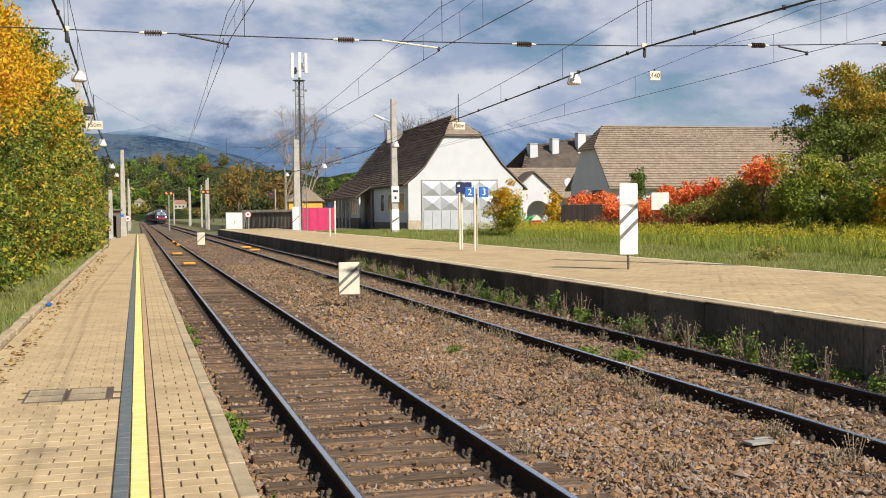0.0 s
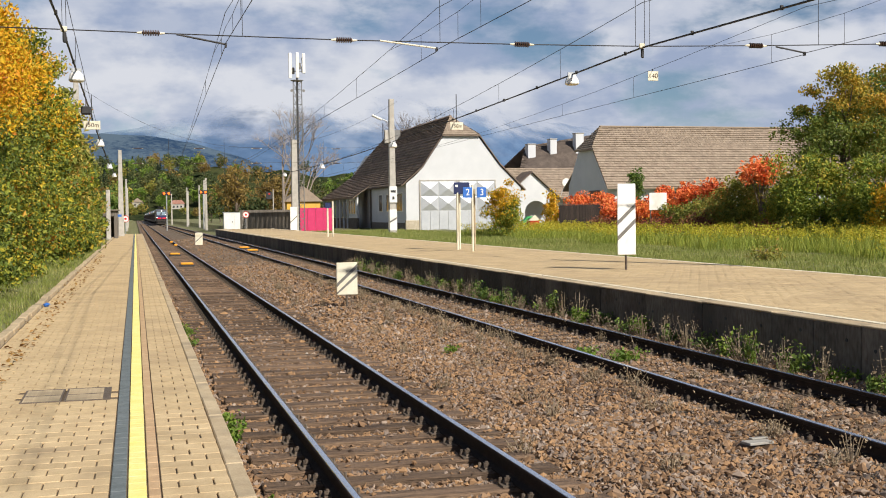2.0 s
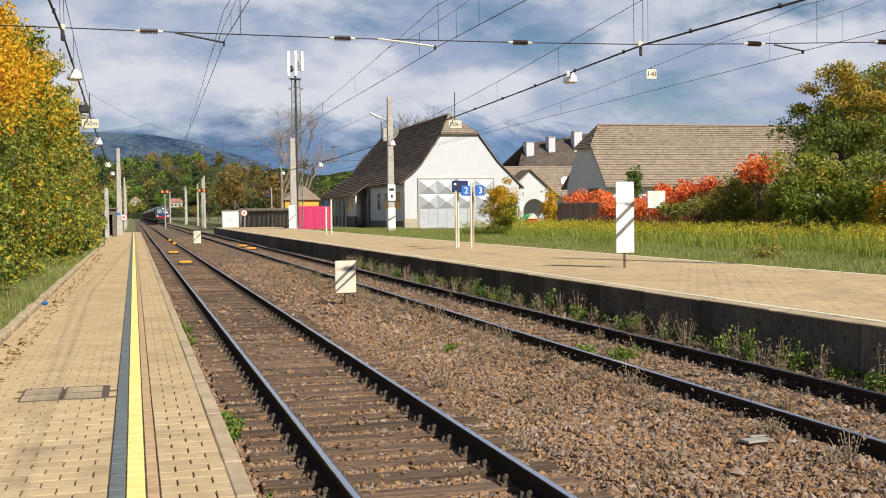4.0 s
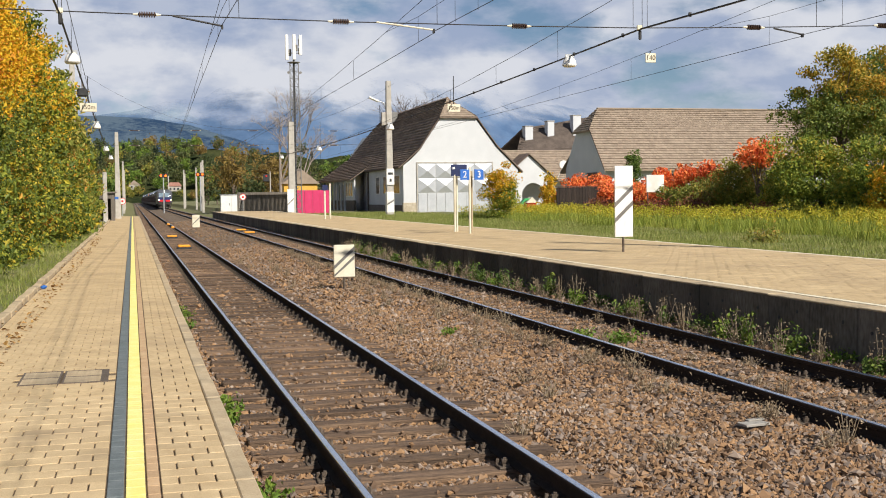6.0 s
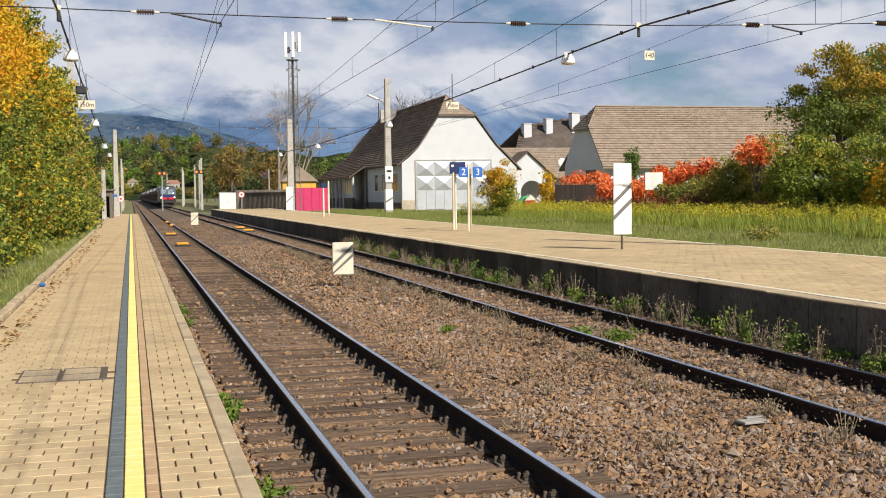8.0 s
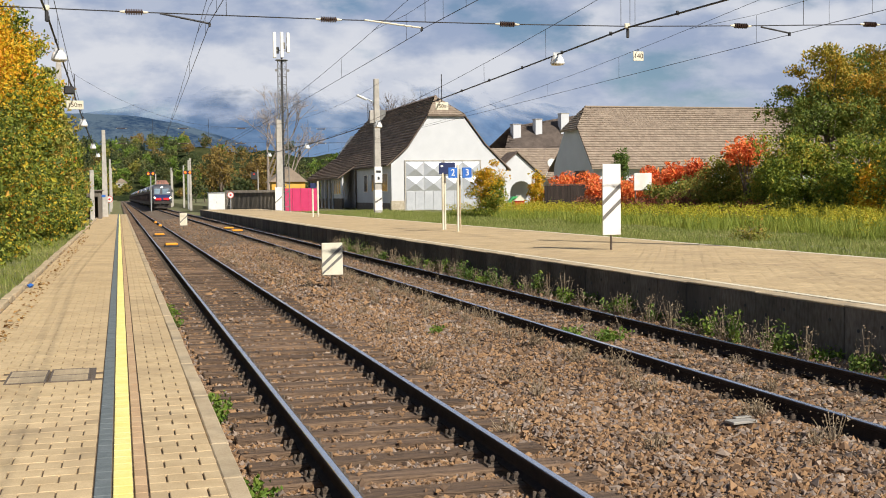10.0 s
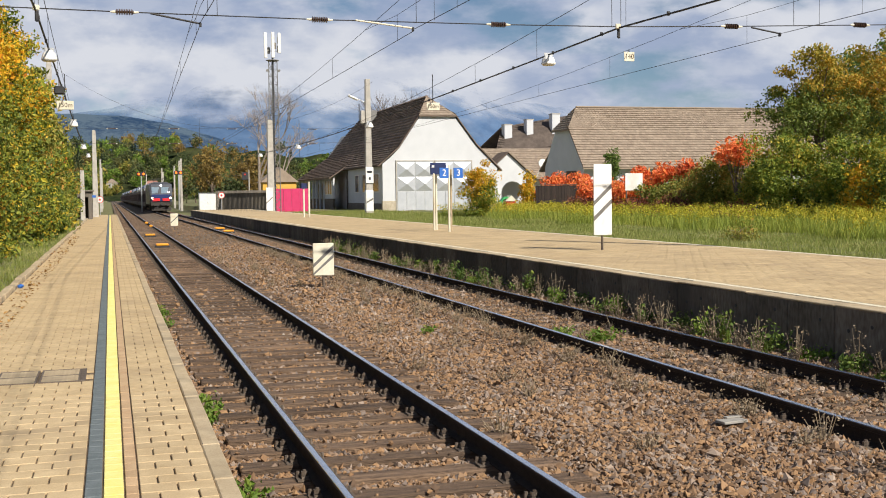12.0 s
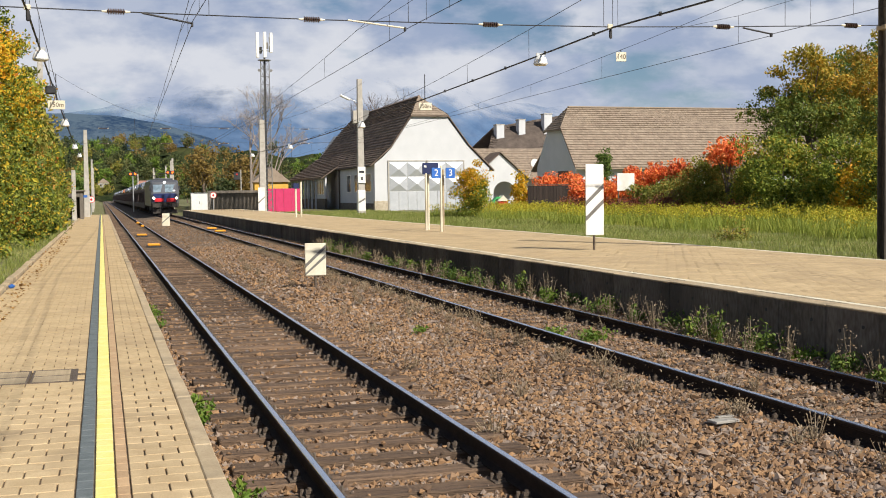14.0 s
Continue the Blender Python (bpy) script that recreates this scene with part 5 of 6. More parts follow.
    prism(bm, [(-0.3, 1.0), (0.3, 1.35), (0.3, 1.5), (-0.3, 1.15)], -0.346, -0.339)
    part("stripe", bm, M_BAND, wb)
    part("antenna_rod", rodded((-0.75, 0, 8.2), (-0.75, 0, 9.6), 0.04), M_WIRE, t)


lamp_pole()
concrete_pole("catenary_pole", "tapering concrete catenary pole", (-3.55, 110, 0.2), 8.1, 0.55, 0.30, "catenary poles")
concrete_pole("catenary_pole", "low concrete pole beside the platform", (-4.35, 95, 0.2), 4.1, 0.36, 0.30, "catenary poles")
concrete_pole("catenary_pole", "tall concrete catenary pole", (12.35, 109, 0.35), 8.9, 0.66, 0.46, "catenary poles")


def steel_pole_right():
    t = thing("catenary_pole", "dark steel catenary pole behind the high platform", "pole", (14.42, 21.7, 0.3), group="catenary poles")
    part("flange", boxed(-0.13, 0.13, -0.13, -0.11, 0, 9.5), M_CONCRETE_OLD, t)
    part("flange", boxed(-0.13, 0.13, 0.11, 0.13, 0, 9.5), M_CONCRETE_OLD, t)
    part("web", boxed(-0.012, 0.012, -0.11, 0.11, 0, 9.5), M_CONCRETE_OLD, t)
    part("base_block", boxed(-0.35, 0.35, -0.35, 0.35, -0.3, 0.12, 0.03), M_CONCRETE, t)
    part("clamp", boxed(-0.16, 0.16, -0.16, 0.16, 5.28, 5.38, 0.01), M_KERB, t)


steel_pole_right()
for x, y, z, hh in ((8.6, 186, 0.2, 8.0), (9.3, 203, 0.2, 8.2), (10.2, 236, 0.2, 8.2), (8.9, 262, 0.2, 8.4), (-3.6, 190, 0.2, 8.0), (-3.8, 252, 0.2, 8.2), (10.8, 300, 0.2, 8.4), (7.6, 330, 0.2, 8.4)):
    concrete_pole("catenary_pole", "distant concrete catenary pole", (x, y, z), hh, 0.38, 0.26, "distant catenary poles")
concrete_pole("catenary_pole", "tall concrete catenary pole behind the shrubs", (-6.6, 95, 0.3), 12.9, 0.6, 0.36, "catenary poles")
t = concrete_pole("catenary_pole", "concrete catenary pole hidden in the shrubs", (-7.2, 21.7, 0.3), 9.0, 0.45, 0.3, "catenary poles")


def radio_mast():
    t = thing("radio_mast", "slim lattice radio mast with white panel antennas", "mast", (13.15, 112, 0.3))
    h = 14.8
    legs = [(0.52 * math.cos(a), 0.52 * math.sin(a)) for a in (math.pi / 2, math.pi * 7 / 6, math.pi * 11 / 6)]
    for x, y in legs:
        part("leg", rodded((x * 1.15, y * 1.15, 0), (x * 0.9, y * 0.9, h), 0.055, 0.045, 6), M_MAST, t)
    n = 20
    for i in range(n):
        z0, z1 = h * i / n, h * (i + 1) / n
        bm = bmesh.new()
        for k in range(3):
            a, b = legs[k], legs[(k + 1) % 3]
            rod(bm, (*a, z0), (*b, z1), 0.022, 0.022, 4)
            rod(bm, (*a, z1), (*b, z1), 0.022, 0.022, 4)
        part("lattice_panel", bm, M_MAST, t)
    part("top_tube", rodded((0, 0, h - 0.5), (0, 0, h + 2.8), 0.09), M_MAST, t)
    for i, (x, y) in enumerate(((-0.66, -0.1), (0.0, -0.45), (0.66, -0.1))):
        ar = part("antenna_bracket", rodded((0, 0, h + 1.0), (x, y, h + 1.0), 0.04), M_MAST, t)
        part("panel_antenna", boxed(x - 0.15, x + 0.15, y - 0.1, y + 0.08, h + 0.3 + (0.0 if i < 2 else 0.5), h + 2.75, 0.04), M_WHITE, ar, "white panel antenna")
    for x0, z0 in ((0.48, 0.9), (0.50, 1.75), (0.16, 1.2), (-0.46, 0.75)):
        part("radio_unit", boxed(x0, x0 + 0.24, -0.02, 0.26, h + z0, h + z0 + 0.62, 0.03), M_BAND, t, "dark grey radio unit")
    part("feeder_cables", boxed(-0.07, 0.09, -0.14, -0.08, 0.2, h + 0.4, 0.01), M_BLACK, t)
    part("ladder_ring", disc(bmesh.new(), (0, 0, h + 0.1), 0.62, 0.06, "Z", 12), M_MAST, t)
    for x, z in ((-0.55, h - 0.9), (0.6, h - 0.9)):
        part("dish", disc(bmesh.new(), (x, -0.2, z), 0.13, 0.14, "Y", 14), M_MAST, t)


radio_mast()


def lit_signal(at, height, label):
    t = thing("railway_signal", label, "signal", at, group="lit signals")
    part("mast", rodded((0, 0, 0), (0, 0, height), 0.09, 0.08, 8), M_STEEL, t)
    hd = part("head", boxed(-0.6, 0.6, -0.12, 0.1, height - 0.5, height + 0.05, 0.03), M_BLACK, t)
    for x in (-0.33, 0.33):
        part("lamp", disc(bmesh.new(), (x, -0.16, height - 0.22), 0.16, 0.06, "Y", 14), M_SIGNAL, hd, "glowing orange lamp")


M_SIGNAL = glow("orange_signal_light", (1.0, 0.13, 0.005), 1.8)
lit_signal((2.1, 170, 0.1), 5.6, "railway signal mast showing two orange lights")
lit_signal((7.4, 172, 0.3), 5.6, "railway signal mast showing two orange lights")
t = thing("railway_signal", "dark signal head on a slim mast", "signal", (13.9, 140, 0.4))
part("mast", rodded((0, 0, 0), (0, 0, 4.9), 0.08, 0.07, 8), M_CONCRETE, t)
part("head", boxed(-0.85, -0.1, -0.12, 0.1, 3.7, 4.6, 0.03), M_BLACK, t)
part("lamp", disc(bmesh.new(), (-0.48, -0.16, 4.35), 0.1, 0.06, "Y", 12), M_RED, t)

for at, lab in (((-3.3, 127, 0.2), "white disc sign with red rim on a thin post"), ((9.57, 129, 0.5), "white disc sign with red rim on a thin post")):
    t = thing("disc_sign", lab, "sign", at, group="disc signs")
    part("post", rodded((0, 0, 0), (0, 0, 1.75), 0.04, 0.04, 8), M_STEEL, t)
    d = part("disc", disc(bmesh.new(), (0, -0.06, 1.75), 0.36, 0.03, "Y", 24), M_WHITE, t)
    part("red_centre", disc(bmesh.new(), (0, -0.085, 1.75), 0.12, 0.012, "Y", 16), M_RED, d)
    bm = bmesh.new()
    for i in range(24):
        a, b = i / 24 * 2 * math.pi, (i + 1) / 24 * 2 * math.pi
        rod(bm, (0.33 * math.cos(a), -0.08, 1.75 + 0.33 * math.sin(a)), (0.33 * math.cos(b), -0.08, 1.75 + 0.33 * math.sin(b)), 0.03, 0.03, 5)
    part("rim", bm, M_RED, d)

# small hut at the far end of the low platform
t = thing("platform_hut", "small grey board hut with a dark open doorway", "hut", (-4.5, 99.0, 0.35))
for x0, x1 in ((-0.85, -0.35), (0.5, 0.8)):
    part("wall", boxed(x0, x1, 0.0, 0.15, 0, 2.3, 0.01), M_WOOD_GREY, t)
part("lintel", boxed(-0.35, 0.5, 0.0, 0.15, 1.85, 2.3, 0.01), M_WOOD_GREY, t)
part("side_wall", boxed(-0.85, -0.7, 0.153, 2.2, 0, 2.3, 0.01), M_WOOD_GREY, t)
part("side_wall", boxed(0.65, 0.8, 0.153, 2.2, 0, 2.3, 0.01), M_WOOD_GREY, t)
part("back_wall", boxed(-0.7, 0.65, 2.05, 2.2, 0, 2.3, 0.01), M_WOOD_DARK, t)
part("roof", boxed(-0.98, 0.95, -0.2, 2.35, 2.303, 2.42, 0.02), M_WOOD_GREY, t, "flat grey roof slab")
part("sign", boxed(0.81, 1.12, -0.03, 0.0, 1.8, 2.0, 0.01), M_BLUE, t, "small blue sign")

# cabinets and walls at the far end of the high platform
t = thing("equipment_cabinet", "pale grey steel equipment cabinet with two doors", "cabinet", (9.2, 140, 0.3))
part("body", boxed(-1.25, 1.25, 0, 1.0, 0, 2.2, 0.03), M_WHITE, t)
for dx in (-1.22, 0.02):
    d = part("door", boxed(dx, dx + 1.2, -0.03, -0.004, 0.12, 2.1, 0.01), M_WHITE, t)
    part("handle", boxed(dx + 0.95, dx + 1.0, -0.06, -0.03, 1.0, 1.25, 0.008), M_BLACK, d)
part("roof", boxed(-1.32, 1.32, -0.08, 1.08, 2.2, 2.28, 0.02), M_STEEL, t)

t = thing("board_fence", "dark grey board fence behind the platform end", "fence", (0, 0, 0.3))
for i in range(44):
    y = 122.0 + i * 0.32
    x = 15.2 - (i * 0.11)
    part("board", boxed(x - 0.075, x + 0.075, y, y + 0.02, 0, 2.45, 0.006), M_WOOD_GREY, t)
part("top_rail", rodded((15.25, 122.1, 2.2), (10.4, 136.2, 2.2), 0.05, 0.05, 6), M_WOOD_GREY, t)
part("backing", rodded((15.25, 122.2, 0.5), (10.4, 136.3, 0.5), 0.05, 0.05, 6), M_WOOD_GREY, t)
t = thing("dark_wall", "long dark board wall", "wall", (0, 0, 0.3))
for i in range(24):
    part("board", boxed(9.6 + i * 0.24, 9.6 + i * 0.24 + 0.23, 136.5, 136.56, 0, 2.5, 0.006), M_WOOD_GREY, t)

t = thing("pink_fence", "bright pink fence panels beside the hall", "fence", (14.0, 118, 0.3))
for i in range(4):
    part("panel", boxed(i * 0.85, i * 0.85 + 0.83, 0, 0.04, 0.1, 2.55, 0.006), M_PINK, t)
for i in range(5):
    part("post", boxed(i * 0.85 - 0.03, i * 0.85 + 0.02, 0.04, 0.1, 0, 2.6, 0.006), M_STEEL, t)

t = thing("ochre_shed", "small ochre yellow shed with a brown roof", "shed", (19.0, 150, 0.3))
part("wall", boxed(-2.2, 2.2, 0, 4, 0, 3.6, 0.02), M_YELLOWWALL, t)
part("roof", prism(bmesh.new(), [(-2.5, 3.6), (2.5, 3.6), (0, 5.6)], -0.3, 4.3), M_ROOF_PALE, t)

t = thing("distant_house", "small white house with a grey roof far off", "house", (-0.5, 905, 8.6))
part("wall", boxed(-4, 4, 0, 7, 0, 5.2, 0.02), M_CONCRETE, t)
part("roof", prism(bmesh.new(), [(-4.6, 5.0), (4.6, 5.0), (0, 8.4)], -0.5, 7.5), M_ROOF_PALE, t)
for x in (-2.4, 1.2):
    part("window", boxed(x, x + 1.2, -0.06, -0.01, 2.4, 3.9), M_GLASS, t)

t = thing("distant_house", "pale house with a faded reddish roof far off", "house", (29.1, 900, 7.6))
part("wall", boxed(-5, 5, 0, 8, 0, 4.6, 0.02), M_CONCRETE, t)
part("roof", prism(bmesh.new(), [(-5.7, 4.4), (5.7, 4.4), (3.2, 7.4), (-3.2, 7.4)], -0.5, 8.5), M_ROOF_RED, t, "faded red tile roof")
for x in (-3.6, -0.8, 2.0):
    part("window", boxed(x, x + 1.3, -0.06, -0.01, 1.6, 3.1), M_GLASS, t)

# fence in front of the long house, shade painted into its dark wood
t = thing("dark_fence", "brown board fence beneath the sumac, darkened for its shade", "fence", (0, 0, 0.4))
for i in range(32):
    part("board", boxed(26.9 + i * 0.22, 26.9 + i * 0.22 + 0.212, 77, 77.04, 0, 2.2 + 0.02 * math.sin(i * 3.1), 0.006), M_FENCE_SHADED, t)
part("rail", boxed(26.9, 33.9, 77.04, 77.1, 1.5, 1.6), M_FENCE_SHADED, t)
part("top_board", boxed(26.85, 33.95, 76.96, 77.1, 2.23, 2.28, 0.008), M_WOOD_DARK, t)
t = thing("toy_slide", "small green plastic slide in the garden", "toy", (26.95, 85.0, 0.42))
part("chute", prism(bmesh.new(), [(-0.75, 0.0), (-0.6, 0.0), (0.35, 1.25), (0.7, 1.25), (0.7, 1.4), (0.28, 1.4), (-0.75, 0.12)], -0.25, 0.25), M_TOY_GREEN, t)
for x in (0.42, 0.64):
    part("leg", rodded((x, 0, 0), (x, 0, 1.3), 0.05, 0.05, 8), M_TOY_GREEN, t)
t = thing("toy_house", "small red plastic playhouse with a pale roof", "toy", (27.75, 85.0, 0.42))
part("walls", boxed(-0.4, 0.4, -0.35, 0.35, 0, 1.05, 0.03), M_RED, t)
part("roof", prism(bmesh.new(), [(-0.5, 1.05), (0.5, 1.05), (0, 1.5)], -0.42, 0.42), M_CREAM, t)
t = thing("notice_board", "white board on two posts among the red sumac", "sign", (26.9, 61.0, 0.4))
part("panel", boxed(-0.55, 0.55, -0.02, 0.02, 1.75, 2.75, 0.01), M_WHITE, t)
for x in (-0.45, 0.45):
    part("post", rodded((x, 0.04, -0.1), (x, 0.04, 2.6), 0.035, 0.035, 6), M_WOOD_GREY, t)


# ---- overhead line ----
def wire(name, pts, r, parent, material=None, sides=5):
    """One unbroken tube along the points."""
    bm = bmesh.new()
    P = [Vector(p) for p in pts]
    rings = []
    for i, p in enumerate(P):
        d = (P[min(i + 1, len(P) - 1)] - P[max(i - 1, 0)]).normalized()
        u = d.cross(Vector((0, 0, 1))).normalized()
        w = u.cross(d)
        rings.append([bm.verts.new(p + r * (u * math.cos(2 * math.pi * k / sides) + w * math.sin(2 * math.pi * k / sides))) for k in range(sides)])
    for a, b in zip(rings, rings[1:]):
        for k in range(sides):
            bm.faces.new((a[k], a[(k + 1) % sides], b[(k + 1) % sides], b[k]))
    bm.faces.new(rings[0][::-1]); bm.faces.new(rings[-1])
    bmesh.ops.recalc_face_normals(bm, faces=bm.faces[:])
    return part(name, bm, material or M_WIRE, parent)


def sagged(a, b, sag, n=12):
    a, b = Vector(a), Vector(b)
    return [a.lerp(b, i / n) - Vector((0, 0, sag * 4 * (i / n) * (1 - i / n))) for i in range(n + 1)]


def insulator(parent, x, y, z, tilt=0.0, half=0.16):
    bm = bmesh.new()
    rod(bm, (x - half, y, z), (x + half, y, z), 0.022, 0.022, 8)
    for i in range(7):
        xx = x - half + 0.03 + i * (2 * half - 0.06) / 6
        rod(bm, (xx - 0.012, y, z), (xx + 0.012, y, z), 0.058, 0.045, 12)
    o = part("insulator", bm, M_INSUL, parent, "brown ribbed insulator")
    for s in (-1, 1):
        part("end_cap", rodded((x + s * half, y, z), (x + s * (half + 0.09), y, z), 0.028, 0.014, 8), M_CREAM, o)
    return o


SPAN_Z = ((-7.1, 5.50), (-3.46, 5.46), (-1.95, 5.44), (1.61, 5.41), (5.18, 5.42), (7.76, 5.45), (10.36, 5.53), (14.35, 5.68))


def near_span():
    t = thing("cross_span", "cross-span wire with brown insulators and steady arms", "overhead wire")
    y = 21.7
    wire("span_wire", [(x, y, z) for x, z in SPAN_Z], 0.011, t)
    for x in (-1.95, 1.61, 5.18, 10.36, 13.5):
        insulator(t, x, y, float(np.interp(x, [p[0] for p in SPAN_Z], [p[1] for p in SPAN_Z])))
    for a, b, m in (((-1.5, 5.43), (-0.61, 5.27), M_WIRE), ((2.3, 5.42), (3.43, 5.30), M_CREAM), ((10.83, 5.52), (11.51, 5.41), M_WIRE)):
        s = part("steady_arm", rodded((a[0], y, a[1]), (b[0], y, b[1]), 0.018, 0.018, 8), m, t)
        part("clip", boxed(b[0] - 0.02, b[0] + 0.02, y - 0.03, y + 0.03, b[1] - 0.06, b[1] + 0.02, 0.004), M_WIRE, s)
    for x in (-3.42, 3.5, 7.62, 7.82, 11.85, -0.3):
        z = float(np.interp(x, [p[0] for p in SPAN_Z], [p[1] for p in SPAN_Z]))
        part("hanger", rodded((x, y, z), (x, y, 7.4), 0.006, 0.006, 5), M_WIRE, t)
    for x in (-3.46, 7.76):
        z = float(np.interp(x, [p[0] for p in SPAN_Z], [p[1] for p in SPAN_Z]))
        c = part("lamp_wire_clip", boxed(x - 0.06, x + 0.06, y - 0.02, y + 0.02, z - 0.04, z + 0.06, 0.015), M_CREAM, t)
        part("clip_loop", boxed(x - 0.025, x + 0.045, y - 0.02, y + 0.02, z - 0.24, z - 0.04, 0.02), M_WIRE, c)
    wire("upper_span_wire", sagged((-7.1, y, 8.6), (14.4, y, 8.8), 1.3), 0.011, t)
    f = thing("cross_span", "distant cross-span wires with insulators", "overhead wire")
    y = 95.0
    wire("head_span", sagged((-6.6, y, 12.6), (19.2, y, 11.6), 4.4, 24), 0.009, f)
    for z in (7.6, 6.4):
        wire("span_wire", [(-6.6, y, z), (19.2, y, z + 0.1)], 0.008, f)
        for x in (-2.0, 2.8, 7.4, 14.0):
            insulator(f, x, y, z, 0, 0.32)
    for x in (0.4, 4.8, 12.9):
        part("hanger", rodded((x, y, 5.3), (x, y, 8.4), 0.012, 0.012, 5), M_WIRE, f)
    return t


near_span()


def contact_line(label, xs, zc, zm_low, zm_high):
    """Contact wire with its carrying wire and droppers. xs: places of the wire at the two cross-spans and beyond."""
    t = thing("contact_line", label, "overhead wire", group="contact lines")
    ys = (-45.0, 21.7, 95.0, 165.0, 235.0)
    for (xa, ya), (xb, yb) in zip(zip(xs, ys), list(zip(xs, ys))[1:]):
        wire("contact_wire", [(xa, ya, zc), (xb, yb, zc + 0.03)], 0.0068, t)
        mids = []
        n = 12
        for i in range(n + 1):
            u = i / n
            mids.append((xa + (xb - xa) * u, ya + (yb - ya) * u, zm_low + (zm_high - zm_low) * (2 * u - 1) ** 2))
        wire("carrying_wire", mids, 0.0056, t)
        if ya < 90:
            for i in range(1, n):
                u = (i + 0.5) / n
                zt = zm_low + (zm_high - zm_low) * (2 * u - 1) ** 2
                x, y = xa + (xb - xa) * u, ya + (yb - ya) * u
                part("dropper", rodded((x, y, zc), (x, y, zt - 0.005), 0.004, 0.004, 4), M_WIRE, t)
    # slack stitch wire under the support of the carrying wire
    u = 4.7 / 73.3
    z_end = zm_low + (zm_high - zm_low) * (2 * u - 1) ** 2
    low = z_end - 0.16
    before = xs[1] + (xs[0] - xs[1]) * 4.7 / 66.7
    after = xs[1] + (xs[2] - xs[1]) * u
    wire("stitch_wire", [(before, 17.0, z_end), (xs[1] + (before - xs[1]) * 0.3, 20.3, low + 0.01), (xs[1], 21.7, low), (xs[1] + (after - xs[1]) * 0.3, 23.1, low + 0.01), (after, 26.4, z_end)], 0.0045, t)
    for y, x in ((20.3, xs[1] + (before - xs[1]) * 0.3), (23.1, xs[1] + (after - xs[1]) * 0.3)):
        part("dropper", rodded((x, y, zc), (x, y, low + 0.01), 0.004, 0.004, 4), M_WIRE, t)
    return t


contact_line("contact wire and carrying wire over the nearer track", (0.25, -0.61, 0.75, -0.3, 0.3), 5.26, 5.38, 5.85)
contact_line("contact wire and carrying wire over the second track", (4.3, 3.45, 4.52, 4.2, 4.5), 5.25, 5.40, 6.08)
contact_line("contact wire and carrying wire beside the high platform", (11.4, 11.53, 13.16, 13, 13), 5.38, 5.46, 6.38)


def lamp_line(label, x0, x1, lamps, plates):
    t = thing("lamp_cable", label, "overhead wire", group="lamp cables")
    y0, y1 = 21.7, 95.0
    slant = 0.04 if x0 > 0 else 0.0
    za = lambda y: 5.43 - 0.35 * math.sin(math.pi * min(1, max(0, (y - y0) / (y1 - y0)))) if y > y0 else 5.43 - (y0 - y) * 0.012
    xa = lambda y: x0 + (x1 - x0) * (y - y0) / (y1 - y0) if y > y0 else x0 + slant * (y0 - y)
    ys = [-45, -20, 0, 10, 21.7] + list(np.linspace(25, 95, 15))
    wire("cable", [(xa(y), y, za(y)) for y in ys], 0.020, t)
    over = lambda y: 0.06 + 0.85 * max(0.0, 1 - abs(y - 21.7) / 40) ** 2
    wire("carrying_rope", [(xa(y), y, za(y) + over(y)) for y in ys if y < 62], 0.007, t)
    for y in np.arange(-15, 55, 5.2):
        part("dropper", rodded((xa(y), y, za(y)), (xa(y), y, za(y) + over(y)), 0.005, 0.005, 4), M_WIRE, t)
    for y in np.arange(-18, 92, 2.9):
        part("cable_tie", boxed(xa(y) - 0.026, xa(y) + 0.026, y - 0.02, y + 0.02, za(y) - 0.03, za(y) + 0.05, 0.004), M_WIRE, t)
    for y in lamps:
        l = thing("station_lamp", "white hanging station lamp with ribbed hood", "lamp", (xa(y), y, za(y)), group="hanging station lamps")
        part("hanger", boxed(-0.11, 0.11, -0.015, 0.015, -0.03, 0.05, 0.006), M_STEEL, l)
        bm = bmesh.new()
        for z0, z1, a, b in ((-0.06, -0.01, 0.11, 0.07), (-0.10, -0.06, 0.145, 0.125), (-0.21, -0.10, 0.175, 0.145), (-0.235, -0.21, 0.16, 0.175)):
            bmesh.ops.create_cone(bm, cap_ends=True, segments=14, radius1=a, radius2=b, depth=z1 - z0, matrix=pose(0, 0, (z0 + z1) / 2))
        part("hood", bm, M_WHITE, l, smooth=False)
        part("glass", disc(bmesh.new(), (0, 0, -0.24), 0.14, 0.02, "Z", 14), M_CREAM, l)
    return xa, za


XA_L, ZA_L = lamp_line("thick lamp cable hung along the low platform", -3.47, -3.75, (26.8, 47.0, 68.0, 88.0), ())
XA_R, ZA_R = lamp_line("thick lamp cable hung along the high platform", 7.78, 8.9, (25.8, 47.0, 68.0, 88.0), ())


def hanging_plate(text, at, w, h, drop, size, label):
    t = thing("distance_plate", label, "sign", at, group="hanging distance plates")
    part("rod", rodded((0, 0.02, -h / 2), (0, 0.02, drop), 0.014, 0.014, 6), M_WIRE, t)
    b = part("plate", boxed(-w / 2, w / 2, -0.01, 0.01, -h / 2, h / 2, 0.006), M_CREAM, t)
    writing("numerals", text, size, pose(0, -0.014, 0, 90, 0, 0), M_IRON, b)


hanging_plate("150m", (XA_L(37.2), 37.2, 4.95), 0.50, 0.27, 0.95, 0.19, "cream distance plate reading 150m hung from the cable")
hanging_plate("150m", (XA_R(36.6), 36.6, 4.97), 0.44, 0.25, 1.05, 0.17, "cream distance plate reading 150m hung from the cable")
hanging_plate("140", (11.704, 29.5, 5.845), 0.31, 0.26, 0.2, 0.19, "cream distance plate reading 140 hung from the wire")
t = thing("loudspeaker", "small dark horn loudspeaker hung from the lamp cable", "loudspeaker", (-3.52, 32.6, 4.98))
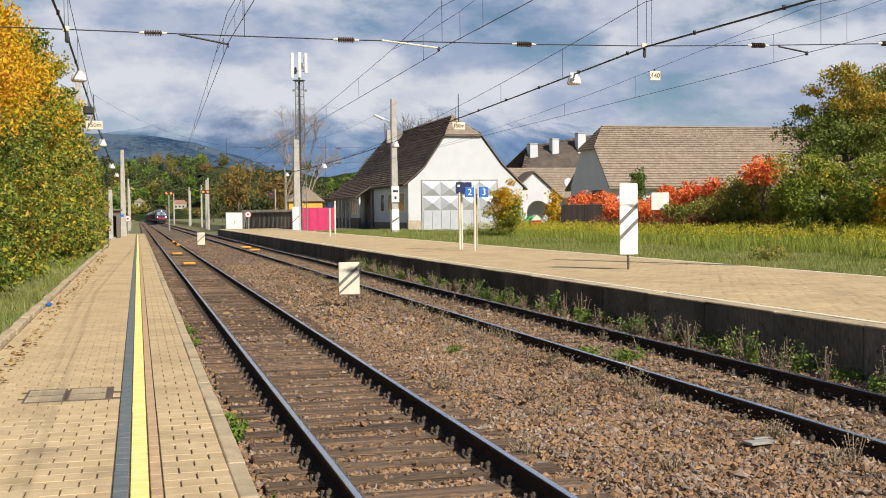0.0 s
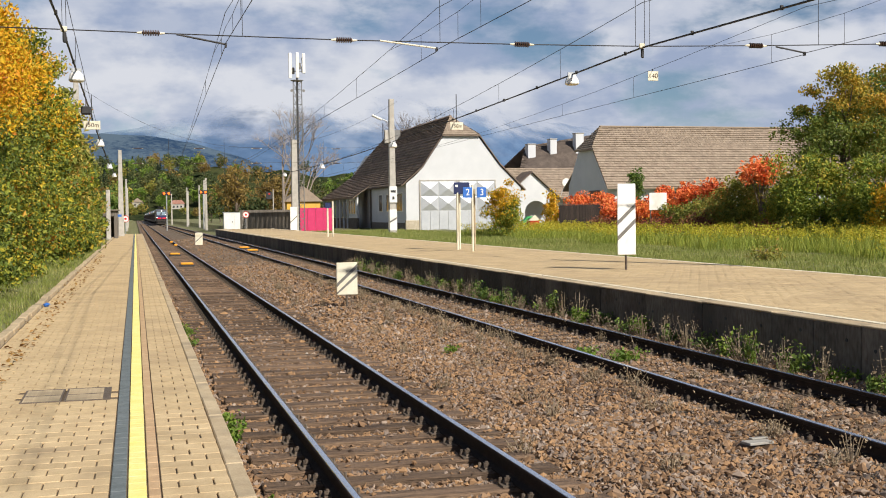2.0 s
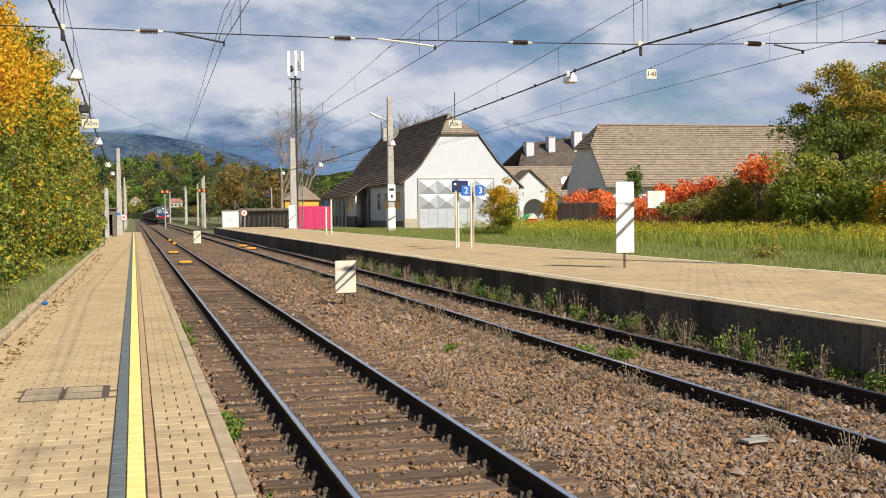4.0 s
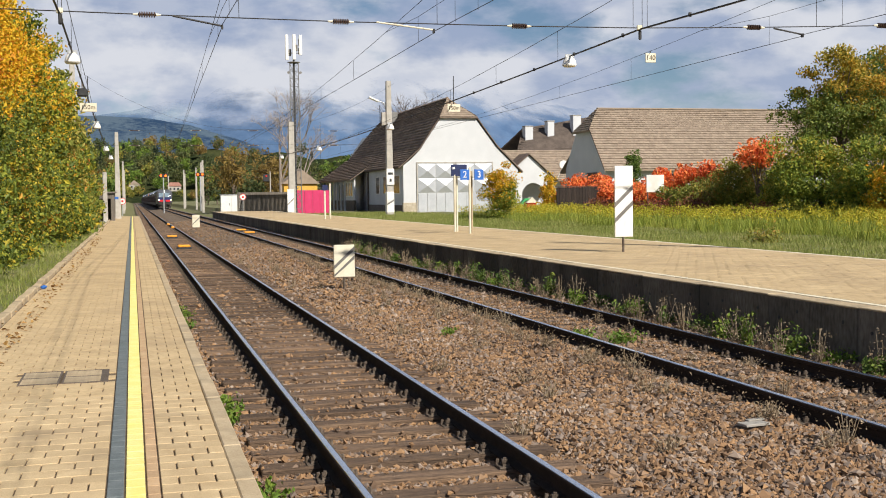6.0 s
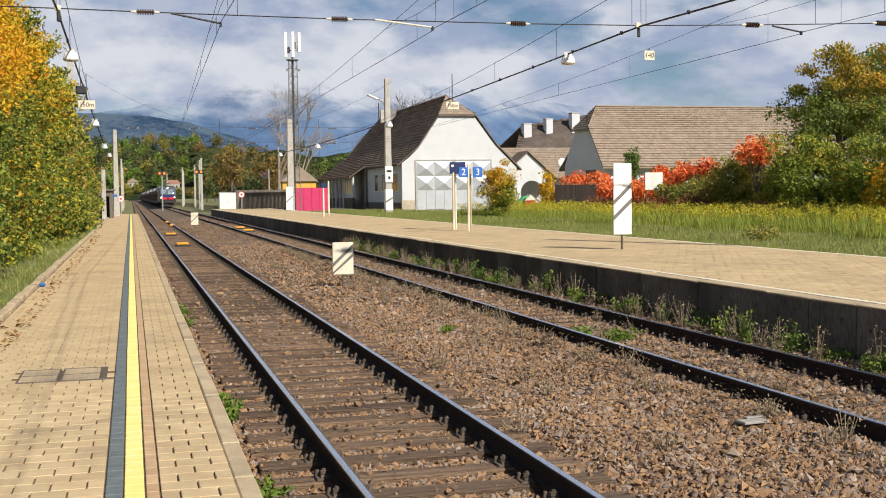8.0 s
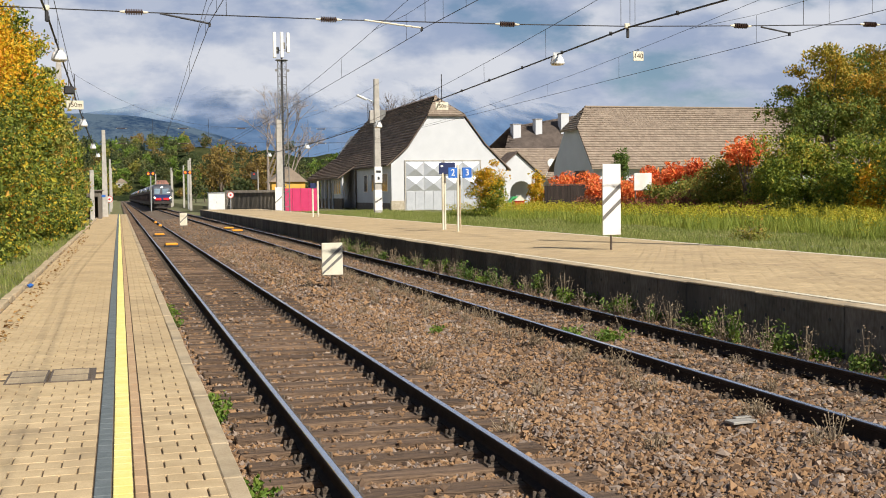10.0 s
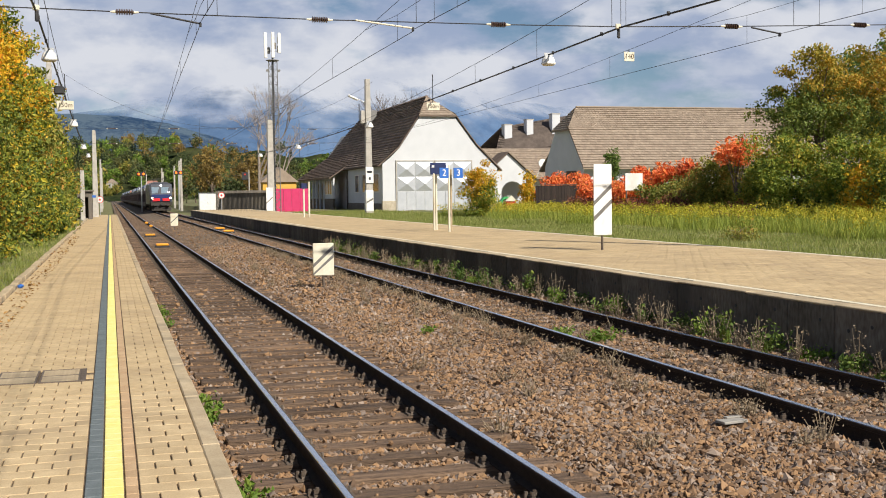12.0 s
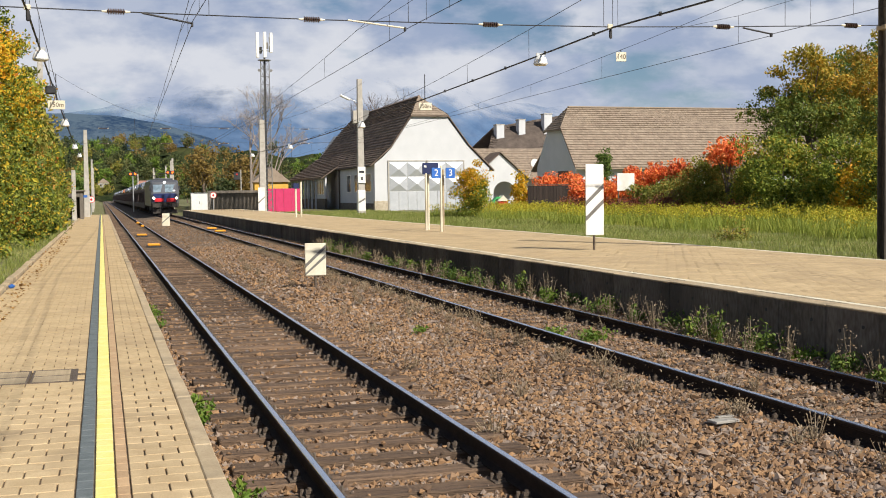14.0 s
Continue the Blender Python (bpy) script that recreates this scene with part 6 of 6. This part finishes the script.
part("horn", boxed(-0.13, 0.13, -0.1, 0.1, -0.10, 0.12, 0.03), M_BLACK, t)
part("bracket", rodded((0, 0, 0.1), (0, 0, 0.36), 0.015), M_IRON, t)


# ---- train ----
M_LOCO_GREY = mat("loco_anthracite", (0.07, 0.072, 0.08), (0.11, 0.112, 0.12), 0.35, 2, 40, 0.05)
M_LOCO_BLUE = mat("loco_blue", (0.018, 0.03, 0.10), (0.03, 0.045, 0.14), 0.35, 2, 40, 0.05)
M_LOCO_RED = mat("loco_red", (0.62, 0.02, 0.03), (0.72, 0.035, 0.04), 0.35, 3, 40, 0.05)
M_LOCO_SIDE = mat("loco_ochre_grey", (0.20, 0.165, 0.10), (0.28, 0.23, 0.15), 0.45, 2, 40, 0.05)
# The pale blue base colour paints the sky's reflection onto the windscreen.
M_WINDSCREEN_SKY = mat("windscreen", (0.30, 0.40, 0.47), (0.38, 0.48, 0.55), 0.1, 2, 10, 0.0, spec=0.8)
M_BOGIE = mat("bogie_grime", (0.03, 0.026, 0.022), (0.07, 0.058, 0.048), 0.85, 5, 50, 0.3)
M_WAGON = mat("wagon_brown_steel", (0.075, 0.05, 0.042), (0.13, 0.09, 0.075), 0.7, 3, 40, 0.2)
M_LAMP_ON = glow("headlight_on", (1.0, 0.86, 0.55), 6)
M_LAMP_TOP = glow("top_light_on", (1.0, 0.97, 0.9), 9)
CAR_PAINTS = [mat("car_silver", (0.45, 0.46, 0.48), (0.52, 0.53, 0.55), 0.25, 3, 30, 0, metal=0.6), mat("car_black", (0.02, 0.02, 0.022), (0.03, 0.03, 0.032), 0.2, 3, 30, 0),
              mat("car_white", (0.72, 0.72, 0.72), (0.78, 0.78, 0.78), 0.25, 3, 30, 0), mat("car_dark_blue", (0.03, 0.05, 0.12), (0.04, 0.07, 0.16), 0.2, 3, 30, 0),
              mat("car_orange", (0.62, 0.17, 0.03), (0.70, 0.22, 0.05), 0.3, 3, 30, 0)]
M_TYRE = mat("tyre", (0.015, 0.015, 0.015), (0.03, 0.03, 0.03), 0.9, 8, 60, 0.1)


def wheel(parent, x, y, r, w=0.13):
    wh = part("wheel", disc(bmesh.new(), (0, 0, 0), r, w, "X", 20), M_BOGIE, parent)
    wh.matrix_basis = pose(x, y, r)
    disc_bm = disc(bmesh.new(), (0, 0, 0), r * 0.55, w + 0.03, "X", 12)
    part("hub", disc_bm, M_IRON, wh)
    return wh


def build_loco():
    """The front stands at y = 0 and looks to -y; the body runs to +y. z = 0 is the rail."""
    t = thing("locomotive", "dark electric locomotive with blue and red front, headlights on", "locomotive")
    L, W = 18.9, 1.49
    # body side outline in y and z, sloped cab fronts
    side = [(0.55, 1.0), (0.12, 1.35), (0.10, 2.3), (0.95, 3.62), (1.6, 3.86), (L - 1.6, 3.86), (L - 0.95, 3.62), (L - 0.10, 2.3), (L - 0.12, 1.35), (L - 0.55, 1.0)]
    bm = bmesh.new()
    rings = []
    for x, inset, dz in ((-W, 0.16, -0.12), (-W + 0.22, 0.0, 0.0), (W - 0.22, 0.0, 0.0), (W, 0.16, -0.12)):
        ring = []
        for y, z in side:
            yy = y + inset if y < L / 2 else y - inset
            ring.append(bm.verts.new((x, yy, z + (dz if z > 3 else 0))))
        rings.append(ring)
    for a, b in zip(rings, rings[1:]):
        for i in range(len(side)):
            bm.faces.new((a[i], b[i], b[(i + 1) % len(side)], a[(i + 1) % len(side)]))
    bm.faces.new(rings[0]); bm.faces.new(rings[-1][::-1])
    bmesh.ops.recalc_face_normals(bm, faces=bm.faces[:])
    body = part("body", bm, M_LOCO_GREY, t, "anthracite body shell")
    part("side_stripe", boxed(-W - 0.012, -W - 0.002, 1.6, L - 1.6, 1.25, 3.3), M_LOCO_SIDE, body, "ochre grey side panel")
    part("nose_panel", boxed(-1.26, 1.26, 0.02, 0.16, 1.42, 2.36, 0.05), M_LOCO_BLUE, body, "dark blue nose")
    for s in (-1, 1):
        part("red_bar", boxed(min(s * 0.16, s * 1.12), max(s * 0.16, s * 1.12), -0.04, 0.06, 1.44, 1.84, 0.03), M_LOCO_RED, body, "red front bar")
        lp = part("headlight", disc(bmesh.new(), (s * 1.20, -0.02, 1.86), 0.17, 0.12, "Y", 16), M_BLACK, body)
        part("lens", disc(bmesh.new(), (s * 1.20, -0.09, 1.86), 0.13, 0.04, "Y", 16), M_LAMP_ON, lp)
        pane = bmesh.new()
        x0, x1 = sorted((s * 0.03, s * 1.24))
        vs = [pane.verts.new(p) for p in ((x0, 0.19, 2.5), (x1, 0.25, 2.5), (x1, 0.78, 3.34), (x0, 0.70, 3.34))]
        pane.faces.new(vs)
        bmesh.ops.solidify(pane, geom=pane.faces[:], thickness=0.03)
        bmesh.ops.recalc_face_normals(pane, faces=pane.faces[:])
        part("windscreen", pane, M_WINDSCREEN_SKY, body, "sloping windscreen half")
        part("mirror", boxed(min(s * 1.49, s * 1.66), max(s * 1.49, s * 1.66), 0.75, 0.85, 2.7, 3.2, 0.02), M_BLACK, body)
        bf = part("buffer", disc(bmesh.new(), (s * 0.875, -0.33, 1.06), 0.25, 0.06, "Y", 16), M_BOGIE, t)
        part("buffer_stem", rodded((s * 0.875, -0.3, 1.06), (s * 0.875, 0.55, 1.06), 0.11), M_BOGIE, bf)
        part("cab_door", boxed(min(s * W, s * (W + 0.02)), max(s * W, s * (W + 0.02)), 1.75, 2.45, 1.15, 3.2), M_LOCO_GREY, body)
    part("top_light", disc(bmesh.new(), (0, 0.86, 3.58), 0.12, 0.12, "Y", 14), M_LAMP_TOP, body)
    part("right_marker", disc(bmesh.new(), (1.0, 0.36, 2.56), 0.15, 0.1, "Y", 14), M_LAMP_TOP, body, "bright upper right light")
    part("buffer_beam", boxed(-1.35, 1.35, 0.15, 0.6, 0.82, 1.34, 0.03), M_BOGIE, t)
    part("snow_plough", boxed(-1.3, 1.3, 0.2, 0.42, 0.16, 0.62, 0.03), M_BOGIE, t)
    hose = bmesh.new()
    for x in (-0.55, -0.35, 0.35, 0.55):
        rod(hose, (x, 0.16, 1.0), (x, 0.0, 0.55), 0.035)
    box(hose, -0.12, 0.12, -0.25, 0.2, 0.86, 1.1, 0.02)
    part("coupling_hoses", hose, M_BLACK, t)
    part("roof_hood", boxed(-1.0, 1.0, 2.2, L - 2.2, 3.86, 4.05, 0.05), M_LOCO_GREY, body)
    for y in (3.2, L - 4.6):
        pg = bmesh.new()
        for s in (-0.55, 0.55):
            rod(pg, (s, y, 4.05), (s * 0.7, y + 1.4, 4.35), 0.03)
            rod(pg, (s * 0.7, y + 1.4, 4.35), (s * 0.8, y, 4.6), 0.025)
        rod(pg, (-0.75, y, 4.6), (0.75, y, 4.6), 0.03)
        part("pantograph", pg, M_WIRE, body)
    for y in (2.9, L - 5.5):
        part("bogie", boxed(-1.1, 1.1, y - 0.6, y + 3.2, 0.45, 0.95, 0.05), M_BOGIE, t)
        for dy in (0.0, 2.6):
            for s in (-0.75, 0.75):
                wheel(t, s, y + dy, 0.6)
    part("underframe_box", boxed(-1.2, 1.2, 7.2, 11.6, 0.4, 1.0, 0.05), M_BOGIE, t)
    return t


def car_body(bm, x, y, z, h=1.5):
    """A saloon car, 4.4 m long, along y."""
    prof = [(0.0, 0.35), (0.05, 0.75), (1.05, 0.92), (1.75, h - 0.05), (3.1, h), (3.95, 1.0), (4.35, 0.9), (4.4, 0.35)]
    ring = []
    for xx, k in ((-0.86, 0.0), (-0.6, 1.0), (0.6, 1.0), (0.86, 0.0)):
        ring.append([bm.verts.new((x + xx * (1.0 if q < 0.95 or k else 0.9), y + p, z + (q if q < 0.95 else q - (0.0 if k else 0.2)))) for p, q in prof])
    for a, b in zip(ring, ring[1:]):
        for i in range(len(prof)):
            bm.faces.new((a[i], b[i], b[(i + 1) % len(prof)], a[(i + 1) % len(prof)]))
    bm.faces.new(ring[0]); bm.faces.new(ring[-1][::-1])
    bmesh.ops.recalc_face_normals(bm, faces=bm.faces[:])
    return bm


def build_wagon(paints=(0, 1, 2, 3), label="brown double-deck car transporter wagon loaded with cars"):
    """Double-deck car carrier, 26 m."""
    t = thing("car_carrier_wagon", label, "wagon", group="car transporter wagons")
    L = 26.0
    part("lower_deck", boxed(-1.45, 1.45, 0.5, L - 0.5, 0.72, 1.0, 0.03), M_WAGON, t)
    part("upper_deck", boxed(-1.45, 1.45, 0.3, L - 0.3, 2.62, 2.74, 0.02), M_WAGON, t)
    for s in (-1, 1):
        part("side_rail", boxed(min(s * 1.38, s * 1.47), max(s * 1.38, s * 1.47), 0.3, L - 0.3, 2.76, 3.05, 0.01), M_WAGON, t)
        part("sole_bar", boxed(min(s * 1.46, s * 1.5), max(s * 1.46, s * 1.5), 0.5, L - 0.5, 0.6, 1.25, 0.01), M_WAGON, t)
        for y in np.linspace(0.8, L - 0.8, 9):
            part("post", boxed(min(s * 1.36, s * 1.46), max(s * 1.36, s * 1.46), y - 0.09, y + 0.09, 1.0, 2.62, 0.01), M_WAGON, t)
        for y in np.linspace(1.2, L - 4, 5):
            part("brace", rodded((s * 1.41, y, 1.0), (s * 1.41, y + 2.6, 2.62), 0.045, 0.045, 6), M_WAGON, t)
    for i in range(5):
        for z in (1.0, 2.74):
            paint = CAR_PAINTS[paints[(i * 3 + int(z) * 2) % 4]]
            c = part("car", car_body(bmesh.new(), 0, 1.2 + i * 4.85, z), paint, t, "new car on the deck")
            part("car_windows", boxed(-0.72, 0.72, 1.2 + i * 4.85 + 1.55, 1.2 + i * 4.85 + 3.5, z + 1.0, z + 1.32, 0.1), M_GLASS, c)
            for s in (-0.78, 0.78):
                for dy in (0.85, 3.5):
                    part("car_wheel", disc(bmesh.new(), (s, 1.2 + i * 4.85 + dy, z + 0.31), 0.31, 0.2, "X", 14), M_TYRE, c)
    for y in (2.2, L - 4.0):
        part("bogie", boxed(-1.05, 1.05, y - 0.3, y + 2.1, 0.35, 0.75, 0.05), M_BOGIE, t)
        for dy in (0.0, 1.8):
            for s in (-0.75, 0.75):
                wheel(t, s, y + dy, 0.42)
    return t


LOCO = build_loco()
LOCO_WHEELS = [o for o in LOCO.children if o.name.startswith("wheel")]
WAGONS = [build_wagon()]
WAGONS.append(build_wagon((0, 1, 3, 1), "car transporter wagon loaded with silver, black and blue cars"))
for i in range(13):
    WAGONS.append(copy_thing(WAGONS[i % 2], pose(0, 0, 0)))
WAGONS.insert(6, build_wagon((4, 4, 1, 4), "car transporter wagon loaded with orange and black cars"))
FRONT = [(0.0, 338.0), (3.0, 294.0), (6.5, 243.0), (8.0, 220.0), (10.5, 183.0), (12.0, 160.0), (13.0, 144.5), (14.0, 129.0)]


def motions():
    """The train rolls towards the camera on the second track; the locomotive's wheels turn with it."""
    ts, ys = [t for t, _ in FRONT], [y for _, y in FRONT]
    steps = [k / FPS for k in range(int(14 * FPS) + 1)]
    turns = [math.degrees((ys[0] - float(np.interp(t, ts, ys))) / 0.6) for t in steps]
    for w in LOCO_WHEELS:
        x, y, z = w.location
        walk(w, [(t, pose(x, y, z, a)) for t, a in zip(steps, turns)])
    walk(LOCO, [(t, pose(TRACK_2, y, RAIL_2 + 0.002)) for t, y in FRONT])
    for i, w in enumerate(WAGONS):
        walk(w, [(t, pose(TRACK_2, y + 19.6 + 26.6 * i, RAIL_2 + 0.002)) for t, y in FRONT])


# ---- small things on and beside the tracks ----
def orange_box(at, w):
    t = thing("track_magnet", "orange plastic cover lying between the rails", "track equipment", at, group="orange covers")
    part("cover", boxed(-w / 2, w / 2, -0.35, 0.35, 0, 0.10, 0.03), M_ORANGE, t)
    part("base", boxed(-w / 2 - 0.05, w / 2 + 0.05, -0.4, 0.4, -0.08, 0.0, 0.01), M_BLACK, t)


for at, w in (((-0.05, 53.8, -0.10), 0.55), ((-0.1, 68.6, -0.10), 0.55), ((4.3, 68.0, 0.05), 0.6), ((4.35, 74.0, 0.05), 0.6)):
    orange_box(at, w)
for y in (87.0, 98.0):
    t = thing("balise_cover", "small yellow marker on the rail foot", "track equipment", (0.55, y, -0.06))
    part("cover", boxed(-0.12, 0.12, -0.15, 0.15, 0, 0.16, 0.04), M_ORANGE, t)

t = thing("drain_grate", "rusty steel drain grate set in the paving", "drain", (0, 0, PLAT_1))
for x0, x1 in ((-3.36, -2.99), (-2.97, -2.60)):
    fr = bmesh.new()
    for a, b, c, d in ((x0, x1, 11.18, 11.205), (x0, x1, 11.955, 11.98), (x0, x0 + 0.02, 11.205, 11.955), (x1 - 0.02, x1, 11.205, 11.955), (x0 + 0.02, x1 - 0.02, 11.57, 11.59)):
        box(fr, a, b, c, d, -0.02, 0.009, 0.002)
    f = part("frame", fr, M_IRON, t)
    for i in range(16):
        x = x0 + 0.03 + i * (x1 - x0 - 0.06) / 15
        part("bar", boxed(x - 0.0112, x + 0.0112, 11.205, 11.955, -0.03, 0.006), M_KERB, f)
part("end_frame", boxed(-2.60, -2.55, 11.18, 11.98, -0.02, 0.008, 0.003), M_IRON, t)

t = thing("timber_scrap", "weathered grey board lying on the ballast", "debris", (3.06, 9.18, -0.030), 8)
part("board", boxed(-0.13, 0.13, -0.07, 0.07, 0.02, 0.045, 0.004), M_WOOD_PALE, t)
part("splinter", boxed(-0.02, 0.16, 0.045, 0.10, 0.045, 0.06, 0.004), M_WOOD_PALE, t)
t = thing("litter", "crumpled blue plastic litter by the kerb", "litter", (-3.98, 23.4, PLAT_1 + 0.002))
bm = bmesh.new()
bmesh.ops.create_icosphere(bm, subdivisions=2, radius=0.09)
for v in bm.verts:
    v.co *= 0.7 + 0.5 * noise.noise(v.co * 25)
    v.co.z = max(0.0, v.co.z * 0.6 + 0.04)
part("bag", bm, M_BLUE, t)


def scatter_weeds():
    r = RNG
    # leafy green clumps along the wall of the high platform and beside the rails
    def plant(name, label, x, y, rad, h, n, size, m):
        z = float(bed_height(x, y))
        t = thing(name, label, "weed", (x, y, z), group="trackside weeds")
        c = 12
        pts = []
        st = bmesh.new()
        for _ in range(c):
            tx, ty, tz = r.normal(0, rad * 0.5), r.normal(0, rad * 0.5), h * r.uniform(0.35, 1.0)
            rod(st, (tx * 0.2, ty * 0.2, -0.03), (tx, ty, tz), 0.006, 0.003, 4)
            u = r.random((n // c, 1)) ** 0.6
            pts.append(np.array([[tx, ty, tz]]) * u + r.normal(0, 1, (n // c, 3)) * np.array((rad * 0.28, rad * 0.28, h * 0.1)))
        tagged(part("stalk", st, M_LEAF_BRIGHT if m != M_WEED else M_WEED, t), kind="stuff")
        p = np.concatenate(pts)
        p[:, 2] = np.maximum(p[:, 2], 0.01)
        leaf_cloud("leaves", p, size, m, t, 0.3)
    for x, y, rad, h, n in ((-1.42, 11.7, 0.22, 0.32, 320), (-1.42, 22.6, 0.2, 0.3, 260), (-1.45, 20.6, 0.16, 0.22, 160), (-1.40, 8.6, 0.16, 0.2, 120), (4.05, 15.7, 0.2, 0.18, 200), (4.35, 15.0, 0.26, 0.22, 320), (2.5, 17.5, 0.15, 0.14, 100)):
        plant("green_weed", "leafy green weed growing beside the track", x, y, rad, h, n, 0.055, M_LEAF_BRIGHT)
    for i in range(40):
        y = 9.5 + i * 0.88 + r.uniform(-0.3, 0.3)
        plant("green_weed", "leafy green weed at the foot of the platform wall", 5.92 - abs(r.normal(0, 0.12)), y, r.uniform(0.14, 0.3), r.uniform(0.15, 0.5), 200, 0.06, M_LEAF_GREEN if i % 3 else M_LEAF_BRIGHT)
    for i in range(60):
        y = 9.0 + i * 0.6 + r.uniform(-0.3, 0.3)
        plant("dry_weed", "dry brown stalks at the foot of the platform wall", 5.85 - abs(r.normal(0, 0.2)), y, r.uniform(0.12, 0.25), r.uniform(0.25, 0.6), 120, 0.03, M_WEED)
    for i in range(84):
        y = 7.5 + i * 0.44 + r.uniform(-0.4, 0.4)
        x = (3.25 + r.normal(0, 0.12)) if i % 3 else (2.0 + r.uniform(-0.8, 1.4))
        plant("dry_weed", "dry brown weed among the ballast", x, y, r.uniform(0.12, 0.22), r.uniform(0.15, 0.32), 130, 0.025, M_WEED)
    for i in range(30):
        y = 8.5 + i * 1.0 + r.uniform(-0.4, 0.4)
        plant("dry_weed", "dry brown weed among the sleepers", TRACK_2 + r.uniform(-0.9, 1.4), y, r.uniform(0.1, 0.2), r.uniform(0.12, 0.3), 110, 0.022, M_WEED)
    k = 9000
    x, y = TRACK_2 + r.uniform(-1.3, 1.5, k), 9 + 50 * r.random(k) ** 1.4
    pts = np.stack([x, y, bed_height(x, y) + 0.05 + 0.09 * r.random(k)], -1)
    tagged(leaf_cloud("low_weeds", pts, 0.03, M_WEED, None, 0.2, 0.4), "low dry weeds between the sleepers", "weeds", kind="stuff")
    # fallen leaves along the kerb
    k = 420
    x, y = -3.62 - np.abs(r.normal(0, 0.22, k)), 9 + 45 * r.random(k) ** 1.3
    x = np.maximum(x, -4.05)
    pts = np.stack([x, y, np.full(k, PLAT_1 + 0.02)], -1)
    tagged(leaf_cloud("fallen_leaves", pts, 0.07, M_FALLEN, None, 0, 0.7, np.array((0, 0, 2.5))), "brown fallen leaves along the kerb", "leaves", kind="stuff")


scatter_weeds()


# ---- paving blocks, last ----
def pave_platform_1():
    """Half-bond blocks, 20 cm long; one column each of red, yellow and dark blocks makes the lines."""
    row = 0.2
    right = [-1.726 - 0.11 * i for i in range(5)]
    left = [-2.48 - 0.104 * i for i in range(16)]
    spans = []          # for even and odd rows: (x0, x1, kind)
    for odd in (0, 1):
        s = []
        for joints in (right, left):
            i = 0
            if odd:
                s.append((joints[1], joints[0], "sand")); i = 1
            while i < len(joints) - 1:
                j = min(i + 2, len(joints) - 1)
                s.append((joints[j], joints[i], "sand")); i = j
        s += [(-2.249, -2.166, "red"), (-2.373, -2.249, "yellow"), (-2.48, -2.373, "grey")]
        spans.append(s)
    mats = {"sand": M_PAVER, "red": M_PAVER_RED, "yellow": M_YELLOW, "grey": M_GREYSTRIP}
    names = {"sand": "paving_block", "red": "red_paving_block", "yellow": "yellow_paving_block", "grey": "dark_paving_block"}
    shared = {}
    rest = {k: ([], []) for k in mats}
    r = random.Random(2)
    for j in range(-20, 620):
        y = j * row
        for x0, x1, kind in spans[j % 2]:
            if x0 < -3.3 and kind == "sand" and x1 > -2.56 and 11.1 < y < 12.0:
                continue
            if -3.4 < (x0 + x1) / 2 < -2.54 and 11.1 < y + 0.1 < 12.05:
                continue
            w = round(x1 - x0, 3)
            g, gy = 0.0055, 0.0038
            if 6.2 <= y < 10.4:
                key = (w, kind)
                if key not in shared:
                    shared[key] = part(names[kind], boxed(-w / 2 + g, w / 2 - g, gy, row - gy, -0.05, 0.0, 0.004), mats[kind], P1)
                    o = shared[key]
                else:
                    o = shared[key].copy()
                    scene.collection.objects.link(o)
                    o.parent = P1
                o.matrix_basis = pose((x0 + x1) / 2, y, PLAT_1 + r.uniform(-0.0015, 0.0015), r.uniform(-0.25, 0.25), r.uniform(-0.3, 0.3), 0)
            else:
                V, F = rest[kind]
                i = len(V)
                a, b, c, d = x0 + g, x1 - g, y + gy, y + row - gy
                z = PLAT_1 + r.uniform(-0.002, 0.002)
                V += [(a, c, z), (b, c, z), (b, d, z), (a, d, z), (a, c, z - 0.03), (b, c, z - 0.03), (b, d, z - 0.03), (a, d, z - 0.03)]
                F += [(i, i + 1, i + 2, i + 3), (i + 4, i + 5, i + 1, i), (i + 5, i + 6, i + 2, i + 1), (i + 7, i + 4, i, i + 3)]
    for k, (V, F) in rest.items():
        m = {"sand": M_PAVER_FAR}.get(k, mats[k])
        tagged(mesh_of("distant_" + names[k] + "s", V, F, m, P1), kind="stuff")
    # raised kerb at the back
    kb = part("back_kerb", boxed(-0.07, 0.07, 0.006, 0.994, -0.35, 0.0, 0.015), M_KERB, P1)
    for i in range(-8, 124):
        o = kb if i == -8 else kb.copy()
        if i > -8:
            scene.collection.objects.link(o)
            o.parent = P1
        o.matrix_basis = pose(-4.13 + 0.01 * math.sin(i * 2.2), i, PLAT_1 + 0.08 + 0.008 * math.sin(i * 1.3), 0, 0, 0.4 * math.sin(i * 2.9))


def pave_platform_2():
    p = bpy.data.objects["platform_2"]
    e = TRACK_2 + 1.70
    r = random.Random(3)
    V, F = [], []
    for j in range(55, 420):
        y = j * 0.2
        x = e + 0.42 - (0.104 if j % 2 else 0)
        while x < 12.17:
            a, b = max(x + 0.004, e + 0.424), min(x + 0.204, 12.178)
            if b > a + 0.02:
                z = PLAT_2 + 0.006 + r.uniform(-0.0015, 0.0015)
                i = len(V)
                V += [(a, y + 0.003, z), (b, y + 0.003, z), (b, y + 0.197, z), (a, y + 0.197, z), (a, y + 0.003, z - 0.02), (b, y + 0.003, z - 0.02)]
                F += [(i, i + 1, i + 2, i + 3), (i + 4, i + 5, i + 1, i)]
            x += 0.208
    tagged(mesh_of("paving_blocks", V, F, M_PAVER_FAR, p), kind="stuff")


pave_platform_1()
pave_platform_2()


motions()
